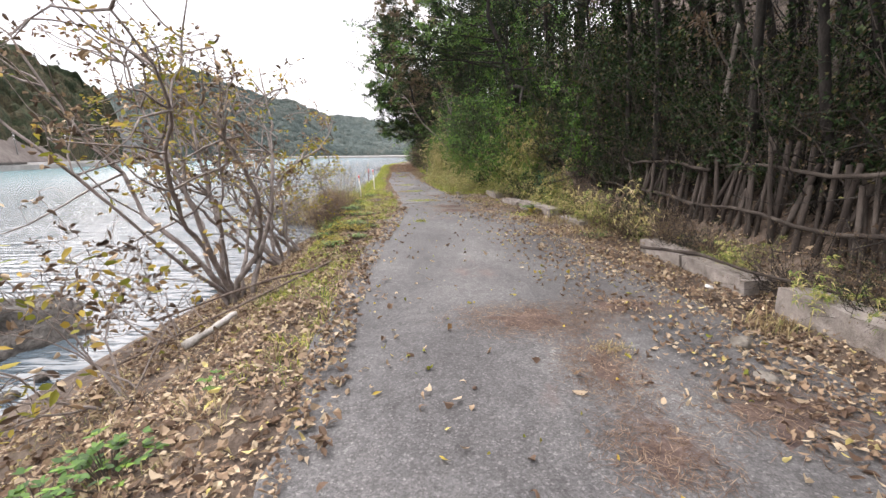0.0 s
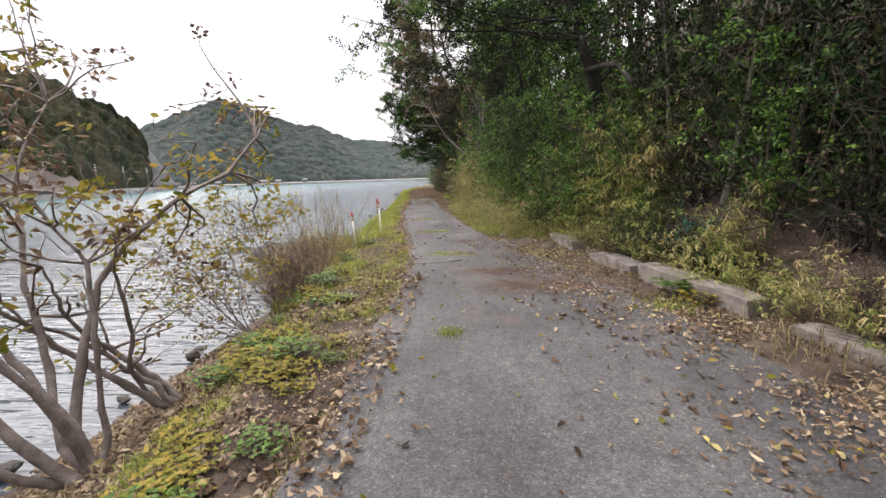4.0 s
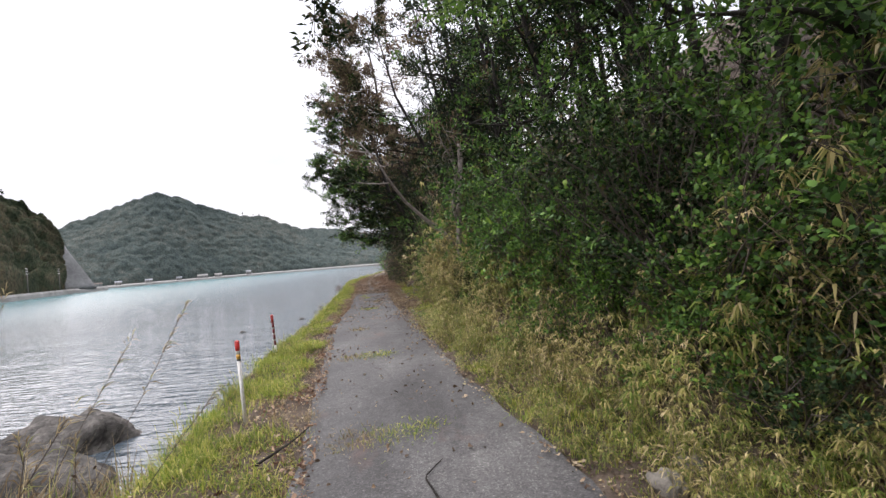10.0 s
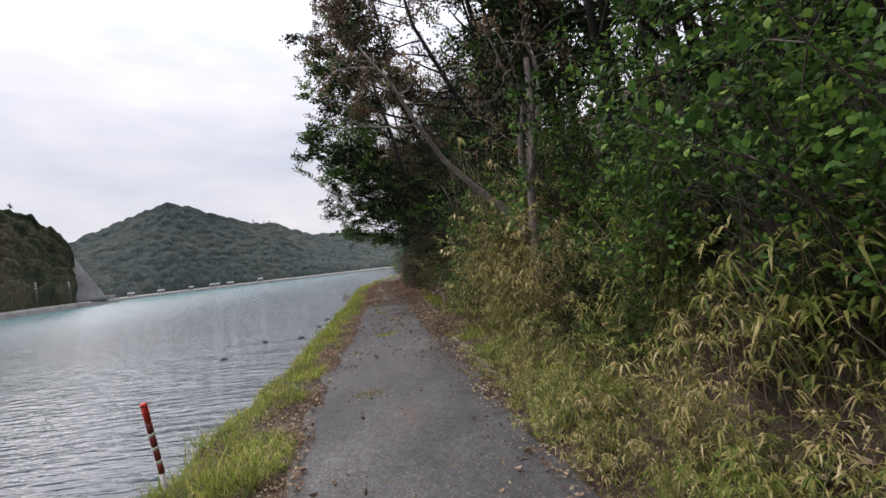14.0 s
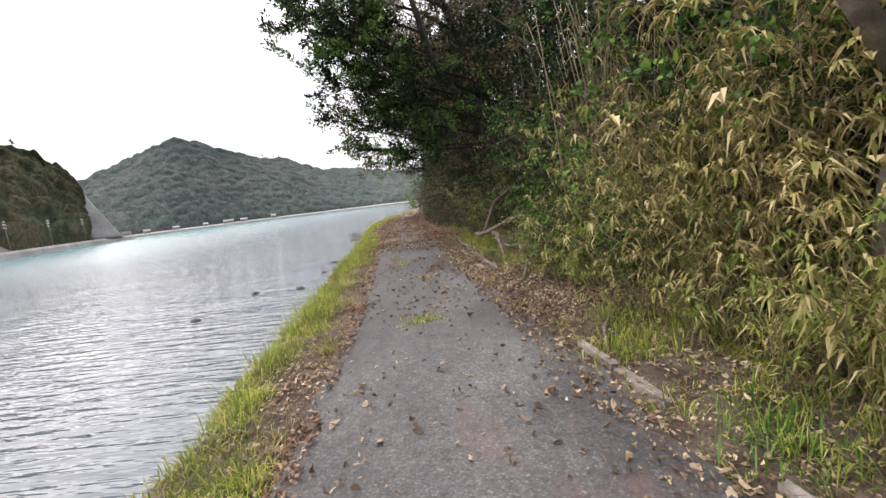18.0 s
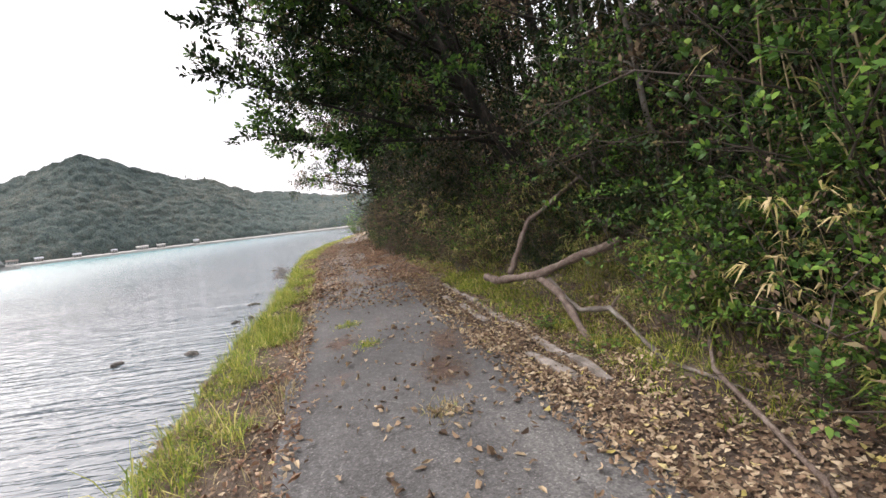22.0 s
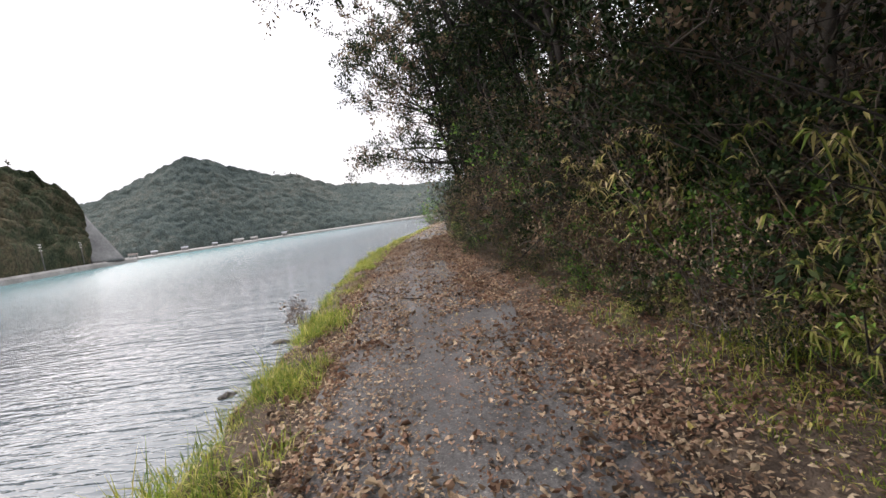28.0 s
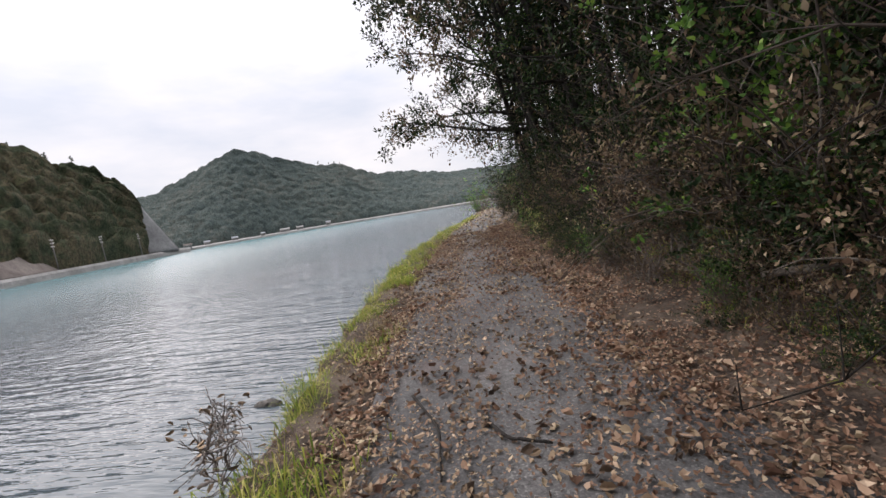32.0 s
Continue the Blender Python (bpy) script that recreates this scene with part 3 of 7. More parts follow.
# water
wxs = np.concatenate([[-2500, -1200, -600, -350], np.arange(-250, -60, 12), np.arange(-60, 0, 2.0), np.arange(0, 60, 6), [80, 200, 800, 2500]])
wys = np.concatenate([[-2500, -900, -300, -100], np.arange(-40, 120, 2.0), np.arange(125, 420, 12), [600, 1200, 2500]])
WX, WY = np.meshgrid(wxs, wys)
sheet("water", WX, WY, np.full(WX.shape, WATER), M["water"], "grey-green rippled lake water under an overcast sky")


# ---- far shore ----
CENTRE = (-4.7, 43.6)


def polar(az, dist):
    a = np.radians(az)
    return CENTRE[0] - np.sin(a) * dist, CENTRE[1] + np.cos(a) * dist


def hill(name, az, near, far, el, material, label, steps, rows, crown, seed, power=0.8, start=0.6, back=1.25, puff=0.75):
    """A wooded hill between a shore and a ridge line, its canopy a field of rounded crowns."""
    rng = np.random.default_rng(seed)
    a = np.linspace(az[0], az[-1], steps)
    n_, f_, e_ = (np.interp(a, az if az[0] < az[-1] else az[::-1], q if az[0] < az[-1] else q[::-1]) for q in (near, far, el))
    top = f_ * np.tan(np.radians(e_)) + 1.5
    v = np.concatenate([np.linspace(0, 1, rows), np.linspace(1.04, back, 6)])
    A = np.repeat(a[:, None], len(v), 1)
    D = n_[:, None] + (f_ - n_)[:, None] * v[None]
    Hh = start + (top[:, None] - start) * np.where(v < 1, np.minimum(v, 1) ** power, 1 - (v - 1) * 1.6)[None]
    X, Y = polar(A, D)
    fold = 1 + 0.16 * height_noise(X, Y, 0.018, seed) + 0.04 * height_noise(X, Y, 0.05, seed + 2.0)
    Hh = start + (Hh - start) * np.where((v < 0.98)[None], fold, 1)
    slope = np.sqrt((f_ - n_) ** 2 + top**2)
    gxy = np.stack([np.radians(A) * n_.mean() * 1.15, slope.mean() * np.repeat(v[None], len(a), 0)], -1)
    lo = gxy.reshape(-1, 2).min(0)
    cell = crown * 0.95
    dims = np.ceil((gxy.reshape(-1, 2).max(0) - lo) / cell).astype(int) + 3
    jit = rng.uniform(0.1, 0.9, (*dims, 2))
    size = rng.uniform(0.5, 1.2, dims)
    idx = np.floor((gxy - lo) / cell).astype(int)
    bump = np.zeros(X.shape)
    for dx in (-1, 0, 1):
        for dy in (-1, 0, 1):
            c = np.clip(idx + [dx, dy], 0, dims - 1)
            pt = (c + jit[c[..., 0], c[..., 1]]) * cell + lo
            rad = crown * 0.72 * size[c[..., 0], c[..., 1]]
            q = 1 - ((gxy - pt) ** 2).sum(-1) / rad**2
            bump = np.maximum(bump, np.sqrt(np.maximum(q, 0)) * rad)
    bump = puff * bump * (1 + 0.5 * height_noise(gxy[..., 0], gxy[..., 1], 0.55, seed))
    X, Y = polar(A, D - 0.55 * bump)
    Hh = Hh + bump * np.where(v > 0.02, 0.7, 0.2)[None]
    Hh[:, 0] = WATER - 1
    Hh[:, -1] = WATER - 1
    return sheet(name, X[:, ::-1], Y[:, ::-1], Hh[:, ::-1], material, label)


hill("hill_far", [70, 58, 46, 43, 40, 38, 36, 34.5, 33.2, 32.0, 30.6, 29.2, 25, 22, 18, 13.7, 8, 0, -14], [330, 320, 300, 285, 275, 280, 286, 290, 292, 295, 298, 300, 300, 300, 295, 290, 275, 265, 260], [450, 440, 420, 400, 390, 380, 368, 362, 362, 365, 368, 370, 380, 380, 400, 430, 450, 450, 450], [6, 6, 5.2, 6.0, 7.4, 8.6, 9.3, 9.6, 9.7, 9.5, 9.0, 8.3, 7.1, 6.6, 5.1, 4.8, 3.8, 3.5, 3.3], M["woods_far"], "green wooded hill with painted-in haze and a rounded summit across the lake", 400, 84, 5.6, 11, 0.85, puff=0.8)
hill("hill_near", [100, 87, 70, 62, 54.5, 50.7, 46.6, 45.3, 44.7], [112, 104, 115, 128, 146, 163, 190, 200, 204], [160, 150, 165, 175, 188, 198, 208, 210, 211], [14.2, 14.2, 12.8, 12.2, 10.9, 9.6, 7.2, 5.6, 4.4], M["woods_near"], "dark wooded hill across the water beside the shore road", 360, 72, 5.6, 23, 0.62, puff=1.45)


# ---- plants: kinds, each built once and then copied ----
def curve_path(start, way, length, k, rng, bend=0.15, lift=0.0):
    """A wandering branch line of k points."""
    way = unit(way)
    pts = [np.array(start, float)]
    for _ in range(k - 1):
        way = unit(way + rng.normal(size=3) * bend + np.array([0, 0, lift]))
        pts.append(pts[-1] + way * length / (k - 1))
    return np.array(pts)


def leaf_clumps(geo, rng, points, ways, per, spread, length, width, lift=0.25, flat=0.6, fine=False):
    """Tufts of leaves round the ends of shoots: set along the shoot, turned outward, their faces towards the light."""
    n = len(points) * per
    axis = unit(np.repeat(ways, per, 0))
    around = scatter_dirs(rng, n)
    around = unit(around - axis * (around * axis).sum(-1, keepdims=True) * 0.8)
    size = spread * np.repeat(rng.uniform(0.6, 1.3, len(points)), per)[:, None]
    base = np.repeat(points, per, 0) + (axis * rng.uniform(-0.9, 0.7, (n, 1)) + around * rng.uniform(0.05, 0.75, (n, 1)) * np.array([1, 1, flat])) * size
    way = unit(around * 0.8 + axis * 0.55 + np.array([0, 0, 0.3]))
    normal = rng.normal(size=(n, 3)) * 0.42 + axis * 0.35 + np.array([0, 0, 1.0])
    (leaf_ovals if fine else leaf_blades)(geo, base, way, normal, length * rng.uniform(0.6, 1.25, n), width * rng.uniform(0.75, 1.2, n), 0.2, 0.06)


def build_tree(name, seed, trunk_pts, trunk_r, limbs, leaf_mat, bark, leaf_len=0.12, leaf_wid=0.055, per=14, spread=0.22, twigs_per=6, twig_len=0.4, sub=4, label="", category="tree", group="", mix=None, flat=0.6, clear=-9.0, taper=0.8, stout=0.55, bend=0.16, fine=False):
    """A tree: tapered trunk, limbs, a mesh of twigs and a crown of single leaves.
    limbs: (place on the trunk 0..1, direction, length) for each."""
    rng = np.random.default_rng(seed)
    root = empty(name)
    tagged(root, label, category, group)
    trunk_pts = np.array(trunk_pts, float)
    s = np.linspace(0, 1, 9)
    u = np.linspace(0, 1, len(trunk_pts))
    line = np.stack([np.interp(s, u, trunk_pts[:, i]) for i in range(3)], -1) + rng.normal(size=(9, 3)) * trunk_r * 0.25
    rad = trunk_r * (1 - taper * s) * (1 + 0.5 * np.exp(-s * 14))
    g = Geo()
    tube(g, line, rad, 8)
    part("trunk", g, bark, root)
    twig_geo, leaf_geo, leaf_geo2 = Geo(), Geo(), Geo()
    for at, way, length in limbs:
        start = np.array([np.interp(at, s, line[:, i]) for i in range(3)])
        r0 = max(0.018, stout * np.interp(at, s, rad))
        path = curve_path(start, way, length, 7, rng, bend, 0.02)
        g = Geo()
        tube(g, path, np.linspace(r0, r0 * 0.2, 7), 6)
        part("limb", g, bark, root)
        for k in range(twigs_per):
            f = 0.25 + 0.75 * (k + rng.uniform(0.2, 0.8)) / twigs_per
            p = np.array([np.interp(f, np.linspace(0, 1, 7), path[:, i]) for i in range(3)])
            w = unit(unit(path[-1] - path[0]) * 0.6 + rng.normal(size=3) * np.array([1, 1, 0.55]))
            tl = length * twig_len * rng.uniform(0.6, 1.2) * (1.15 - 0.5 * f)
            tp = curve_path(p, w, tl, 5, rng, 0.22, 0.03)
            if tp[:, 2].min() < clear:
                tp[:, 2] += clear - tp[:, 2].min()
                if tp[0, 2] - p[2] > 0.12:
                    continue
            tube(twig_geo, tp, np.linspace(r0 * 0.3, 0.004, 5), 4 if r0 > 0.06 else 3, False)
            ends, ways = [tp[2], tp[3], tp[4]], [tp[3] - tp[2], tp[4] - tp[3], tp[4] - tp[3]]
            for _ in range(sub):
                q = tp[rng.integers(1, 5)]
                sw = unit(unit(tp[-1] - tp[0]) * 0.5 + rng.normal(size=3) * np.array([1, 1, 0.6]))
                sp = curve_path(q, sw, tl * 0.5, 3, rng, 0.2, 0.02)
                tube(twig_geo, sp, [0.006, 0.004, 0.002], 3, False)
                ends += [sp[1], sp[2]]
                ways += [sp[2] - sp[1], sp[2] - sp[1]]
            target = leaf_geo2 if mix and rng.random() < mix[1] else leaf_geo
            leaf_clumps(target, rng, np.array(ends), unit(np.array(ways)), per, spread, leaf_len, leaf_wid, flat=flat, fine=fine)
    tagged(part("twig_work", twig_geo, bark, root), kind="stuff")
    tagged(part("crown", leaf_geo, leaf_mat, root), kind="stuff")
    if leaf_geo2.n:
        tagged(part("crown_patch", leaf_geo2, mix[0], root), kind="stuff")
    return root


def spread_limbs(rng, n, lo, hi, reach, rise=0.35, lean=(0, 0), power=0.3):
    out = []
    for k in range(n):
        a = 2 * math.pi * (k * 0.382 + rng.uniform(-0.08, 0.08))
        at = lo + (hi - lo) * (k + rng.uniform(0, 0.8)) / n
        w = np.array([math.cos(a) + lean[0], math.sin(a) + lean[1], rise + rng.uniform(-0.2, 0.3)])
        out.append((min(at, 0.99), w, reach * rng.uniform(0.7, 1.15) * (1 - power * at)))
    return out


def build_shrub(name, seed, radius, tall, stems, leaf_mat, per, leaf_len, leaf_wid, label, group, bark=None, spread=0.14, straggle=0.25, fine=False):
    rng = np.random.default_rng(seed)
    root = empty(name)
    tagged(root, label, "shrub", group)
    sg, lg = Geo(), Geo()
    for k in range(stems):
        a = rng.uniform(0, 2 * math.pi)
        out = rng.uniform(0.1, 1.0)
        way = np.array([math.cos(a) * out * radius, math.sin(a) * out * radius, tall * rng.uniform(0.55, 1.1)])
        p = curve_path(rng.normal(size=3) * [0.12, 0.12, 0.0], way, np.linalg.norm(way) * rng.uniform(0.75, 1.1), 6, rng, straggle, 0.0)
        tube(sg, p, np.linspace(0.016, 0.004, 6), 3, False)
        ends, ways = [], []
        for i in range(1, 6):
            for _ in range(2):
                w = unit(rng.normal(size=3) * [1, 1, 0.7] + unit(way) * 0.6 + [0, 0, 0.25])
                q = p[i] + w * rng.uniform(0.15, 0.5) * radius
                if per < 4 or len(ends) % 3 == 1:
                    tube(sg, [p[i], q], [0.006, 0.003], 3, False)
                ends.append(q)
                ways.append(w)
        leaf_clumps(lg, rng, np.array(ends), np.array(ways), per, spread, leaf_len, leaf_wid, fine=fine)
    tagged(part("stem_work", sg, bark or M["dry_stem"], root), kind="stuff")
    tagged(part("foliage", lg, leaf_mat, root), kind="stuff")
    return root


def build_bamboo(name, seed, canes, tall, leaf_mat, label, group, out=0.55, whorl=9, leaf_len=0.2, leaf_wid=0.03):
    """Dwarf bamboo: thin arching canes with sprays of long drooping leaves."""
    rng = np.random.default_rng(seed)
    root = empty(name)
    tagged(root, label, "bamboo grass", group)
    cg, lg = Geo(), Geo()
    for _ in range(canes):
        a = rng.uniform(0, 2 * math.pi)
        o = rng.uniform(0.1, 1) * out
        h = tall * rng.uniform(0.55, 1.15)
        p = curve_path(rng.normal(size=3) * [0.2, 0.2, 0], [math.cos(a) * o, math.sin(a) * o, 1.0], h, 6, rng, 0.1, -0.05)
        tube(cg, p, np.linspace(0.007, 0.003, 6), 4, False)
        for i in range(2, 6):
            for _ in range(2):
                w = unit(rng.normal(size=3) * [1, 1, 0.4] + [0, 0, 0.2])
                q = p[i] + w * rng.uniform(0.05, 0.22)
                n = whorl // 2 if i < 5 else whorl
                aa = rng.uniform(0, 2 * math.pi, n)
                ways = unit(np.stack([np.cos(aa), np.sin(aa), rng.uniform(-0.3, 0.7, n)], -1) + w * 0.8)
                leaf_blades(lg, np.repeat([q], n, 0), ways, np.tile([0, 0, 1.0], (n, 1)), leaf_len * rng.uniform(0.6, 1.2, n), leaf_wid * rng.uniform(0.7, 1.2, n), 0.15, rng.uniform(0.2, 0.85, n))
    tagged(part("cane_work", cg, M["cane"], root), kind="stuff")
    tagged(part("leaf_mass", lg, leaf_mat, root), kind="stuff")
    return root


def on_slope(x, y, sink=0.05):
    return float(ground_h(x, y)) - sink


def turned(x, y, rng, scale=1.0, tilt=6, sink=0.05, z=None):
    return pose(x, y, on_slope(x, y, sink) if z is None else z, rng.uniform(-tilt, tilt), rng.uniform(-tilt, tilt), rng.uniform(0, 360)) @ Matrix.Scale(scale, 4)


def scaled_copy(ob, m, s):
    """A copy of a thing at another size."""
    c = copy_thing(ob, m)
    c.scale = (s, s, s)
    return c


R = np.random.default_rng(5)

# hillside trees: kinds for the front rows, and coarser ones for those behind
tree_kinds = []
for k, (mat, mixm, lab) in enumerate([
    (M["dark_leaf"], (M["green_leaf"], 0.18), "tall dark evergreen tree on the wooded slope"),
    (M["green_leaf"], (M["dark_leaf"], 0.4), "glossy green broadleaf tree on the slope"),
    (M["brown_leaf"], (M["dark_leaf"], 0.4), "half-bare tree with browned leaves on the slope"),
    (M["dark_leaf"], (M["brown_leaf"], 0.15), "thin dark tree among others on the slope"),
    (M["dark_leaf"], (M["brown_leaf"], 0.12), "dark tree in the depth of the wood"),
    (M["dark_leaf"], (M["green_leaf"], 0.4), "dense evergreen tree high on the slope"),
    (M["dark_leaf"], (M["brown_leaf"], 0.15), "slender dark-trunked tree with its crown high up"),
]):
    rk = np.random.default_rng(40 + k)
    h = [9.5, 7.5, 8.5, 10.5, 10.0, 9.0, 9.5][k]
    fine = k < 4
    tree_kinds.append(build_tree("tree", 60 + k, [(0, 0, -0.3), (0.15, -0.1, h * 0.35), (-0.1, 0.15, h * 0.7), (0.1, 0, h)], [0.15, 0.13, 0.11, 0.11, 0.14, 0.13, 0.085][k], spread_limbs(rk, 13 if fine else 11, 0.28 if k < 6 else 0.48, 0.98, 3.0, 0.35), mat, M["bark"], 0.1 if fine else 0.15, 0.054 if fine else 0.08, 9, 0.22 if fine else 0.36, 5 if fine else 4, 0.42, 2 if fine else (1 if k < 6 else 2), lab, "tree", "trees on the slope", mixm, fine=fine))

spots = []
for row, (dist, step) in enumerate([(2.1, 2.3), (3.6, 2.3), (5.8, 3.0), (8.4, 5.0)]):
    y = -8.0 + row * 0.9
    while y < (76 if row < 2 else 66):
        spots.append((float(hill_foot(y)) + dist + R.uniform(-0.6, 0.6), y + R.uniform(-0.5, 0.5), row))
        y += step * R.uniform(0.8, 1.25) * (0.7 if y < 12 and row < 3 else 1.0)
used = set()
for x, y, row in spots:
    pick = int(R.choice(4, p=[0.3, 0.25, 0.2, 0.25])) if not 8 < y < 27 else int(R.choice(4, p=[0.2, 0.6, 0.08, 0.12]))
    if y > 40:
        pick = int(R.choice(4, p=[0.45, 0.15, 0.05, 0.35]))
    if row > 0:
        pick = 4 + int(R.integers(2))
    if y < 12.5:
        pick = 6
    s = R.uniform(0.75, 1.15) * (0.85 if row == 0 else 1.0)
    lean = R.uniform(0, 7) if row else R.uniform(3, 12)
    if pick == 6:
        lean += 8
    m = pose(x, y, on_slope(x, y, 0.25), 0, -lean, 0) @ pose(0, 0, 0, 0, 0, R.uniform(0, 360))
    t0 = tree_kinds[pick]
    if pick not in used:
        used.add(pick)
        t0.matrix_basis = m @ Matrix.Scale(s, 4)
    else:
        scaled_copy(t0, m, s)

# high crowns added to shade and close the wood behind fence and over hedge
for dist, lo, step, hi in ((1.2, -4.0, 1.7, 12.0), (2.6, -5.0, 1.6, 16.5), (4.4, -4.0, 2.0, 16.5), (3.8, 19.5, 2.0, 27.0), (5.0, 21.0, 2.2, 44.0), (3.0, 36.0, 3.0, 62.0), (1.7, 45.0, 2.4, 60.0), (5.4, 46.0, 2.2, 66.0)):
    y = lo
    while y < hi:
        x = float(hill_foot(y)) + dist + R.uniform(-0.3, 0.4)
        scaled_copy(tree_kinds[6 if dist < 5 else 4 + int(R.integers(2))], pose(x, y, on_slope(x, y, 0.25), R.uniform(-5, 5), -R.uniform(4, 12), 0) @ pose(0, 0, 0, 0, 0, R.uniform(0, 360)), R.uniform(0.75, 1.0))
        y += step * R.uniform(0.8, 1.3)

# a few more trees leaning out close to the lane past the bend
for y in np.arange(41.5, 63, 2.6):
    x = float(hill_foot(y)) + R.uniform(1.1, 1.6)
    scaled_copy(tree_kinds[(0, 3, 3)[int(R.integers(3))]], pose(x, y, on_slope(x, y, 0.25), 0, -R.uniform(7, 13), 0) @ pose(0, 0, 0, 0, 0, R.uniform(0, 360)), R.uniform(0.8, 1.0))

for x, y, k, lean, s in [(1.7, 32.6, 2, 10, 1.25), (2.2, 30.4, 0, 8, 1.2), (-2.6, 56.5, 0, 12, 1.1), (-2.2, 53.0, 3, 11, 1.0), (-3.6, 60.5, 2, 12, 1.15), (-3.2, 58.6, 3, 12, 1.1)]:
    scaled_copy(tree_kinds[k], pose(x, y, on_slope(x, y, 0.25), 0, -lean, 0) @ pose(0, 0, 0, 0, 0, R.uniform(0, 360)), s)

# shrubs and bamboo grass filling the foot of the slope
shrub_kinds = [
    build_shrub("shrub", 101, 0.8, 1.5, 12, M["green_leaf"], 12, 0.066, 0.037, "dense evergreen shrub with glossy green leaves", "undergrowth on the slope", fine=True),
    build_shrub("shrub", 102, 0.9, 1.8, 12, M["dark_leaf"], 13, 0.07, 0.04, "dark green shrub in the undergrowth", "undergrowth on the slope"),
    build_shrub("shrub", 103, 0.8, 1.7, 14, M["brown_leaf"], 10, 0.055, 0.028, "tangled shrub with dry brown leaves", "undergrowth on the slope", straggle=0.4),
    build_shrub("shrub", 104, 0.7, 1.1, 11, M["bright_leaf"], 11, 0.075, 0.046, "fresh bright green shrub", "undergrowth on the slope", fine=True),
    build_shrub("thicket", 105, 0.7, 2.1, 20, M["brown_leaf"], 1, 0.07, 0.03, "thicket of bare grey-brown twigs", "undergrowth on the slope", M["pale_bark"], straggle=0.3),
]
tall_kinds = [
    build_shrub("tall_bush", 111, 0.95, 3.2, 18, M["green_leaf"], 13, 0.082, 0.045, "tall evergreen bush thick with glossy green leaves", "tall bushes along the lane", spread=0.16, fine=True),
    build_shrub("tall_bush", 112, 0.95, 3.4, 17, M["dark_leaf"], 14, 0.085, 0.046, "tall dark green bush beside the lane", "tall bushes along the lane", spread=0.16),
    build_shrub("tall_bush", 113, 0.9, 3.2, 20, M["brown_leaf"], 9, 0.066, 0.034, "tall twiggy bush with withered brown leaves", "tall bushes along the lane", M["dry_stem"], spread=0.15, straggle=0.32),
    build_bamboo("tall_bamboo", 114, 30, 2.8, M["dry_bamboo"], "tall stand of bamboo grass turning straw yellow", "tall bamboo grass along the lane", 0.45, 11, 0.2, 0.03),
    build_bamboo("tall_bamboo", 115, 28, 2.3, M["bamboo_leaf"], "stand of yellow-green bamboo grass", "tall bamboo grass along the lane", 0.5, 11, 0.19, 0.028),
    build_shrub("dark_thicket", 116, 0.9, 2.8, 22, M["brown_leaf"], 1, 0.08, 0.04, "dark thicket of bare tangled twigs", "undergrowth on the slope", M["bark"], straggle=0.35),
]
bamboo_kinds = [
    build_bamboo("bamboo_grass", 201, 13, 1.5, M["bamboo_leaf"], "dwarf bamboo clump with yellow-green leaves", "bamboo grass on the slope"),
    build_bamboo("bamboo_grass", 202, 12, 1.9, M["dry_bamboo"], "dwarf bamboo clump with straw-coloured drying leaves", "bamboo grass on the slope"),
    build_bamboo("bamboo_grass", 203, 10, 1.1, M["bamboo_leaf"], "low dwarf bamboo clump with green leaves", "bamboo grass on the slope", 0.8, 8, 0.18, 0.024),
]
placed = set()


def put(kind, m, s):
    if kind.name not in placed:
        placed.add(kind.name)
        kind.matrix_basis = m @ Matrix.Scale(s, 4)
        return kind
    return scaled_copy(kind, m, s)


def mix_at(y):
    """Weights of the shrub and bamboo kinds along the lane: green, dark, brown, bright, thicket, bamboo, straw bamboo, low bamboo."""
    ys = [0, 7, 11, 16, 20, 24, 27, 31, 34, 38, 42, 46, 52, 60, 80]
    w = [(1, 4, 2, 0.3, 4, 0.5, 0.2, 0.5), (1, 4, 2, 0.3, 3, 1, 0.3, 1), (3, 3, 1, 0.4, 1.5, 3, 1, 2), (4, 3, 0.6, 0.6, 0.8, 3, 1, 3), (5, 3, 0.8, 0.7, 0.6, 3, 1, 3), (4, 3, 1.5, 0.7, 0.8, 2.5, 1.5, 3),
         (2, 2, 2, 0.3, 1, 2, 4, 3), (3, 3, 1.5, 0.4, 2, 2, 4, 2), (2.5, 3, 1.5, 0.4, 2, 2, 1.5, 1.5), (3, 3, 1, 0.4, 1.5, 2, 1, 1.5), (1.5, 3, 2, 0.05, 2, 0.4, 0.2, 0.3), (0.4, 4, 4, 0.05, 2, 0.3, 0.2, 0.3), (0.4, 4, 4, 0.05, 2, 0.3, 0.2, 0.3), (1.5, 4, 3, 0.3, 2, 0.6, 0.4, 0.4), (3, 4, 2, 0.3, 1, 0.6, 0.4, 0.4)]
    v = np.array([np.interp(y, ys, [q[i] for q in w]) for i in range(8)])
    return v / v.sum()


kinds = shrub_kinds + bamboo_kinds
FORK = (0.85, 28.7)


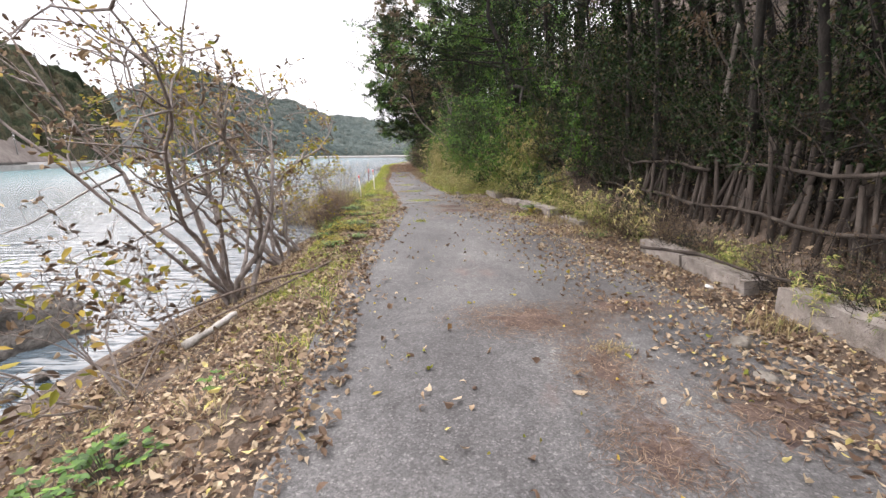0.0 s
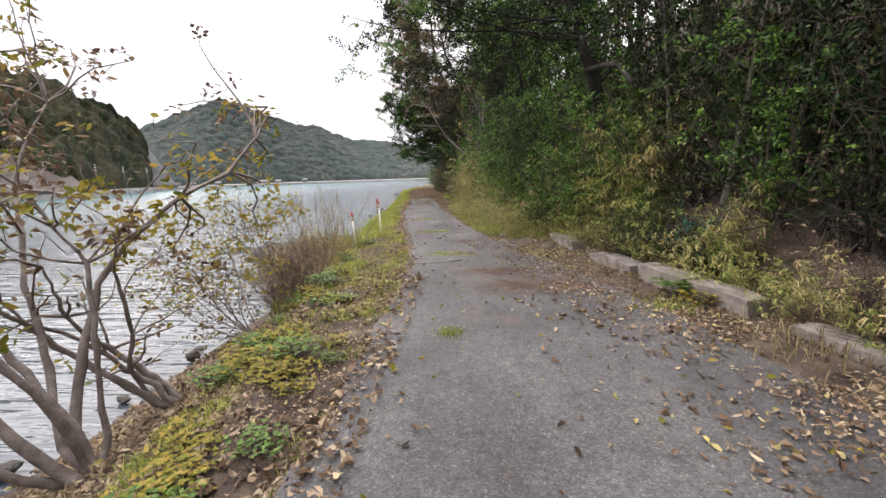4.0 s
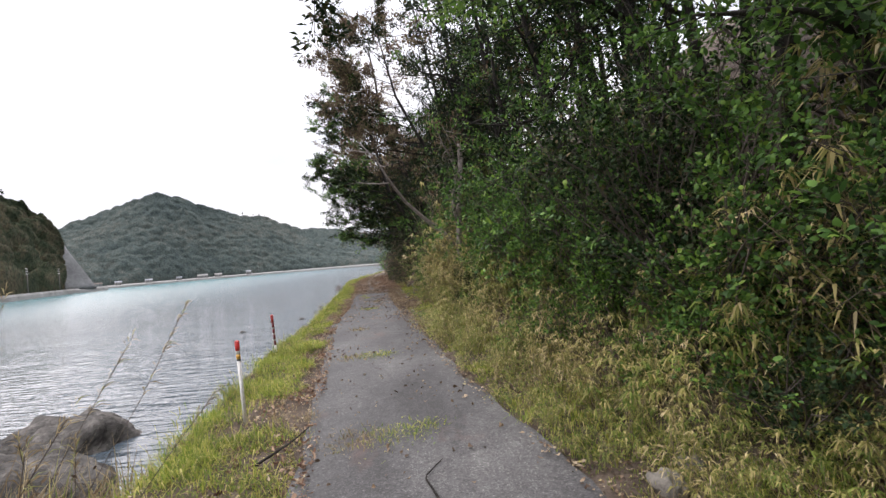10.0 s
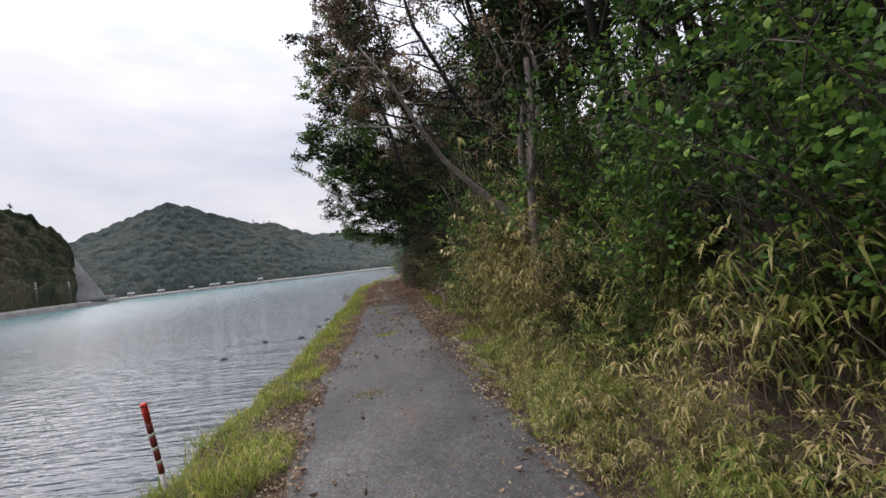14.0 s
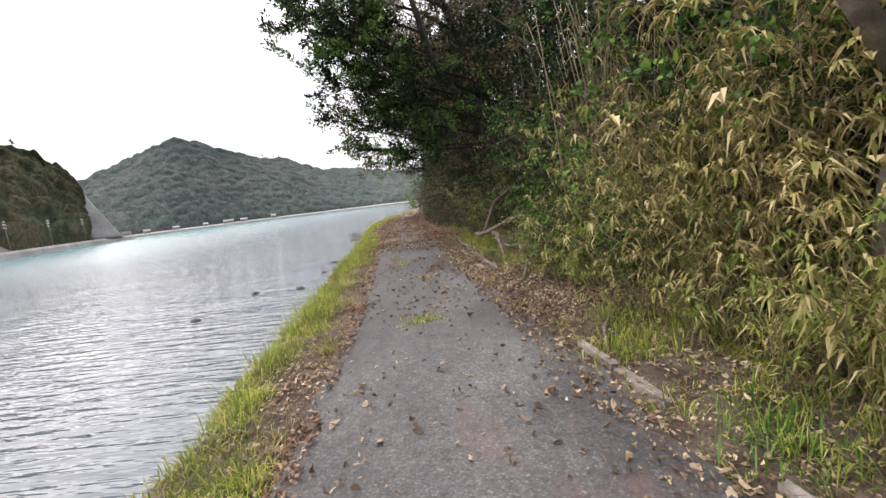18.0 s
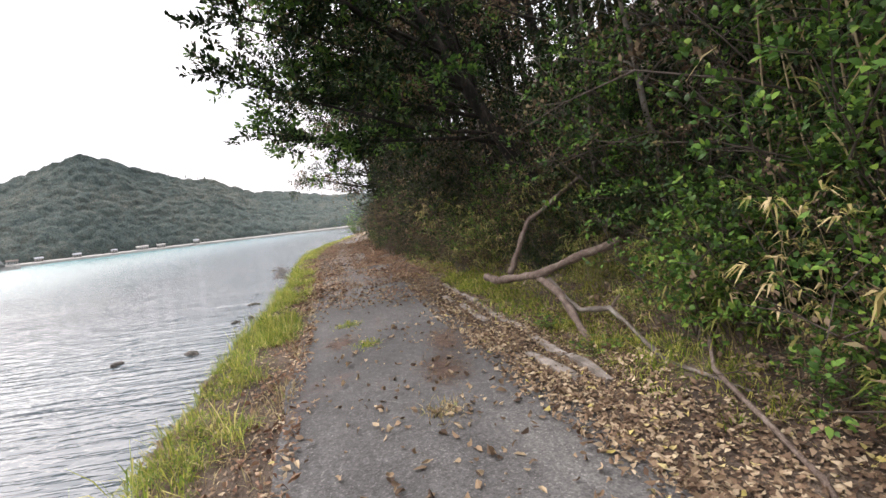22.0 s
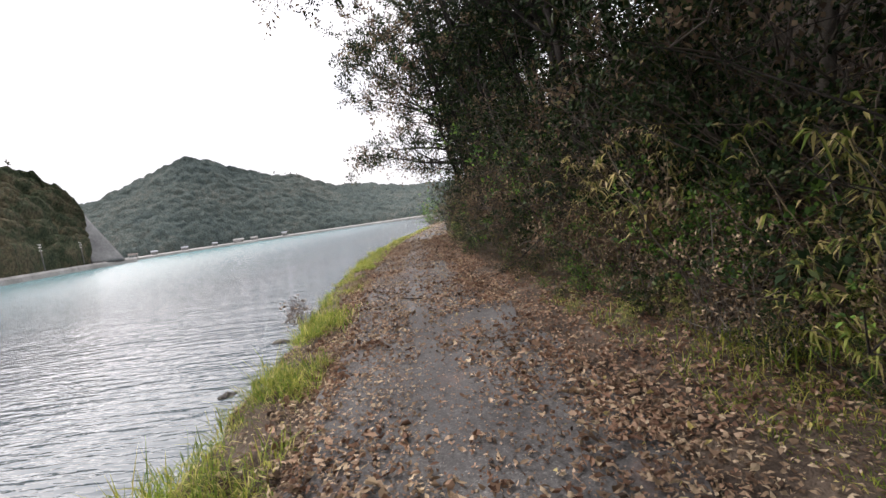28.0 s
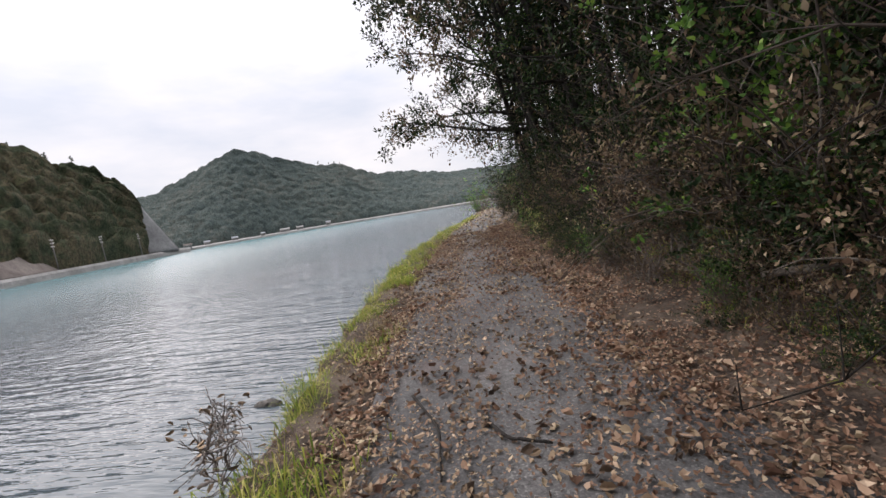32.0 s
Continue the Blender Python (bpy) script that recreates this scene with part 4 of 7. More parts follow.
def place_row(dist, step, size, lo, hi, choose, cap=9.0):
    y = lo
    while y < hi:
        yy, d = y + R.uniform(-0.3, 0.3), dist + R.uniform(-0.3, 0.35)
        y += step * R.uniform(0.75, 1.25) * (1.0 if y < 50 else 1.5)
        if 33.4 < yy < 38.8 and d < 0.8:
            d += 0.8
        kind = choose(yy)
        if kind is None:
            continue
        x = float(hill_foot(yy)) + d
        s = min(size * R.uniform(0.75, 1.2), cap)
        near_fork = math.hypot(x - FORK[0] + 0.5, (yy - FORK[1] + 0.9) * 0.7)
        if near_fork < 1.3:
            if kind in tall_kinds:
                kind = bamboo_kinds[1]
            s = min(s, 0.62)
        m = pose(x, yy, on_slope(x, yy, 0.06), R.uniform(-6, 6), -R.uniform(4, 16), 0) @ pose(0, 0, 0, 0, 0, R.uniform(0, 360))
        put(kind, m, s)


def low_kind(yy):
    k = int(R.choice(8, p=mix_at(yy)))
    return kinds[(7 if 12 < yy < 32 else 1) if k in (1, 4, 6) else k]


def tall_kind(yy, behind=False):
    """Weights along the lane: green, dark, brown, straw bamboo, green bamboo, thicket."""
    ys = [11, 14, 18, 19.5, 22, 27, 28, 30, 31, 36, 40, 42, 50, 60, 75]
    w = [(0.5, 4, 0.5, 0, 0.3, 3), (1.2, 5, 0.3, 0, 0.6, 2), (8, 2, 0.5, 0.0, 0.4, 0), (7, 2.5, 0.5, 0, 0.6, 0), (6, 2.5, 0.8, 0.2, 1.0, 0), (4, 4, 0.8, 0.3, 0.8, 0), (1.2, 1.2, 0.6, 4, 1.6, 0), (1.6, 1.5, 0.4, 3.2, 1.4, 0), (2.4, 3.5, 0.8, 0.3, 0.8, 0.5), (2.4, 3.2, 1.2, 0.3, 1.4, 0.8), (2.0, 3.6, 1.6, 0.2, 1.0, 1.0), (0.3, 4, 3.2, 0, 0.1, 1.5), (0.3, 4, 3.2, 0, 0.1, 1.5), (0.8, 5, 2.5, 0, 0.3, 1), (1, 4, 2, 0, 0.3, 1)]
    v = np.array([np.interp(yy, ys, [q[i] for q in w]) for i in range(6)])
    # rows behind get more dark leaves, painting in the hedge's shaded depth
    if behind:
        v = v * [0.7, 1.6, 1.0, 0.15, 0.4, 1.0] + [0, 0.8, 0, 0, 0, 0]
    return tall_kinds[int(R.choice(6, p=v / v.sum()))]


def brush_kind(yy):
    # mostly dark kinds: the wood's shade behind the fence is partly leaf colour
    return [tall_kinds[5], shrub_kinds[4], shrub_kinds[2], shrub_kinds[1], tall_kinds[1]][int(R.choice(5, p=[0.22, 0.03, 0.08, 0.25, 0.42]))]


def back_kind(yy):
    return tall_kind(yy, True)


place_row(-0.1, 0.6, 0.5, 15.0, 17.5, low_kind, 0.8)
place_row(0.25, 0.6, 0.72, 12.6, 62, low_kind, 0.85)
place_row(0.85, 0.62, 0.82, 13.0, 64, tall_kind)
place_row(1.7, 1.05, 1.05, 12.4, 66, back_kind)
place_row(2.9, 2.6, 1.3, 11, 66, back_kind)
place_row(4.6, 4.5, 1.5, 11, 60, back_kind)
for lo_d, hi_d, lo_s, hi_s in ((0.3, 0.55, 0.38, 0.55), (0.65, 0.95, 0.5, 0.75)):
    y = 33.2
    while y < 39.4:
        x = float(hill_foot(y)) + R.uniform(lo_d, hi_d)
        put([shrub_kinds[1], shrub_kinds[1], bamboo_kinds[0], shrub_kinds[2]][int(R.integers(4))], turned(x, y, R, 1.0), R.uniform(lo_s, hi_s))
        y += R.uniform(0.3, 0.5)
for y in np.arange(12.5, 18.6, 0.33):
    put((bamboo_kinds[0], bamboo_kinds[2], shrub_kinds[1], bamboo_kinds[1], shrub_kinds[1])[int(R.integers(5))], turned(float(hill_foot(y)) + R.uniform(-0.1, 0.25), y, R, 1.0), R.uniform(0.45, 0.75))
for y in np.arange(27.8, 33.2, 0.4):
    put((bamboo_kinds[0], bamboo_kinds[1] if y < 30.5 else shrub_kinds[0], bamboo_kinds[2])[int(R.integers(3))], turned(float(hill_foot(y)) + R.uniform(-0.25, 0.15), y, R, 1.0), R.uniform(0.4, 0.75))
for y in np.arange(19.0, 26.0, 0.6):
    put((bamboo_kinds[0], bamboo_kinds[2], shrub_kinds[0])[int(R.integers(3))], turned(float(hill_foot(y)) + R.uniform(0.35, 0.8), y, R, 1.0), R.uniform(0.55, 0.85))
for share, size, step in ((0.22, 0.3, 0.34), (0.52, 0.42, 0.34), (0.85, 0.5, 0.4)):
    y = 17.8
    while y < 27.6:
        x = float(road_right(y) + (hill_foot(y) - road_right(y)) * (share + R.uniform(-0.14, 0.14)))
        put(bamboo_kinds[(0, 1, 2, 2)[int(R.integers(4))]], turned(x, y, R, 1.0), size * R.uniform(0.75, 1.25))
        y += step * R.uniform(0.7, 1.3)
for share, size, step, lo, hi in ((0.55, 0.2, 0.9, 43.0, 54.0), (0.92, 0.4, 0.5, 40.5, 56.0)):
    y = lo
    while y < hi:
        x = float(road_right(y) + (hill_foot(y) - road_right(y)) * (share + R.uniform(-0.15, 0.15)))
        put((shrub_kinds[2], shrub_kinds[4], shrub_kinds[0], shrub_kinds[1], bamboo_kinds[0], shrub_kinds[1])[int(R.integers(6))], turned(x, y, R, 1.0), size * R.uniform(0.7, 1.3))
        y += step * R.uniform(0.7, 1.3)
for x, y, s in [(1.35, 27.6, 0.8), (1.0, 27.0, 0.6), (1.5, 27.1, 0.85), (0.9, 26.4, 0.55), (1.3, 26.3, 0.75)]:
    put(shrub_kinds[int(R.integers(2))], turned(x, y, R, 1.0), s)
for x, y, k, s in [(-0.42, 34.3, 0, 0.6), (-0.3, 33.9, 2, 0.7), (-0.5, 34.9, 2, 0.6), (0.45, 28.0, 1, 0.62), (0.25, 28.35, 1, 0.6), (0.72, 28.1, 1, 0.66), (0.95, 28.05, 0, 0.6), (0.5, 28.45, 0, 0.7)]:
    put(bamboo_kinds[k], turned(x, y, R, 1.0), s)
for y in np.arange(2.2, 12.6, 0.3):
    fx = float(hill_foot(y))
    if R.random() < 0.75:
        put([tall_kinds[5], shrub_kinds[1], shrub_kinds[2], bamboo_kinds[2]][int(R.integers(4))], turned(fx + R.uniform(-0.15, 0.3), y, R, 1.0, 20), R.uniform(0.24, 0.42))
    if R.random() < 0.8:
        put([tall_kinds[1], tall_kinds[5], shrub_kinds[1]][int(R.integers(3))], turned(fx + R.uniform(0.8, 1.3), y, R, 1.0, 14), R.uniform(0.55, 0.9))
place_row(1.7, 0.75, 0.9, -3.0, 12.6, brush_kind)
place_row(3.0, 1.1, 1.1, -3.0, 12.6, brush_kind)


# single overhanging trees
def placed_tree(name, seed, x, y, lean_to, r, limbs, mat, bark, label, **kw):
    z = on_slope(x, y, 0.2)
    t = build_tree(name, seed, [(0, 0, 0)] + lean_to, r, limbs, mat, bark, label=label, **kw)
    t.matrix_basis = pose(x, y, z)
    return t


rk = np.random.default_rng(9)
over = dict(category="tree", group="trees overhanging the lane")
# tall leaning trees at the bend, their flat boughs reaching over the water
placed_tree("leaning_tree", 301, 0.4, 39.1, [(-1.2, 0.0, 1.6), (-2.5, 0.0, 4.2), (-3.5, 0.0, 7.6), (-4.0, 0.0, 10.6)], 0.17,
            [(0.22, (-4.9, -0.2, 0.75), 4.5), (0.25, (-4.7, -1.0, 0.5), 4.4), (0.28, (-4.6, 0.6, 0.6), 4.4), (0.33, (-4.4, -1.4, 1.1), 4.4), (0.35, (-4.4, -0.8, 1.0), 4.6), (0.37, (-4.6, 0.2, 1.3), 4.4), (0.4, (-4.2, -1.8, 1.2), 4.6), (0.43, (-4.2, -2.2, 1.4), 4.6), (0.46, (-4.4, -1.4, 1.2), 4.6), (0.5, (-4.0, -0.8, 1.2), 4.2), (0.56, (-3.0, -2.4, 1.0), 3.6), (0.66, (-1, -0.35, 0.25), 3.6), (0.74, (-1, -0.5, 0.35), 3.2), (0.78, (0.6, 0.8, 0.4), 2.8), (0.86, (-1, 0.2, 0.5), 2.8), (0.92, (-0.2, -1, 0.5), 2.4), (0.97, (-0.5, 0.6, 0.8), 2.4)],
            M["dark_leaf"], M["bark"], "dark leaning evergreen with flat boughs over the lane", leaf_len=0.1, leaf_wid=0.052, per=24, spread=0.19, twigs_per=10, twig_len=0.34, sub=4, mix=(M["green_leaf"], 0.45), flat=0.45, clear=1.1, bend=0.09, stout=0.34, fine=True, **over)
placed_tree("leaning_tree", 302, 0.2, 42.0, [(-0.6, 0.2, 2.5), (-1.6, 0.0, 6), (-2.8, -0.6, 9), (-3.2, -1.0, 13.5)], 0.22,
            [(0.26, (-1, -0.2, 0.2), 3.4), (0.32, (-1, -0.7, 0.2), 4.8), (0.38, (-1, -0.3, 0.2), 4.8), (0.44, (-1, -0.1, 0.25), 4.6), (0.5, (-0.9, -0.7, 0.2), 4.8), (0.56, (-1, -0.4, 0.3), 4.6), (0.62, (-1, -0.1, 0.3), 4.4), (0.68, (-1, -0.8, 0.3), 4.2), (0.74, (-1, -0.3, 0.3), 4.0), (0.8, (-0.6, 0.9, 0.4), 3.4), (0.84, (-1, -0.7, 0.4), 3.6), (0.9, (-1, -0.1, 0.5), 3.4), (0.96, (-0.4, -0.7, 0.7), 3.0)],
            M["brown_leaf"], M["bark"], "tall tree with rusty brown foliage at the bend", leaf_len=0.11, leaf_wid=0.055, per=22, spread=0.24, twigs_per=9, twig_len=0.32, sub=3, mix=(M["dark_leaf"], 0.3), flat=0.55, clear=2.4, bend=0.1, **over)
placed_tree("leaning_tree", 303, 1.9, 33.4, [(-0.7, -0.1, 2.2), (-1.9, -0.3, 4.4), (-3.0, -0.5, 6.6), (-3.6, -0.6, 9.2)], 0.13,
            [(0.46, (-1, -0.1, 0.3), 3.2), (0.52, (-1, 0.4, 0.25), 3.4), (0.58, (-1, -0.3, 0.25), 3.6), (0.64, (-1, 0.1, 0.3), 3.6), (0.7, (-0.8, 0.7, 0.4), 3.2), (0.75, (-1, -0.4, 0.35), 3.4), (0.8, (-1, 0.2, 0.45), 3.2), (0.85, (-0.6, -0.7, 0.5), 3.0), (0.9, (-1, -0.1, 0.6), 2.8), (0.96, (-0.3, 0.4, 0.9), 2.4)],
            M["brown_leaf"], M["bark"], "slender tree with rusty brown foliage beside the lane", leaf_len=0.1, leaf_wid=0.052, per=25, spread=0.2, twigs_per=9, twig_len=0.34, sub=4, mix=(M["dark_leaf"], 0.25), flat=0.6, clear=2.6, bend=0.1, stout=0.4, **over)
# evergreen whose bough crosses high over the lane near the drain
bough_tree = placed_tree("overhanging_tree", 304, 4.4, 18.3, [(-0.75, -0.35, 2.5), (-1.1, -0.3, 3.6), (-1.6, -0.2, 5.2), (-2.0, 0.1, 8.0)], 0.19,
            [(0.5, (-1, 0.0, -0.02), 5.4), (0.46, (-1, -0.2, 0.0), 5.2), (0.54, (-1, -0.4, 0.02), 5.0), (0.57, (-1, 0.2, 0.05), 4.6), (0.62, (-1, -0.25, 0.12), 4.8), (0.68, (-1, 0.1, 0.2), 4.2), (0.74, (-0.8, 0.6, 0.4), 3.4), (0.8, (-1, -0.3, 0.35), 3.6), (0.86, (0.4, -0.9, 0.5), 3.0), (0.95, (-0.4, 0.4, 0.9), 2.6)],
            M["dark_leaf"], M["bark"], "evergreen with a long bough high over the lane", leaf_len=0.09, leaf_wid=0.045, per=18, spread=0.15, twigs_per=10, twig_len=0.26, sub=4, mix=(M["green_leaf"], 0.35), flat=0.4, clear=1.9, bend=0.07, stout=0.3, **over)
g = Geo()
tube(g, [(-0.9, -0.38, 2.66), (-0.75, -1.0, 2.62), (-0.58, -1.9, 2.42), (-0.8, -3.0, 2.05), (-0.95, -3.9, 1.7)], [0.07, 0.062, 0.055, 0.045, 0.03], 8)
part("broken_limb", g, M["bark"], bough_tree, "bare broken limb")
# tree beyond the leaf-covered stretch, fine twigs against the sky
placed_tree("overhanging_tree", 305, -2.2, 60.5, [(-0.8, 0.2, 2.5), (-2.0, 0.3, 6.0), (-2.8, 0.3, 10.5), (-3.2, 0.3, 15)], 0.15,
            [(0.14, (-1, -0.2, 0.1), 6.6), (0.2, (-1, 0.2, 0.2), 7.0), (0.28, (-1, -0.3, 0.3), 6.4), (0.36, (-1, 0.1, 0.35), 6.4), (0.42, (-1, -0.5, 0.3), 5.8), (0.5, (-1, 0.3, 0.45), 6.0), (0.58, (-1, -0.2, 0.4), 5.6), (0.66, (-1, 0.1, 0.5), 5.4), (0.74, (-1, -0.4, 0.35), 5.2), (0.82, (-1, 0.2, 0.45), 4.8), (0.9, (-1, -0.1, 0.6), 4.2), (0.97, (-0.6, 0.3, 0.8), 3.6)],
            M["dark_leaf"], M["bark"], "open-crowned tree with thin dark foliage against the sky", leaf_len=0.17, leaf_wid=0.085, per=10, spread=0.26, twigs_per=11, twig_len=0.34, sub=4, flat=0.9, mix=(M["brown_leaf"], 0.3), **over)
placed_tree("overhanging_tree", 306, -0.9, 48.2, [(-0.5, 0, 2.5), (-1.2, 0, 5), (-2.0, -0.2, 8), (-2.4, -0.2, 10.5)], 0.17,
            [(0.36, (-1, -0.2, 0.2), 5.2), (0.42, (-1, 0.2, 0.3), 5.0), (0.46, (-1, -0.5, 0.3), 4.6), (0.52, (-1, 0.0, 0.35), 5.0), (0.58, (-1, -0.5, 0.4), 4.4), (0.65, (-1, 0.2, 0.45), 4.4), (0.74, (-1, -0.2, 0.55), 4.0), (0.82, (-0.8, -0.4, 0.6), 3.4), (0.92, (-0.4, 0.4, 0.9), 2.8)],
            M["dark_leaf"], M["bark"], "dark tree with sparse twigs and a few green sprays", leaf_len=0.11, leaf_wid=0.05, per=12, spread=0.2, twigs_per=9, twig_len=0.38, sub=6, mix=(M["brown_leaf"], 0.2), clear=2.6, **over)
placed_tree("overhanging_tree", 307, 4.9, 23.5, [(-0.7, 0, 3), (-1.6, 0.2, 6), (-2.2, 0.3, 9.5)], 0.18,
            [(0.35, (-1, -0.2, 0.2), 4.6), (0.45, (-1, 0.4, 0.3), 4.4), (0.58, (-1, -0.4, 0.35), 4.2), (0.7, (-1, 0.2, 0.45), 3.8), (0.85, (-0.7, -0.3, 0.7), 3.2)],
            M["bright_leaf"], M["bark"], "bright green broadleaf tree leaning out from the slope", leaf_len=0.12, leaf_wid=0.06, per=20, spread=0.2, twigs_per=7, twig_len=0.38, sub=4, mix=(M["green_leaf"], 0.6), **over)
# pale forked trunk
placed_tree("forked_tree", 308, 0.9, 28.8, [(-0.04, -0.06, 0.8), (-0.08, -0.15, 1.65), (-0.02, -0.15, 2.7), (0.2, -0.05, 5.0)], 0.135,
            [(0.47, (-1.2, -0.25, 1.57), 4.6), (0.66, (-0.5, -0.2, 1.2), 3.4), (0.7, (0.5, -0.3, 1.0), 2.6), (0.85, (0.3, 0.3, 1.0), 2.2)],
            M["dark_leaf"], M["sapling_bark"], "forked tree with pale lichened bark", leaf_len=0.12, leaf_wid=0.055, per=9, spread=0.2, twigs_per=5, twig_len=0.4, sub=3, mix=(M["brown_leaf"], 0.4), category="tree", clear=2.8, taper=0.55, stout=0.8)

# bushes where the lane leaves the view
for x, y, k, s in [(-9.0, 90.5, 0, 1.0), (-8.8, 93.0, 2, 1.3), (-8.4, 95.5, 0, 1.5), (-5.6, 72.0, 1, 1.1), (-5.2, 75.5, 2, 1.3), (-5.2, 79.0, 0, 1.2), (-5.5, 83.0, 1, 1.3), (-5.9, 87.0, 2, 1.3), (-6.0, 91.0, 1, 1.5), (-5.4, 95.0, 0, 1.5)]:
    put(tall_kinds[k], turned(x, y, R, 1.0), s)
# bamboo grass curtain on the slope beside the drain
for lo_d, hi_d, lo_s, hi_s, step in ((0.15, 0.5, 0.7, 0.95, 0.42), (0.6, 1.0, 0.8, 1.05, 0.45), (1.1, 1.6, 0.85, 1.1, 0.55)):
    y = 15.2
    while y < 20.0:
        x = float(hill_foot(y)) + R.uniform(lo_d, hi_d)
        put((bamboo_kinds[0], bamboo_kinds[1], shrub_kinds[1], bamboo_kinds[0], shrub_kinds[1], shrub_kinds[0])[int(R.integers(6))], turned(x, y, R, 1.0, 10), R.uniform(lo_s, hi_s))
        y += step * R.uniform(0.75, 1.25)
# withered shrubs hung with pale dead leaves past the bend
withered = build_shrub("withered_shrub", 131, 0.6, 1.2, 18, M["dark_litter"], 8, 0.066, 0.03, "withered shrub hung with pale tan dead leaves", "withered shrubs on the slope", M["pale_bark"], spread=0.12, straggle=0.35)
for x_off, y, s in [(0.05, 43.6, 0.7), (0.25, 44.6, 0.95), (0.1, 45.6, 0.8), (0.55, 45.9, 1.2), (0.3, 46.8, 1.0), (0.15, 47.9, 0.8), (0.7, 47.4, 1.3), (0.35, 49.2, 1.0), (0.5, 51.0, 1.1), (0.6, 44.0, 1.2), (-0.1, 41.9, 0.6), (0.2, 42.3, 0.8), (0.15, 41.2, 0.65), (0.4, 42.9, 0.9)]:
    put(withered, turned(float(hill_foot(y)) + x_off, y, R, 1.0, 14), s)
# leafy shrubs crowding the verge before the fallen tree
for y in np.arange(31.4, 34.3, 0.24):
    put((shrub_kinds[0], bamboo_kinds[0], shrub_kinds[3], shrub_kinds[0], bamboo_kinds[1])[int(R.integers(5))], turned(float(hill_foot(y)) + R.uniform(0.0, 0.5), y, R, 1.0, 10), R.uniform(0.55, 0.9))
# mixed shrubs along the foot of the slope at the bend
for y in np.arange(38.6, 46.0, 0.42):
    put((shrub_kinds[0], bamboo_kinds[0], shrub_kinds[2], bamboo_kinds[1], shrub_kinds[0])[int(R.integers(5))], turned(float(hill_foot(y)) + R.uniform(0.15, 0.6), y, R, 1.0, 12), R.uniform(0.6, 0.95))
# straw bamboo curtain before the pale forked tree
for x, y, k, s in [(0.75, 27.4, 3, 0.8), (0.45, 29.35, 3, 0.8), (0.3, 29.9, 4, 0.8), (0.55, 30.4, 3, 0.85), (1.0, 29.9, 3, 1.0), (1.2, 30.5, 4, 1.0), (0.2, 30.3, 3, 0.62)]:
    put(tall_kinds[k], turned(x, y, R, 1.0), s)

# bamboo grass and weeds hanging over the broken wall
for y in np.arange(7.6, 16.2, 0.42):
    x = float(hill_foot(y)) - R.uniform(0.0, 0.35)
    put((bamboo_kinds[0], bamboo_kinds[1], bamboo_kinds[2], shrub_kinds[2])[int(R.integers(4))], pose(x, y, 0.14, 0, -R.uniform(15, 38), 0) @ pose(0, 0, 0, 0, 0, R.uniform(0, 360)), R.uniform(0.34, 0.55))
for k, (x, y, s) in enumerate([(0.75, 30.1, 0.85), (0.25, 29.5, 0.75), (0.45, 30.0, 0.85), (0.6, 29.1, 0.62)]):
    put(tall_kinds[3 + (k % 3 == 2)], turned(x, y, R, 1.0), s)

for x, y, s in [(0.3, 30.7, 0.6), (0.05, 31.2, 0.55), (0.45, 31.3, 0.7), (0.2, 31.9, 0.6), (0.0, 32.4, 0.55)]:
    put(shrub_kinds[0], turned(x, y, R, 1.0), s)

# dry brush trailing over the wall near the start
for y in np.arange(1.6, 11.6, 0.32):
    x = float(hill_foot(y)) - R.uniform(0.05, 0.3)
    put((shrub_kinds[2], shrub_kinds[2], tall_kinds[5], bamboo_kinds[0])[int(R.integers(4))], pose(x, y, 0.16, 0, -R.uniform(20, 50), 0) @ pose(0, 0, 0, 0, 0, R.uniform(0, 360)), R.uniform(0.2, 0.36))

# stand of tall dry canes on the slope
rk = np.random.default_rng(21)
stand = empty("cane_stand", pose(0.75, 32.9, on_slope(0.75, 32.9, 0.1)))
tagged(stand, "stand of tall straw-coloured dry canes", "canes")
for k in range(46):
    p0 = rk.normal(size=3) * [0.38, 0.55, 0]
    g = Geo()
    tube(g, curve_path(p0, (rk.normal() * 0.12 - 0.05, rk.normal() * 0.12, 1), rk.uniform(2.2, 3.8), 6, rk, 0.05), np.linspace(0.011, 0.006, 6), 5)
    part("cane", g, M["cane"], stand)
g = Geo()
n = 900
base = rk.normal(size=(n, 3)) * [0.45, 0.6, 0.0] + np.stack([np.zeros(n), np.zeros(n), rk.uniform(0.2, 3.4, n)], -1)
leaf_blades(g, base, scatter_dirs(rk, n, -0.9), scatter_dirs(rk, n), rk.uniform(0.15, 0.4, n), 0.016, 0.1, 0.3)
tagged(part("dry_leaf_mass", g, M["dry_bamboo"], stand), kind="stuff")


# ---- far shore ----
def shore_strip(name, az, near, section, material, label):
    """A long wall along the far shore: section of (distance from the shore line, height)."""
    a = np.linspace(az[0], az[-1], 160)
    n_ = np.interp(a, az[::-1], near[::-1])
    X, Y = polar(np.repeat(a[:, None], len(section), 1), n_[:, None] + np.array([p[0] for p in section])[None])
    return sheet(name, X, Y, np.repeat(np.array([[p[1] for p in section]]), len(a), 0), material, label, False)


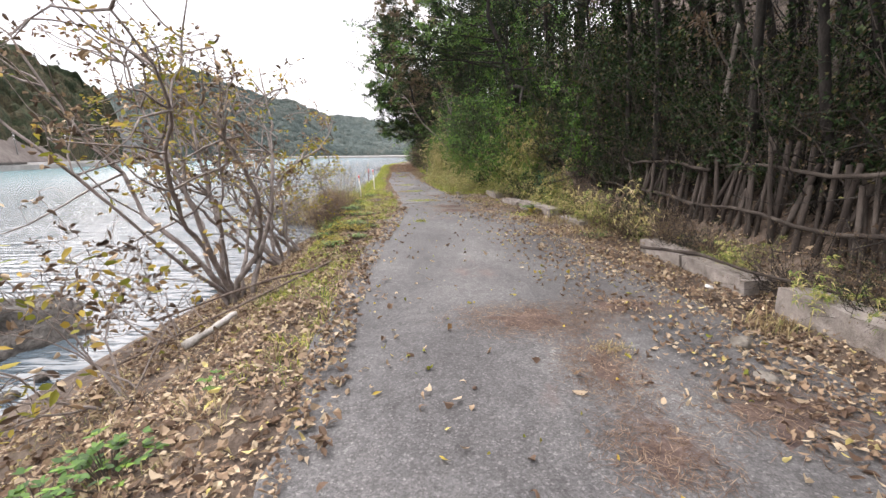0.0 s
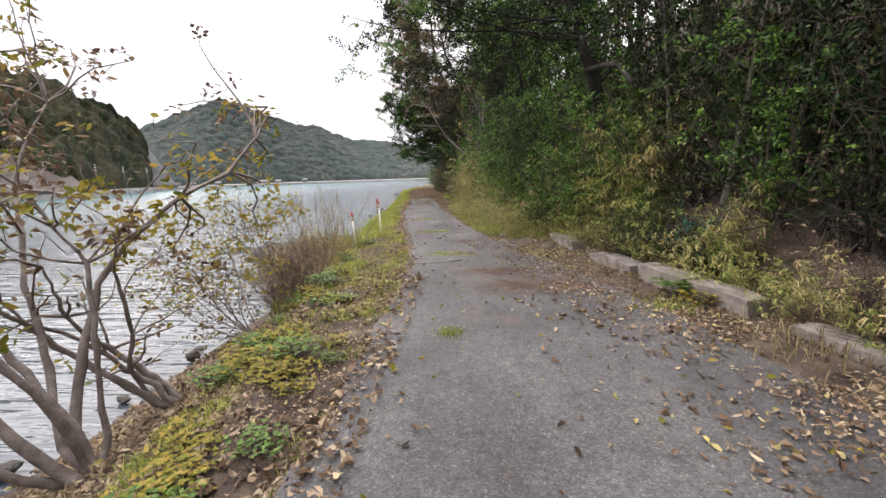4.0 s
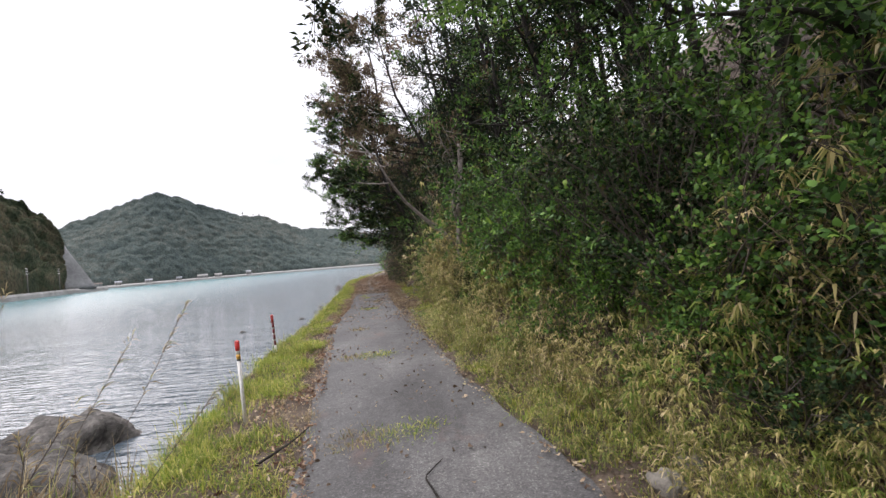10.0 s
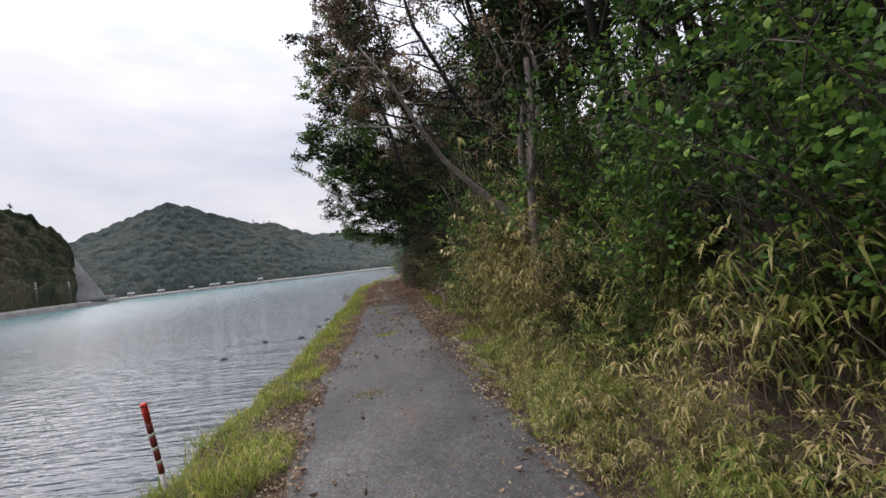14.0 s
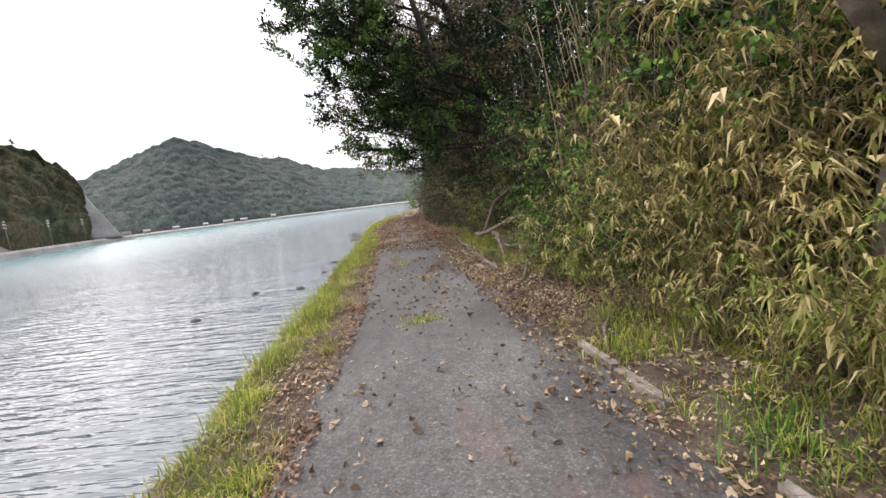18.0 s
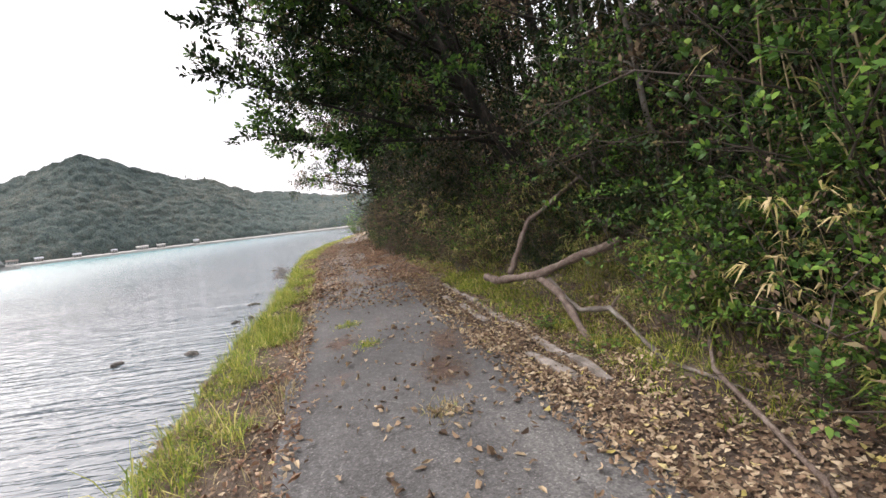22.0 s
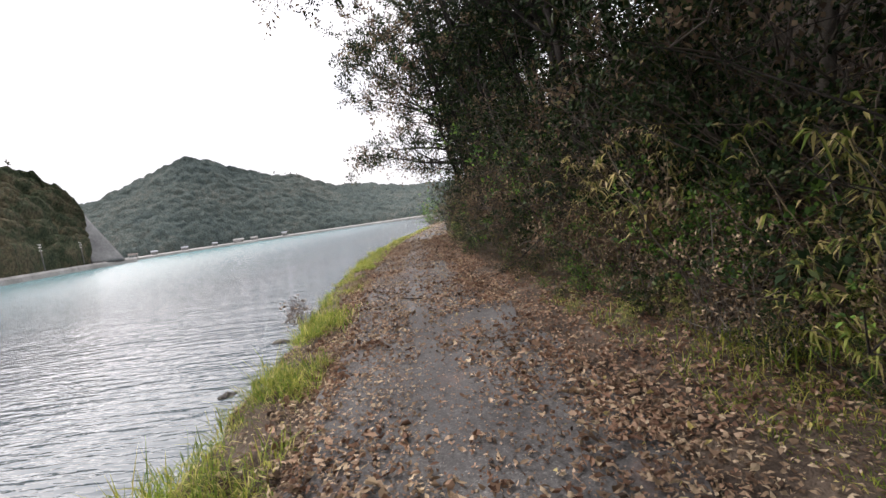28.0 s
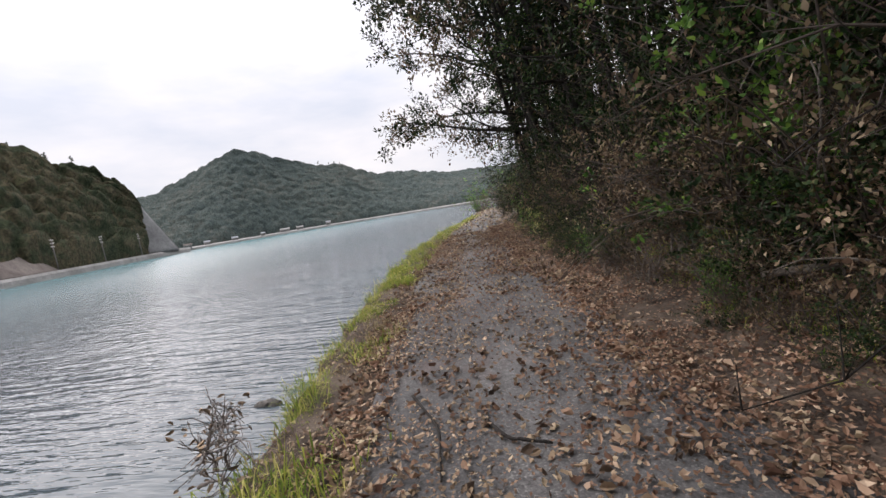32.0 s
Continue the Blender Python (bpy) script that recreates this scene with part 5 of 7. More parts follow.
shore_strip("sea_wall_1", [100, 87, 70, 62, 54.5, 50.7, 46.6, 44.7, 41.0], [112, 104, 115, 128, 146, 163, 190, 206, 216], [(-9.0, -3.0), (-8.6, -0.3), (-8.2, -0.3), (-7.6, 0.35), (-7.2, 0.35), (-7.2, 0.05), (3.0, 0.1)], M["far_wall"], "pale concrete sea wall carrying the shore road")
shore_strip("sea_wall_2", [46, 40, 35, 30, 25, 20, 13, 8, 0, -14], [272, 268, 282, 292, 294, 294, 286, 270, 260, 255], [(-6.0, -3.0), (-5.6, -0.6), (-5.0, -0.4), (12.0, 0.2)], M["far_wall"], "low pale quay along the foot of the far hill")


def slab(name, corners, thick, material, label):
    """A thick sloping face from four corners."""
    g = Geo()
    u, v = np.meshgrid(np.linspace(0, 1, 14), np.linspace(0, 1, 14))
    c = [np.array(p) for p in corners]
    P = (c[0] * ((1 - u) * (1 - v))[..., None] + c[1] * (u * (1 - v))[..., None] + c[2] * (u * v)[..., None] + c[3] * ((1 - u) * v)[..., None])
    P = P + (0.5 * height_noise(P[..., 0], P[..., 2], 0.25))[..., None] * np.array([0.5, -0.7, 0])
    back = P + np.array([-0.5, 0.8, 0]) * thick
    n = 14
    i, j = np.meshgrid(np.arange(n - 1), np.arange(n - 1), indexing="ij")
    p = (i * n + j).ravel()
    tri = np.concatenate([np.stack([p, p + 1, p + n + 1], -1), np.stack([p, p + n + 1, p + n], -1)])
    rim = np.concatenate([np.arange(n), np.arange(1, n) * n + n - 1, (n - 1) * n + np.arange(n - 2, -1, -1), np.arange(n - 2, -1, -1) * n])
    m = n * n
    side = [[a, a + m, b] for a, b in zip(rim[:-1], rim[1:])] + [[b, a + m, b + m] for a, b in zip(rim[:-1], rim[1:])]
    g.add(np.concatenate([P.reshape(-1, 3), back.reshape(-1, 3)]), np.concatenate([tri, tri + m, side]))
    return tagged(part(name, g, material, None, label, True), kind="structure")


def far_point(az, dist, z):
    return (*polar(az, dist), z)


slab("cut_slope_1", [far_point(45.0, 199, 0), far_point(42.2, 203, 0), far_point(44.55, 208, 17), far_point(44.85, 209, 20)], 3.0, M["spray_concrete"], "grey sprayed concrete slope at the end of the hill")
slab("cut_slope_2", [far_point(66, 112, 0), far_point(52.8, 146, 0), far_point(56.5, 147, 8.5), far_point(66, 121, 13)], 3.0, M["bare_slope"], "bare brown cut slope above the shore road")


def utility_pole():
    root = empty("utility_pole")
    tagged(root, "grey concrete utility pole with crossarms on the shore road", "utility pole", "poles on the shore road")
    g = Geo()
    tube(g, [(0, 0, -0.5), (0, 0, 4), (0, 0, 8.3)], [0.16, 0.13, 0.1], 8)
    part("pole", g, M["steel"], root)
    for z in (7.9, 7.1, 6.2):
        g = Geo()
        box(g, (-1.0, -0.07, z), (1.0, 0.07, z + 0.14), None, 0.02)
        part("crossarm", g, M["steel"], root)
        for x in (-0.9, -0.3, 0.3, 0.9):
            g = Geo()
            tube(g, [(x, 0, z + 0.14), (x, 0, z + 0.25), (x, 0, z + 0.36)], [0.05, 0.08, 0.04], 6)
            part("insulator", g, M["white_paint"], root)
    return root


up = utility_pole()
for k, (az, d) in enumerate([(52.6, 148), (48.8, 169), (58.5, 131), (45.6, 191), (66, 114)]):
    m = pose(*polar(az, d), 0.1, 0, 0, az + 70)
    if k == 0:
        up.matrix_basis = m
    else:
        copy_thing(up, m)


def house(w, d, h, roof_h, wall, roof, label):
    root = empty("house")
    tagged(root, label, "house", "houses on the far shore")
    g = Geo()
    box(g, (-w / 2, -d / 2, -1), (w / 2, d / 2, h), None, 0.05)
    part("wall", g, wall, root)
    g = Geo()
    e = 0.6
    v = [(-w / 2 - e, -d / 2 - e, h), (w / 2 + e, -d / 2 - e, h), (w / 2 + e, d / 2 + e, h), (-w / 2 - e, d / 2 + e, h), (-w / 2 - e, 0, h + roof_h), (w / 2 + e, 0, h + roof_h)]
    v = v + [(x, y, z - 0.25) for x, y, z in v[:4]]
    g.add(v, [(0, 1, 5), (0, 5, 4), (2, 3, 4), (2, 4, 5), (0, 4, 3), (1, 2, 5), (6, 7, 1), (6, 1, 0), (7, 8, 2), (7, 2, 1), (8, 9, 3), (8, 3, 2), (9, 6, 0), (9, 0, 3), (6, 9, 8), (6, 8, 7)])
    part("roof", g, roof, root, smooth=False)
    for x in np.arange(-w / 2 + 1.2, w / 2 - 0.8, 2.4):
        g = Geo()
        box(g, (x - 0.55, -d / 2 - 0.06, 0.9), (x + 0.55, -d / 2 + 0.02, 2.1), None, 0.02)
        part("window", g, M["glass"], root)
    g = Geo()
    box(g, (w / 2 - 1.9, -d / 2 - 0.07, 0), (w / 2 - 1.0, -d / 2 + 0.02, 2.05), None, 0.02)
    part("door", g, M["dry_stem"], root)
    return root


for az, d, w, h, wall, roof, lab in [(30.4, 292, 14, 3.6, "house_wall", "far_wall", "long low white shed by the far quay"), (28.6, 293, 10, 3.4, "house_wall", "far_wall", "white flat house on the far shore"), (25.0, 293, 7, 4.2, "house_wall", "roof", "small pale house with a grey roof"),
                                     (36.2, 280, 8, 3.2, "house_wall", "roof", "small house among trees on the far shore"), (39.2, 272, 7, 3.4, "house_wall", "roof", "pale cottage at the mouth of the valley"), (41.2, 262, 9, 3.4, "far_wall", "bare_slope", "grey boathouse with a brown roof"), (33.0, 286, 6, 3.0, "house_wall", "roof", "little house with grey tiles by the water")]:
    hs = house(w, 6.5, h, 1.6, M[wall], M[roof], lab)
    hs.matrix_basis = pose(*polar(az, d - 2), 0.0, 0, 0, az + 8) @ Matrix.Scale(0.4, 4)


def van():
    root = empty("van")
    tagged(root, "small white van parked on the shore road", "van")
    g = Geo()
    box(g, (-1.9, -0.8, 0.35), (1.9, 0.8, 1.1), None, 0.12)
    box(g, (-1.9, -0.76, 1.0), (1.3, 0.76, 1.85), None, 0.18)
    part("body", g, M["white_plastic"], root)
    for x0, x1 in ((-1.5, -0.5), (-0.35, 0.6)):
        g = Geo()
        box(g, (x0, -0.79, 1.2), (x1, -0.74, 1.62), None, 0.02)
        part("window", g, M["glass"], root)
    for x in (-1.2, 1.2):
        for y in (-0.78, 0.78):
            g = Geo()
            tube(g, [(x, y - 0.1, 0.3), (x, y + 0.1, 0.3)], [0.3, 0.3], 14)
            part("wheel", g, M["black"], root)
    return root


van().matrix_basis = pose(-113, 76.5, 0.05, 0, 0, 62)

# lone tall trees on the far ridge
rt = np.random.default_rng(77)
ridge_tree = build_tree("ridge_tree", 78, [(0, 0, -3), (0.2, 0, 4), (0, 0, 11)], 0.3, spread_limbs(rt, 6, 0.6, 0.98, 2.6, 0.4), M["dark_leaf"], M["bark"], 0.9, 0.5, 5, 0.5, 3, 0.4, 1, "tall lone pine on the far ridge", "tree", "pines on the far ridge")
for k, (az, d, z) in enumerate([(26.6, 378, 47), (26.0, 378, 46), (24.9, 379, 46), (23.6, 380, 45.5), (22.9, 380, 45), (22.2, 381, 44.5), (27.4, 377, 48)]):
    m = pose(*polar(az, d), z + 3.2, 0, 0, 50 * k)
    if k == 0:
        ridge_tree.matrix_basis = m @ Matrix.Scale(0.36, 4)
    else:
        scaled_copy(ridge_tree, m, rt.uniform(0.25, 0.42))


for k in range(26):
    az = 50.0 + k * 1.25 + rt.uniform(-0.5, 0.5)
    f = float(np.interp(az, [50.7, 54.5, 62, 70, 87], [198, 188, 175, 165, 150]))
    e = float(np.interp(az, [50.7, 54.5, 62, 70, 87], [9.6, 10.9, 12.2, 12.8, 14.2]))
    pine = scaled_copy(ridge_tree, pose(*polar(az, f - 2), f * math.tan(radians(e)) + 1.2, 0, 0, 40 * k), rt.uniform(0.3, 0.5))
    tagged(pine, "dark pine standing on the near wooded ridge", group="pines on the near ridge")


# ---- masonry and ironwork beside the lane ----
def rough_block(geo, p0, p1, thick, z0, z1, seed, batter=0.05, wear=0.018):
    """A weathered concrete length between two plan points, with worn corners."""
    p0, p1 = np.array(p0, float), np.array(p1, float)
    length = np.linalg.norm(p1 - p0)
    nl, nt, nz = max(3, int(length / 0.16)), 4, 4
    along = unit(p1 - p0)
    side = np.array([along[1], -along[0]])
    u, a = np.linspace(0, 1, nl), np.linspace(0, 2 * np.pi, 16, endpoint=False)
    cs, sn = np.cos(a), np.sin(a)
    sq = np.maximum(np.abs(cs), np.abs(sn)) ** 0.97
    rx, rz = cs / sq / 2, sn / sq / 2
    V = []
    for k, q in enumerate(u):
        e = 0.93 if k in (0, nl - 1) else 1.0
        c = p0 + (p1 - p0) * q
        for x, z in zip(rx, rz):
            zz = (z0 + z1) / 2 + z * (z1 - z0) * e
            off = x * thick * e - batter * (zz - z0)
            w = noise.noise((c[0] * 5 + seed, c[1] * 5 + x * 3, zz * 6)) * wear + noise.noise((c[0] * 1.5, c[1] * 1.5 + seed, zz * 2)) * wear * 1.5
            V.append((*(c + side * (off + w)), zz + w * 0.8))
    n = 16
    i, j = np.meshgrid(np.arange(nl - 1), np.arange(n), indexing="ij")
    p, q = (i * n + j).ravel(), (i * n + (j + 1) % n).ravel()
    tri = np.concatenate([np.stack([p, q, q + n], -1), np.stack([p, q + n, p + n], -1)])
    m = len(V)
    V += [(*p0, (z0 + z1) / 2), (*p1, (z0 + z1) / 2)]
    s = np.arange(n)
    tri = np.concatenate([tri, np.stack([np.full(n, m), (s + 1) % n, s], -1), np.stack([np.full(n, m + 1), (nl - 1) * n + s, (nl - 1) * n + (s + 1) % n], -1)])
    geo.add(V, tri)


wall_line = edge_line([(-30, 5.6), (2.5, 5.3), (5, 5.1), (7.7, 4.9), (10.5, 4.5), (12.5, 3.94), (14, 3.38), (16, 3.02), (17.4, 2.92), (30, 0)])
wall_root = empty("retaining_wall")
tagged(wall_root, "low broken concrete retaining wall at the foot of the slope", "wall")
for k, (y0, y1, top) in enumerate([(1.2, 2.5, 0.30), (2.6, 4.95, 0.32), (5.4, 6.6, 0.26), (6.65, 7.75, 0.28), (10.2, 11.2, 0.16), (11.7, 12.6, 0.27), (12.65, 13.6, 0.29), (13.8, 15.1, 0.2), (16.0, 17.4, 0.27)]):
    g = Geo()
    rough_block(g, (float(wall_line(y0)), y0), (float(wall_line(y1)), y1), 0.34, -0.35, top, k * 3.1, 0.12)
    part("concrete_block", g, M["kerb_concrete"], wall_root, smooth=False)

kerb_line = edge_line([(20, 0.9), (24, 0.25), (26, -0.15), (28, -0.55), (29.6, -0.92), (32.5, -1.2), (35.3, -1.48), (38.15, -1.88), (40.3, -2.17), (42.5, -2.5), (46, -3.2)])
kerb_root = empty("kerb")
tagged(kerb_root, "worn pale concrete kerb half buried in leaves", "kerb")
y = 26.4
rk = np.random.default_rng(31)
while y < 39.6:
    ln = rk.uniform(0.55, 0.8)
    if not (29.9 < y < 33.1 or 27.4 < y < 27.9):
        g = Geo()
        h = 0.045 if y > 33.5 else 0.025
        rough_block(g, (float(kerb_line(y)) + rk.normal() * 0.015, y), (float(kerb_line(y + ln)) + rk.normal() * 0.015, y + ln - 0.03), 0.08, -0.15, h + rk.normal() * 0.012, y, 0.0, 0.014)
        part("kerb_stone", g, M["kerb_concrete"], kerb_root, smooth=False)
    y += ln
for x0, y0, x1, y1 in [(-1.86, 36.4, -2.02, 37.5), (-2.1, 37.9, -2.2, 38.4), (-1.55, 34.2, -1.72, 35.0)]:
    g = Geo()
    rough_block(g, (x0, y0), (x1, y1), 0.09, -0.1, 0.025, x0 * 9, 0.0, 0.012)
    part("loose_piece", g, M["kerb_concrete"], kerb_root)

grate = empty("drain_grating", pose(1.84, 17.42, 0.02, 2, -3, 14) @ Matrix.Diagonal((0.85, 0.85, 0.7, 1.0)))
tagged(grate, "rusty steel drain grating set in a concrete rim", "drain grating")
for lo, hi in (((-0.36, -0.5, -0.02), (0.36, -0.46, 0.03)), ((-0.36, 0.46, -0.02), (0.36, 0.5, 0.03)), ((-0.36, -0.46, -0.02), (-0.32, 0.46, 0.03)), ((0.32, -0.46, -0.02), (0.36, 0.46, 0.03))):
    g = Geo()
    box(g, lo, hi, None, 0.004)
    part("rim_bar", g, M["steel"], grate)
for x in np.linspace(-0.29, 0.29, 15):
    g = Geo()
    box(g, (x - 0.006, -0.46, -0.015), (x + 0.006, 0.46, 0.026))
    part("slat", g, M["steel"], grate, smooth=False)
for y in np.linspace(-0.36, 0.36, 6):
    g = Geo()
    box(g, (-0.32, y - 0.005, 0.0), (0.32, y + 0.005, 0.022))
    part("cross_bar", g, M["steel"], grate, smooth=False)
for x in (-0.47, 0.47):
    g = Geo()
    rough_block(g, (x, -0.55), (x, 0.55), 0.16, -0.12, 0.02, x * 7, 0.0, 0.012)
    part("concrete_edge", g, M["concrete"], grate)


def boulder(name, x, y, z, size, seed, label, category="rock", group="", flat=0.7, material=None, rings=14):
    g = Geo()
    n, m = rings, rings * 2
    V = []
    for i in range(n + 1):
        th = math.pi * i / n
        for j in range(m):
            ph = 2 * math.pi * j / m
            d = Vector((math.sin(th) * math.cos(ph), math.sin(th) * math.sin(ph), math.cos(th)))
            r = 1 + 0.35 * noise.noise(d * 1.3 + Vector((seed, 0, 0))) + 0.24 * noise.noise(d * 3.1 + Vector((0, seed, 0))) + 0.13 * noise.noise(d * 7 + Vector((0, 0, seed)))
            V.append((d.x * r * size[0], d.y * r * size[1], d.z * r * size[2]))
    F = []
    for i in range(n):
        for j in range(m):
            a, b = i * m + j, i * m + (j + 1) % m
            F += [(a, a + m, b), (b, a + m, b + m)]
    g.add(V, F)
    ob = part(name, g, material or M["rock"], None, label)
    ob.matrix_basis = pose(x, y, z, 0, 0, seed * 40)
    return tagged(ob, label, category, group)


boulder("boulder", -7.0, 7.5, -1.6, (1.35, 1.15, 0.72), 1.3, "large dark lakeside boulder standing in the shallows")
boulder("boulder", -7.6, 5.9, -1.75, (0.9, 0.9, 0.5), 2.1, "dark wet boulder at the water's edge")
boulder("boulder", -6.2, 21.6, -1.5, (1.3, 1.1, 0.85), 3.7, "grey rock rising from the water beside the bank")
boulder("boulder", -7.9, 24.4, -1.7, (1.2, 1.0, 0.7), 4.9, "grey rock lying off the bank")
for k, (x, y) in enumerate([(-11.0, 39.2), (-10.8, 42.9), (-8.9, 43.0), (-9.05, 46.6), (-8.7, 47.1), (-9.6, 50.2), (-6.6, 35.6)]):
    boulder("water_rock", x, y, -1.62, (0.17 + 0.05 * (k % 3), 0.13, 0.11), 5 + k * 1.7, "small dark rock breaking the water surface", "rock", "rocks in the water", rings=8)
for k in range(26):
    yy = 3 + k * 0.55 + R.uniform(-0.2, 0.2)
    boulder("shore_stone", float(water_edge(yy)) + R.uniform(-0.3, 0.5), yy, WATER + R.uniform(-0.03, 0.12), (R.uniform(0.07, 0.2), R.uniform(0.07, 0.16), R.uniform(0.05, 0.1)), k * 1.3, "dark stone at the waterline", "stone", "stones at the waterline", rings=6)
for k, (x, y, s) in enumerate([(1.55, 18.3, 0.13), (1.85, 18.55, 0.1), (1.62, 16.6, 0.1), (-2.35, 44.1, 0.06), (4.1, 4.2, 0.09), (3.9, 3.6, 0.07)]):
    boulder("verge_stone", x, y, 0.02, (s * 1.3, s, s * 0.7), 20 + k, "pale broken concrete lump on the verge", "stone", "", 0.7, M["concrete"], 8)


def marker_post(x, y, tall, lean, bands, label):
    root = empty("marker_post", pose(x, y, on_slope(x, y, 0.12), *lean, 0))
    tagged(root, label, "marker post", "marker posts on the bank")
    z = 0.0
    for name, mat, h, r in bands:
        g, r = Geo(), r * 0.78
        hh = h * tall
        tube(g, [(0, 0, z), (0, 0, z + hh * 0.5), (0, 0, z + hh)], [r, r, r], 12)
        part(name, g, mat, root)
        z += hh
    g = Geo()
    tube(g, [(0, 0, z - 0.004), (0, 0, z + 0.012), (0, 0, z + 0.022)], [0.028, 0.026, 0.013], 12)
    part("cap", g, bands[-1][1], root)
    return root


white_red = [("pole", M["white_paint"], 0.80, 0.028), ("black_band", M["black"], 0.02, 0.031), ("amber_band", M["amber"], 0.05, 0.031), ("collar", M["white_paint"], 0.04, 0.029), ("reflector", M["red_paint"], 0.09, 0.034)]
striped = [("pole", M["white_paint"], 0.36, 0.028)] + [("maroon_band" if k % 2 == 0 else "white_band", M["maroon"] if k % 2 == 0 else M["white_paint"], 0.10 if k % 2 == 0 else 0.03, 0.03) for k in range(7)] + [("reflector", M["red_paint"], 0.15, 0.031)]
marker_post(-2.34, 17.45, 1.0, (2, -3), white_red, "white marker post with a red reflector on the grassy bank")
marker_post(-2.4, 20.46, 1.1, (0, -2), white_red, "slim white marker post with a red cap beside the lane")
marker_post(-3.5, 24.42, 1.03, (17, 4), striped, "leaning marker post with dark red and white bands")

# fence of old poles
fence = empty("pole_fence")
tagged(fence, "leaning fence of weathered upright wooden poles", "fence")
fence_line = edge_line([(-10, 6.0), (4.4, 5.8), (5.3, 5.75), (6.9, 5.68), (9.8, 5.5), (12.3, 5.2), (14, 5.0)])
rk = np.random.default_rng(8)
y = 4.3
while y < 12.6:
    x = float(fence_line(y)) + rk.normal() * 0.03
    z = on_slope(x, y, 0.15)
    tall = (1.25 + 0.2 * math.sin(y * 2.3) + rk.normal() * 0.12) * (1.0 if y < 10.5 else 0.85)
    if rk.random() > 0.2:
        g = Geo()
        r = rk.uniform(0.024, 0.042)
        tall *= rk.uniform(0.7, 1.05)
        top = np.array([x + 0.24 + rk.normal() * 0.1, y + 0.2 + rk.normal() * 0.16, z + tall])
        mid = (np.array([x, y, z]) + top) / 2 + rk.normal(size=3) * 0.015
        tube(g, [(x, y, z), mid, top], [r, r * 0.95, r * 0.85], 7)
        part("pole", g, M["old_pole"], fence)
    y += rk.uniform(0.06, 0.1)
for z0, a, b in ((0.32, 4.2, 8.2), (0.95, 4.3, 7.4), (0.9, 7.8, 10.8), (0.3, 8.0, 12.2)):
    g = Geo()
    pts = [(float(fence_line(q)) - 0.06 + 0.12 * z0, q, on_slope(float(fence_line(q)), q, 0) + z0 + 0.04 * math.sin(q * 3)) for q in np.linspace(a, b, 8)]
    tube(g, pts, np.linspace(0.032, 0.02, 8), 7)
    part("rail", g, M["old_pole"], fence)

# scrap of green netting on the slope
g = Geo()
rk = np.random.default_rng(12)
for _ in range(46):
    a = rk.normal(size=3) * [0.14, 0.14, 0.0] + [0, 0, rk.uniform(0, 0.6)]
    tube(g, curve_path(a, rk.normal(size=3) * [0.4, 0.4, 1], rk.uniform(0.2, 0.5), 4, rk, 0.4), 0.006, 3, False)
net = part("garden_net", g, M["net"], None)
tagged(net, "torn green plastic netting caught in the undergrowth", "netting", kind="stuff")
net.matrix_basis = pose(4.35, 13.5, on_slope(4.35, 13.5))


# ---- dead wood ----
def limb_mesh(pts, r0, r1, seed, sides=8):
    rng = np.random.default_rng(seed)
    pts = np.array(pts, float)
    u, s = np.linspace(0, 1, len(pts)), np.linspace(0, 1, 4 * len(pts))
    line = np.stack([np.interp(s, u, pts[:, i]) for i in range(3)], -1)
    line[1:-1] += rng.normal(size=(len(s) - 2, 3)) * r0 * 0.12
    g = Geo()
    tube(g, line, (r0 + (r1 - r0) * s) * (1 + 0.12 * rng.normal(size=len(s))), sides)
    return g


fallen = empty("fallen_tree")
tagged(fallen, "fallen dead forked branch with stripped pinkish wood", "fallen branch")
part("main_stem", limb_mesh([(-1.53, 37.75, 0.36), (-1.46, 37.3, 0.36), (-1.4, 36.8, 0.45), (-1.22, 36.0, 0.6), (-0.85, 35.6, 0.82), (-0.5, 35.3, 0.98)], 0.062, 0.045, 1, 10), M["dead_wood"], fallen)
part("prop_limb", limb_mesh([(-1.22, 36.05, 0.58), (-1.12, 35.6, 0.42), (-1.08, 35.1, 0.1), (-1.1, 34.9, 0.02)], 0.048, 0.036, 2), M["dead_wood"], fallen)
part("upright_limb", limb_mesh([(-1.38, 36.85, 0.45), (-1.3, 36.87, 0.62), (-1.16, 36.87, 0.95), (-1.02, 36.85, 1.24), (-0.75, 36.85, 1.4), (-0.35, 36.85, 1.7), (0.1, 36.9, 1.95)], 0.045, 0.025, 3), M["dead_wood"], fallen)
part("thin_limb", limb_mesh([(-1.15, 35.85, 0.55), (-1.0, 35.4, 0.25), (-0.72, 35.2, 0.28), (-0.72, 34.75, 0.15), (-0.85, 34.1, 0.1), (-0.7, 33.4, 0.1)], 0.035, 0.015, 4), M["pale_bark"], fallen)
part("twig", limb_mesh([(-0.72, 35.2, 0.28), (-0.5, 35.3, 0.45), (-0.35, 35.1, 0.62)], 0.018, 0.006, 5, 5), M["dead_wood"], fallen)
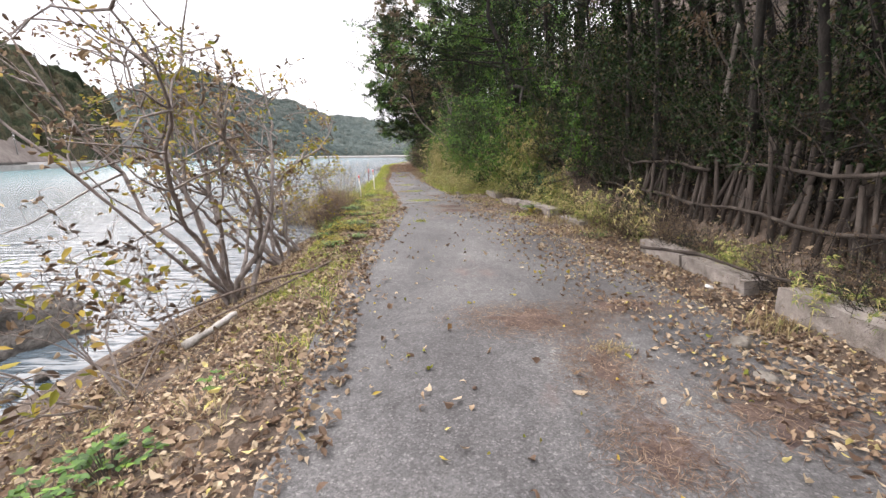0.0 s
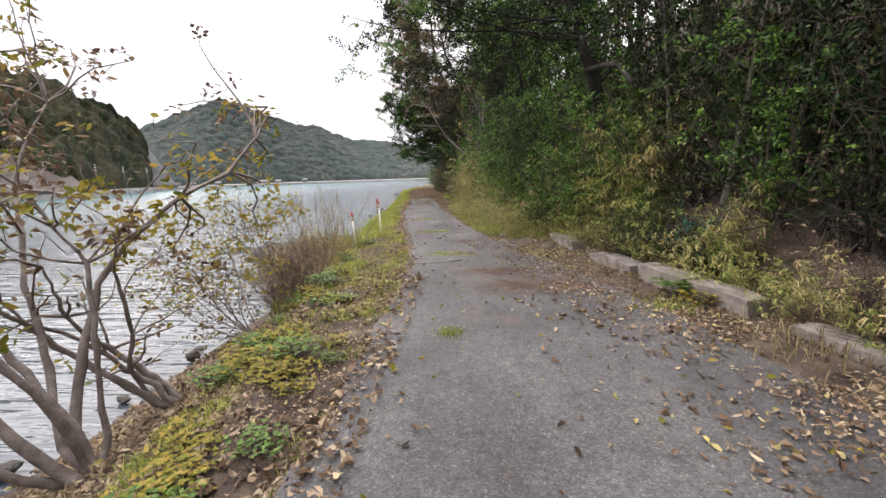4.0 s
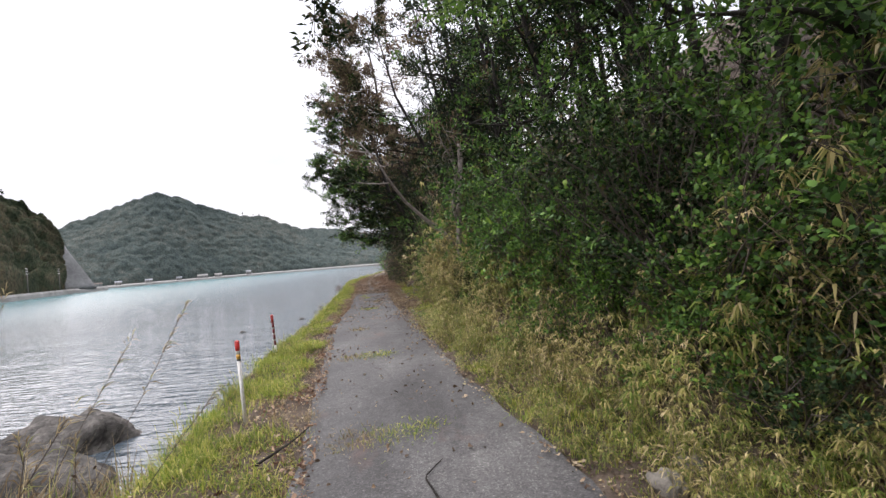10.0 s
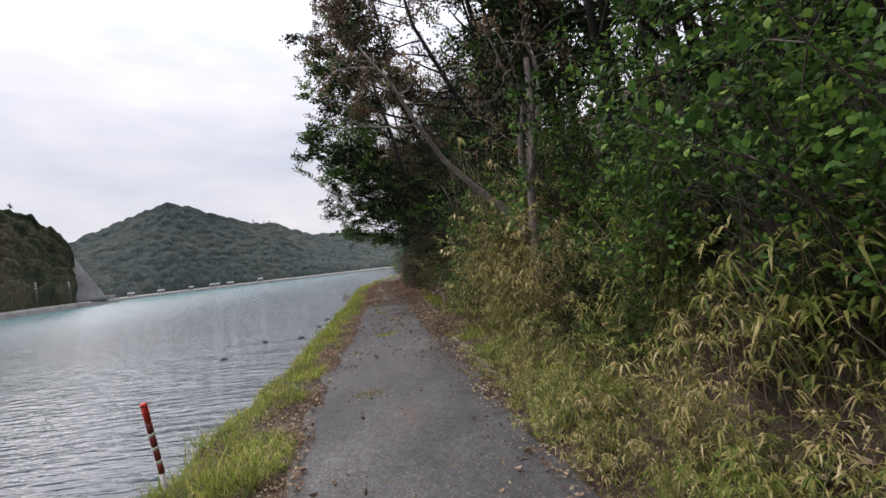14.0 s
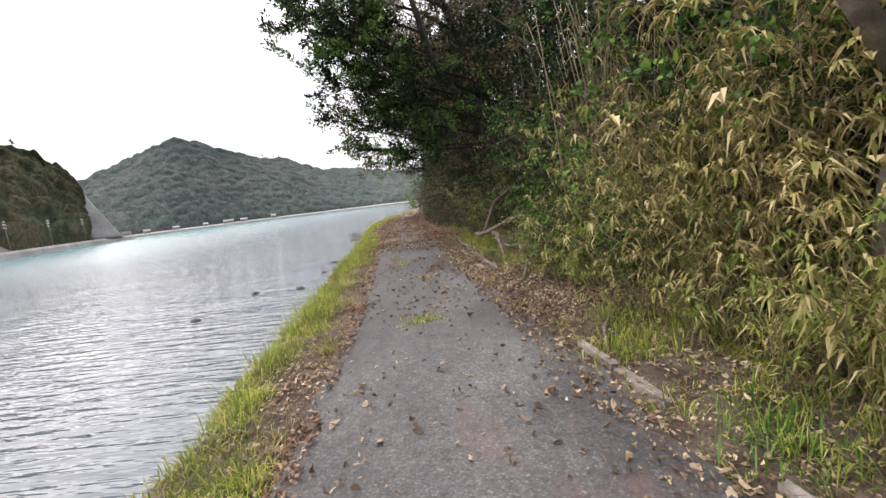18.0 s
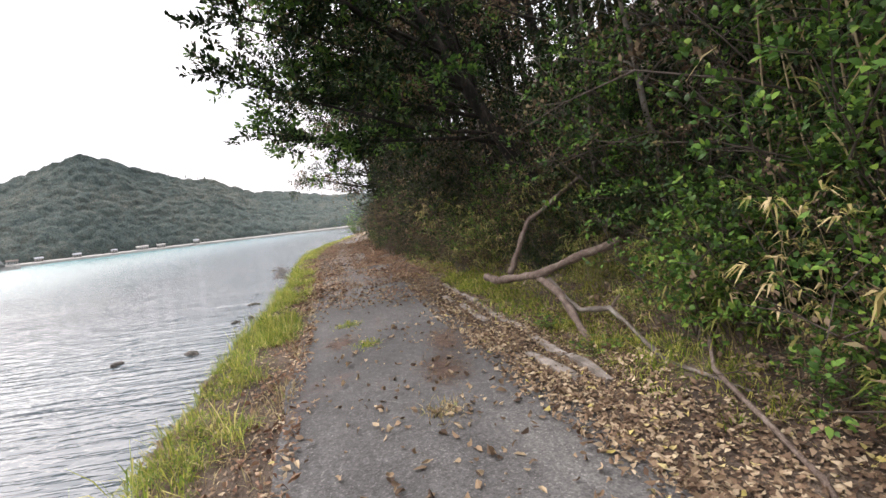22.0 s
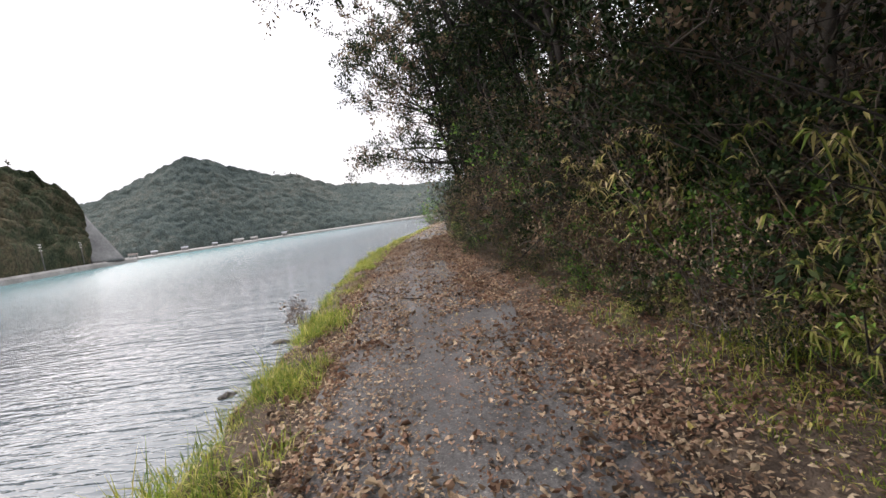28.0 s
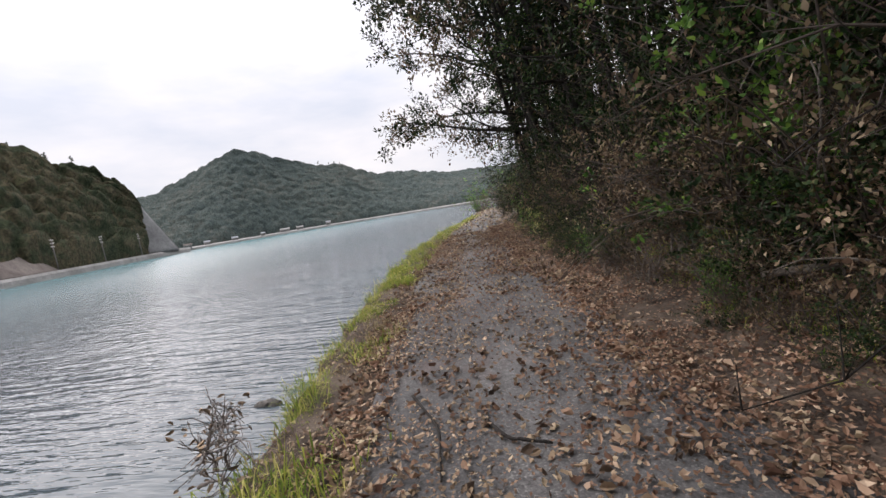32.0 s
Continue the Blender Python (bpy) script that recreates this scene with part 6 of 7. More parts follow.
dead = [
    ("dead_branch", [(-2.72, 47.6, 0.42), (-2.5, 47.4, 0.5), (-2.2, 47.3, 0.52), (-2.0, 47.25, 0.66), (-1.7, 47.2, 0.72)], 0.035, 0.05, "pale_bark", "pale broken branch sticking out of the brush"),
    ("dead_branch", [(-0.15, 34.5, 0.25), (-0.8, 33.6, 0.2), (-1.05, 32.6, 0.06), (-1.42, 32.0, 0.03)], 0.02, 0.012, "dead_wood", "thin dead branch reaching onto the leaf litter"),
    ("dead_branch", [(-0.35, 30.5, 0.1), (-0.6, 30.15, 0.06), (-0.75, 29.6, 0.03)], 0.022, 0.014, "dead_wood", "short thick dead branch at the verge"),
    ("log", [(0.5, 28.75, 0.42), (0.7, 28.5, 0.44), (0.9, 28.25, 0.5)], 0.075, 0.07, "dead_wood", "short rotten log lying in the bamboo grass"),
    ("stick", [(-0.6, 6.85, -0.02), (-1.2, 6.7, -0.12), (-1.9, 6.3, -0.3), (-2.6, 5.9, -0.5)], 0.02, 0.016, "dead_wood", "curved dead branch lying on the leaf-strewn bank"),
    # long brown dead branch down the bank
    ("bamboo_pole", [(-0.45, 7.1, 0.04), (-1.0, 6.3, -0.14), (-1.55, 5.4, -0.3), (-2.1, 4.6, -0.48)], 0.016, 0.012, "dead_wood", "long brown dead branch lying down the bank"),
    ("driftwood", [(-1.0, 5.15, -0.08), (-1.15, 4.9, -0.17), (-1.3, 4.62, -0.25)], 0.03, 0.05, "bleached", "bleached white driftwood stump on the bank"),
    ("stick", [(-1.75, 19.2, 0.02), (-1.55, 19.6, 0.05), (-1.5, 20.0, 0.03)], 0.012, 0.006, "bark", "dark crooked stick at the lane's edge"),
    ("stick", [(0.55, 15.2, 0.03), (0.2, 14.9, 0.04), (-0.35, 14.85, 0.03), (-0.6, 14.8, 0.03)], 0.009, 0.005, "dead_wood", "thin pale stick lying across the asphalt"),
    ("stick", [(2.6, 14.2, 0.05), (2.3, 13.6, 0.06), (2.15, 13.0, 0.04)], 0.012, 0.006, "dead_wood", "pale twig lying in dry leaves"),
    ("stick", [(-0.05, 18.3, 0.03), (-0.2, 18.7, 0.04), (-0.05, 19.0, 0.03)], 0.009, 0.004, "bark", "forked dark twig on the asphalt"),
    ("stick", [(-3.65, 31.9, 0.03), (-3.45, 32.2, 0.04), (-3.38, 32.6, 0.03)], 0.008, 0.004, "bark", "thin dark stick on the asphalt"),
    ("stick", [(-5.1, 46.2, 0.04), (-4.95, 45.95, 0.05), (-4.7, 45.9, 0.04)], 0.014, 0.008, "bark", "short crooked stick among fallen leaves"),
    ("stick", [(-5.7, 46.6, 0.05), (-5.4, 46.1, 0.05), (-5.3, 45.6, 0.04)], 0.012, 0.006, "bark", "bent stick among brown leaves"),
    ("dead_branch", [(4.3, 6.9, 0.3), (4.75, 6.2, 0.36), (4.9, 5.4, 0.34), (5.1, 4.4, 0.4)], 0.025, 0.015, "old_pole", "dead branch resting along the concrete wall"),
]
for k, (nm, pts, r0, r1, mat, lab) in enumerate(dead):
    tagged(part(nm, limb_mesh(pts, r0, r1, 50 + k, 7), M[mat], None), lab, "driftwood" if nm == "driftwood" else "branch")
g = Geo()
box(g, (-0.16, -0.03, 0), (0.16, 0.05, 0.02), None, 0.006)
scrap = part("plastic_scrap", g, M["white_plastic"], None)
tagged(scrap, "scrap of white plastic lying in dry leaves", "litter").matrix_basis = pose(4.45, 5.35, 0.17, 8, 12, 60)

# far undergrowth trunks showing pale between the leaves
for k, (x, y, h, lean, r) in enumerate([(6.2, 8.6, 5.5, (0.3, 0.2), 0.07), (5.9, 10.4, 5.0, (-0.2, 0.1), 0.06), (7.2, 7.6, 6, (0.4, 0.5), 0.08), (4.9, 14.2, 4.5, (0.4, -0.4), 0.06), (5.3, 13.4, 5, (0.7, 0.3), 0.05), (4.6, 15.4, 4.6, (-0.2, 0.5), 0.05), (1.0, 33.2, 5, (0.2, 0.4), 0.055), (0.8, 34.2, 5.2, (0.1, -0.2), 0.06), (0.4, 35.7, 5, (-0.5, 0.5), 0.05), (0.1, 37.0, 4.8, (-0.3, -0.6), 0.045), (-0.5, 42.6, 4.5, (0.3, 0.2), 0.09), (-0.2, 43.3, 5, (0.4, -0.3), 0.06), (-1.4, 45.8, 4.6, (-0.4, 0.2), 0.05), (-1.7, 48.6, 5, (-0.5, 0.3), 0.05)]):
    rr = np.random.default_rng(700 + k)
    t = build_tree("young_tree", 700 + k, [(0, 0, -0.2), (lean[0] * 0.4, lean[1] * 0.4, h * 0.4), (lean[0], lean[1], h)], r, spread_limbs(rr, 5, 0.35, 0.95, 1.5, 0.7), M["dark_leaf"] if k % 2 else M["brown_leaf"], M["pale_bark"], 0.11, 0.05, 4, 0.15, 4, 0.4, 2, "young pale-stemmed tree in the undergrowth", "tree", "young trees in the undergrowth")
    t.matrix_basis = pose(x, y, on_slope(x, y, 0.1))


# ---- lakeside saplings and reeds ----
def crumpled(geo, rng, base, way, normal, size):
    """Dry leaves: a curling midrib with an uneven, folded blade on either side of it."""
    n = len(base)
    if not n:
        return
    way = unit(way)
    side = unit(np.cross(way, normal))
    up = np.cross(side, way)
    L = np.broadcast_to(size, (n,))[:, None]
    wide = rng.uniform(0.09, 0.27, (n, 1))
    curl, fold, twist = rng.uniform(-0.3, 1.3, (n, 1)), rng.uniform(0.1, 1.3, (n, 1)), rng.normal(size=(n, 1)) * 0.45

    def at(u, w):
        j = rng.uniform(0.35, 1.6, (n, 1)) if w else 1.0
        h = curl * (u - 0.45) ** 2 * 1.6 + abs(w) * wide * j * fold + w * twist * (u - 0.3)
        return base + L * (way * (u - 0.5) * (1 - 0.25 * np.abs(curl)) + side * w * wide * j + up * h)

    V = np.stack([at(0.0, 0), at(0.5, 0), at(1.0, 0), at(0.22, 0.8), at(0.52, 1.0), at(0.8, 0.55), at(0.22, -0.8), at(0.52, -1.0), at(0.8, -0.55)], 1).reshape(-1, 3)
    i = np.arange(n)[:, None] * 9
    geo.add(V, np.concatenate([i + t for t in ([0, 1, 3], [3, 1, 4], [4, 1, 5], [5, 1, 2], [0, 6, 1], [6, 7, 1], [7, 8, 1], [8, 2, 1])]))


def build_sapling(name, seed, stems, length, way, leaf_mats, label, leaves_per=4, leaf_len=0.11, spread=0.7, r=0.03, branches=6, low=3, limit=9.0):
    """A many-stemmed half-bare young tree: each stem a part, thin twigs, a few drooping leaves."""
    rng = np.random.default_rng(seed)
    root = empty(name)
    tagged(root, label, "tree", "young trees on the bank")
    twig = Geo()
    crowns = [Geo() for _ in leaf_mats]
    for s in range(stems):
        w = unit(np.array(way) + rng.normal(size=3) * np.array([spread, spread, 0.2]))
        L = length * rng.uniform(0.7, 1.15)
        p = curve_path(rng.normal(size=3) * [0.1, 0.1, 0] - np.array([0, 0, 0.1]), w, L, 9, rng, 0.2, 0.04)
        p[:, 0] = np.where(p[:, 0] > limit, 2 * limit - p[:, 0], p[:, 0])
        g = Geo()
        rr = r * rng.uniform(0.7, 1.2)
        s17 = np.linspace(0, 8, 25)
        line = np.stack([np.interp(s17, np.arange(9), p[:, q]) for q in range(3)], -1)
        line[1:-1] += rng.normal(size=(23, 3)) * rr * 0.22
        tube(g, line, np.linspace(rr, rr * 0.22, 25) * rng.uniform(0.82, 1.18, 25), 7)
        part("stem", g, M["sapling_bark"], root)
        for b in range(branches):
            i = rng.integers(low, 9)
            bw = unit(unit(p[-1] - p[0]) * 0.7 + rng.normal(size=3) * [0.9, 0.9, 0.5])
            bp = curve_path(p[i], bw, L * rng.uniform(0.18, 0.42), 6, rng, 0.25, 0.04)
            bp[:, 0] = np.where(bp[:, 0] > limit, 2 * limit - bp[:, 0], bp[:, 0])
            tube(twig, bp, np.linspace(rr * 0.38, 0.004, 6), 4, False)
            k = rng.integers(len(leaf_mats))
            for j in (2, 3, 4, 5):
                tw = unit(rng.normal(size=3) + bw * 0.5)
                tp = curve_path(bp[j], tw, rng.uniform(0.1, 0.3), 3, rng, 0.3)
                tube(twig, tp, [0.005, 0.004, 0.003], 3, False)
                n = rng.poisson(leaves_per)
                if n:
                    base = tp[-1] + rng.normal(size=(n, 3)) * 0.05
                    ways = unit(rng.normal(size=(n, 3)) * [1, 1, 0.5] + tw * 0.4 + [0, 0, -0.35])
                    if leaf_mats[k] == M["dark_litter"]:
                        broad_leaves(crowns[k], base, ways, scatter_dirs(rng, n, 0.3), leaf_len * rng.uniform(0.5, 1.1, n), leaf_len * 0.4 * rng.uniform(0.6, 1.2, n), rng.uniform(0.1, 0.7, n))
                        continue
                    broad_leaves(crowns[k], base, ways, scatter_dirs(rng, n, 1.0), leaf_len * rng.uniform(0.6, 1.15, n), leaf_len * 0.45 * rng.uniform(0.7, 1.2, n), rng.uniform(-0.1, 0.35, n))
    tagged(part("twig_work", twig, M["sapling_bark"], root), kind="stuff")
    for c, mt in zip(crowns, leaf_mats):
        if c.n:
            tagged(part("foliage", c, mt, root), kind="stuff")
    return root


for nm, seed, x, y, stems, L, way, mats, lab, per, ll, sp, br in [
    ("bank_tree", 1, -2.1, 7.2, 10, 5.4, (-0.1, -0.05, 1.0), ["dark_litter", "dark_litter", "yellow_leaf"], "half-bare many-stemmed young tree on the lake bank", 2.8, 0.085, 0.44, 11),
    ("bank_tree", 2, -2.3, 9.7, 7, 4.3, (-0.3, -0.05, 1.0), ["yellow_leaf", "yellow_leaf", "dry_bush"], "young tree with olive-yellow leaves leaning over the water", 8.0, 0.075, 0.42, 13),
    ("bank_tree", 3, -2.35, 10.9, 4, 2.6, (-0.7, -0.1, 0.8), ["dark_litter", "yellow_leaf"], "slender stems with withered leaves leaning over the water", 1.2, 0.09, 0.3, 6),
    ("bank_shrub", 4, -1.55, 4.25, 8, 2.1, (-0.6, 0.1, 0.8), ["dark_litter", "yellow_leaf"], "low shrub of thin stems with withered leaves", 1.6, 0.10, 0.5, 6),
    ("bank_shrub", 5, -2.2, 5.9, 5, 2.2, (-0.9, -0.3, 0.8), ["dark_litter"], "bare shrub reaching out over the water", 1.2, 0.09, 0.45, 8),
    ("bank_shrub", 6, -2.9, 13.5, 8, 2.3, (-1.0, -0.15, 0.72), ["yellow_leaf", "yellow_leaf", "brown_leaf"], "shrub with yellowing leaves hanging over the water", 4.0, 0.07, 0.35, 9),
    ("bank_shrub", 11, -2.35, 13.6, 4, 2.6, (-0.2, -0.3, 0.9), ["yellow_leaf"], "thin shrub with a tuft of yellowing leaves", 4.0, 0.07, 0.2, 6),
    ("bank_shrub", 7, -3.0, 16.2, 9, 1.5, (-0.3, 0.1, 0.9), ["brown_leaf", "yellow_leaf"], "dry bush of fine twigs on the bank edge", 1.2, 0.06, 0.5, 7),
    ("bank_shrub", 8, -3.5, 19.0, 5, 1.2, (-0.4, 0.2, 1.0), ["dark_litter", "brown_leaf"], "withered stems with dark seed heads above the grass", 1.2, 0.05, 0.5, 5),
    ("bank_shrub", 9, -6.35, 46.3, 4, 0.36, (-0.6, -0.1, 0.8), ["dark_litter"], "dark withered weeds leaning over the water", 0.6, 0.05, 0.5, 4),
    ("bank_shrub", 10, -6.5, 46.0, 3, 0.34, (-0.8, -0.3, 0.6), ["dark_litter"], "dark withered weed stems at the bank edge", 0.6, 0.05, 0.5, 4),
]:
    t = build_sapling(nm, 900 + seed, stems, L, way, [M[q] for q in mats], lab, per * 1.25, ll * 1.4, sp * 0.9, 0.043 if nm == "bank_tree" else 0.014, br, 5 if seed == 2 else 3, min(float(road_left(y)) - 0.9 - x, 0.55))
    t.matrix_basis = pose(x, y, on_slope(x, y, 0.03))


def blades(geo, rng, x, y, z, length, width, lean=0.45, droop=0.25):
    n = len(x)
    a = rng.uniform(0, 2 * math.pi, n)
    o = rng.uniform(0, 1, n) * lean
    way = np.stack([np.cos(a) * o, np.sin(a) * o, np.ones(n)], -1)
    leaf_blades(geo, np.stack([x, y, z], -1), way, np.stack([np.cos(a), np.sin(a), np.zeros(n)], -1), length, width, 0.1, droop * rng.uniform(0.2, 1.2, n))


def grass_clump(name, seed, n, tall, radius, mat, label, plumes=0, width=0.012, lean=0.65):
    rng = np.random.default_rng(seed)
    root = empty(name)
    tagged(root, label, "grass clump", "grass clumps on the bank")
    g = Geo()
    x, y = rng.normal(size=n) * radius, rng.normal(size=n) * radius
    blades(g, rng, x, y, np.zeros(n) - 0.03, tall * rng.uniform(0.4, 1.1, n), width * rng.uniform(0.6, 1.2, n), lean * 1.35, 0.75)
    tagged(part("grass_blade_mass", g, mat, root), kind="stuff")
    for k in range(plumes):
        p = curve_path((rng.normal() * radius, rng.normal() * radius, 0), (rng.normal() * 0.25, rng.normal() * 0.25, 1), tall * rng.uniform(0.9, 1.25), 5, rng, 0.08, -0.02)
        g = Geo()
        tube(g, p, [0.005, 0.004, 0.004, 0.003, 0.003], 4, False)
        st = part("stalk", g, M["dry_stem"], root)
        g = Geo()
        m = 40
        base = p[-2] + (p[-1] - p[-2]) * rng.uniform(0, 1.2, m)[:, None]
        leaf_blades(g, base, unit(unit(p[-1] - p[-2]) + rng.normal(size=(m, 3)) * 0.4), scatter_dirs(rng, m), rng.uniform(0.08, 0.18, m), 0.008, 0.1, 0.4)
        tagged(part("plume", g, M["dry_grass"], root), kind="stuff")
    return root


for k, (x, y, n, tall, rad, mat, pl, lab) in enumerate([
    (-2.55, 15.2, 630, 1.32, 0.3, "dry_grass", 6, "tall dry reed clump on the bank edge"), (-2.7, 16.0, 630, 1.49, 0.3, "dry_grass", 7, "tall dry reed clump with feathery plumes"), (-2.75, 16.6, 630, 1.33, 0.3, "dry_grass", 5, "dry reed clump on the bank edge"),
    (-2.85, 17.3, 780, 1.54, 0.32, "dry_grass", 7, "arching pampas grass beside the marker post"), (-3.2, 17.0, 780, 2.2, 0.35, "dry_grass", 6, "tall arching pampas grass above the water"), (-3.1, 17.9, 780, 1.8, 0.33, "grass", 3, "arching green-bladed pampas grass above the water"), (-3.5, 17.6, 780, 2.46, 0.35, "dry_grass", 6, "tall arching pampas grass above the water"), (-3.35, 18.5, 720, 1.9, 0.33, "dry_grass", 4, "arching pampas grass above the water"), (-3.8, 18.3, 720, 2.46, 0.35, "dry_grass", 5, "tall arching pampas grass above the water"), (-3.6, 16.5, 720, 2.64, 0.35, "dry_grass", 5, "tall arching pampas grass above the water"),
    (-2.6, 18.1, 480, 0.74, 0.2, "grass", 0, "green grass clump at the post's foot"), (-2.75, 16.95, 480, 0.93, 0.22, "grass", 0, "green grass clump at the post's foot"), (-3.1, 19.3, 450, 1.09, 0.3, "dry_grass", 2, "dry grass clump on the bank edge"),
    (-2.3, 13.6, 260, 0.5, 0.25, "grass", 0, "green weeds on the bank"), (-2.75, 20.6, 260, 0.35, 0.25, "grass", 0, "green tuft at the bank edge"), (-3.3, 23.6, 260, 0.35, 0.2, "grass", 0, "bright green tuft beside the leaning post"),
    (-4.15, 32.3, 240, 0.38, 0.16, "grass", 0, "bright green grass tuft on the bank"), (-4.0, 31.3, 240, 0.3, 0.16, "grass", 0, "bright green grass tuft on the bank"), (-4.75, 37.4, 200, 0.26, 0.12, "bright_leaf", 0, "fresh green weed on the bank"),
    (-6.05, 44.9, 260, 0.42, 0.2, "grass", 0, "long grass tuft at the bank edge"), (-6.2, 45.6, 260, 0.42, 0.2, "grass", 0, "long grass tuft at the bank edge"), (-1.55, 41.8, 260, 0.42, 0.2, "grass", 0, "green grass tuft in the leaf litter"), (-1.25, 41.6, 260, 0.4, 0.22, "grass", 0, "green grass tuft in the leaf litter"),
    (-2.3, 48.6, 220, 0.35, 0.2, "grass", 0, "green grass under the brush"), (-1.35, 37.2, 260, 0.3, 0.22, "grass", 0, "green grass beside the fallen branch"), (-1.15, 36.5, 260, 0.3, 0.25, "grass", 0, "green grass under the fallen branch"), (-0.5, 29.6, 260, 0.35, 0.22, "grass", 0, "bright grass at the kerb"), (-0.25, 28.2, 260, 0.3, 0.2, "bright_leaf", 0, "fresh green weeds at the kerb"),
    (4.7, 4.6, 160, 0.4, 0.16, "dry_grass", 0, "dry weeds by the concrete wall"), (4.5, 9.4, 320, 0.36, 0.35, "dry_grass", 0, "grey-green grass at the fence foot"), (4.1, 10.8, 320, 0.4, 0.35, "dry_grass", 0, "dry grass at the slope foot"), (3.4, 12.2, 220, 0.3, 0.22, "grass", 0, "low green weeds by the wall"),
]):
    gc = grass_clump("grass_clump", 1200 + k, n, tall, rad, M[mat], lab, pl)
    gc.matrix_basis = pose(x, y, float(ground_h(x, y)))


# withered pink-brown bush of fine stems on the bank edge
bush = build_shrub("withered_bush", 1450, 0.55, 1.25, 34, M["dry_bush"], 3, 0.07, 0.018, "withered bush of fine pink-brown stems", "withered bushes on the bank", M["dead_wood"], spread=0.08, straggle=0.22)
bush.matrix_basis = pose(-2.55, 14.3, on_slope(-2.55, 14.3, 0.05))
for x, y, s in [(-2.85, 14.9, 1.0), (-2.4, 13.7, 0.6), (-3.1, 15.5, 1.1), (-2.75, 15.6, 0.8), (-3.1, 14.6, 0.75), (-2.95, 16.3, 0.95), (-3.3, 16.9, 1.1), (-3.45, 17.6, 1.1), (-3.1, 17.2, 0.8), (-3.6, 18.3, 1.0)]:
    scaled_copy(bush, turned(x, y, R, 1.0), s)


# broad-leaved weeds on the bank near the start
def broad_weed(name, seed, n, radius, tall, leaf, mat, label):
    rng = np.random.default_rng(seed)
    root = empty(name)
    tagged(root, label, "weed", "broad-leaved weeds")
    sg, lg = Geo(), Geo()
    for _ in range(n):
        a, o = rng.uniform(0, 2 * math.pi), rng.uniform(0.1, 1) * radius
        tip = np.array([math.cos(a) * o, math.sin(a) * o, tall * rng.uniform(0.5, 1.1)])
        tube(sg, [(0.3 * tip[0], 0.3 * tip[1], -0.02), tip * [0.8, 0.8, 0.7], tip], [0.004, 0.003, 0.002], 4, False)
        m = 3
        hang = mat in (M["dry_bush"], M["litter"])
        w = unit(np.stack([np.cos(a + np.array([-1, 0, 1.0])), np.sin(a + np.array([-1, 0, 1.0])), np.full(m, -1.0 if hang else 0.1)], -1) + rng.normal(size=(m, 3)) * (0.5 if hang else 0.1))
        broad_leaves(lg, np.repeat([tip], m, 0), w, np.tile([0, 0, 0.2 if hang else 1.0], (m, 1)) + rng.normal(size=(m, 3)) * (0.8 if hang else 0.2), leaf * rng.uniform(0.7, 1.2, m), leaf * 0.6 * rng.uniform(0.7, 1.1, m), rng.uniform(0, 0.2, m))
    tagged(part("stalk_work", sg, M["dry_stem"], root), kind="stuff")
    tagged(part("leaf_mass", lg, mat, root), kind="stuff")
    return root


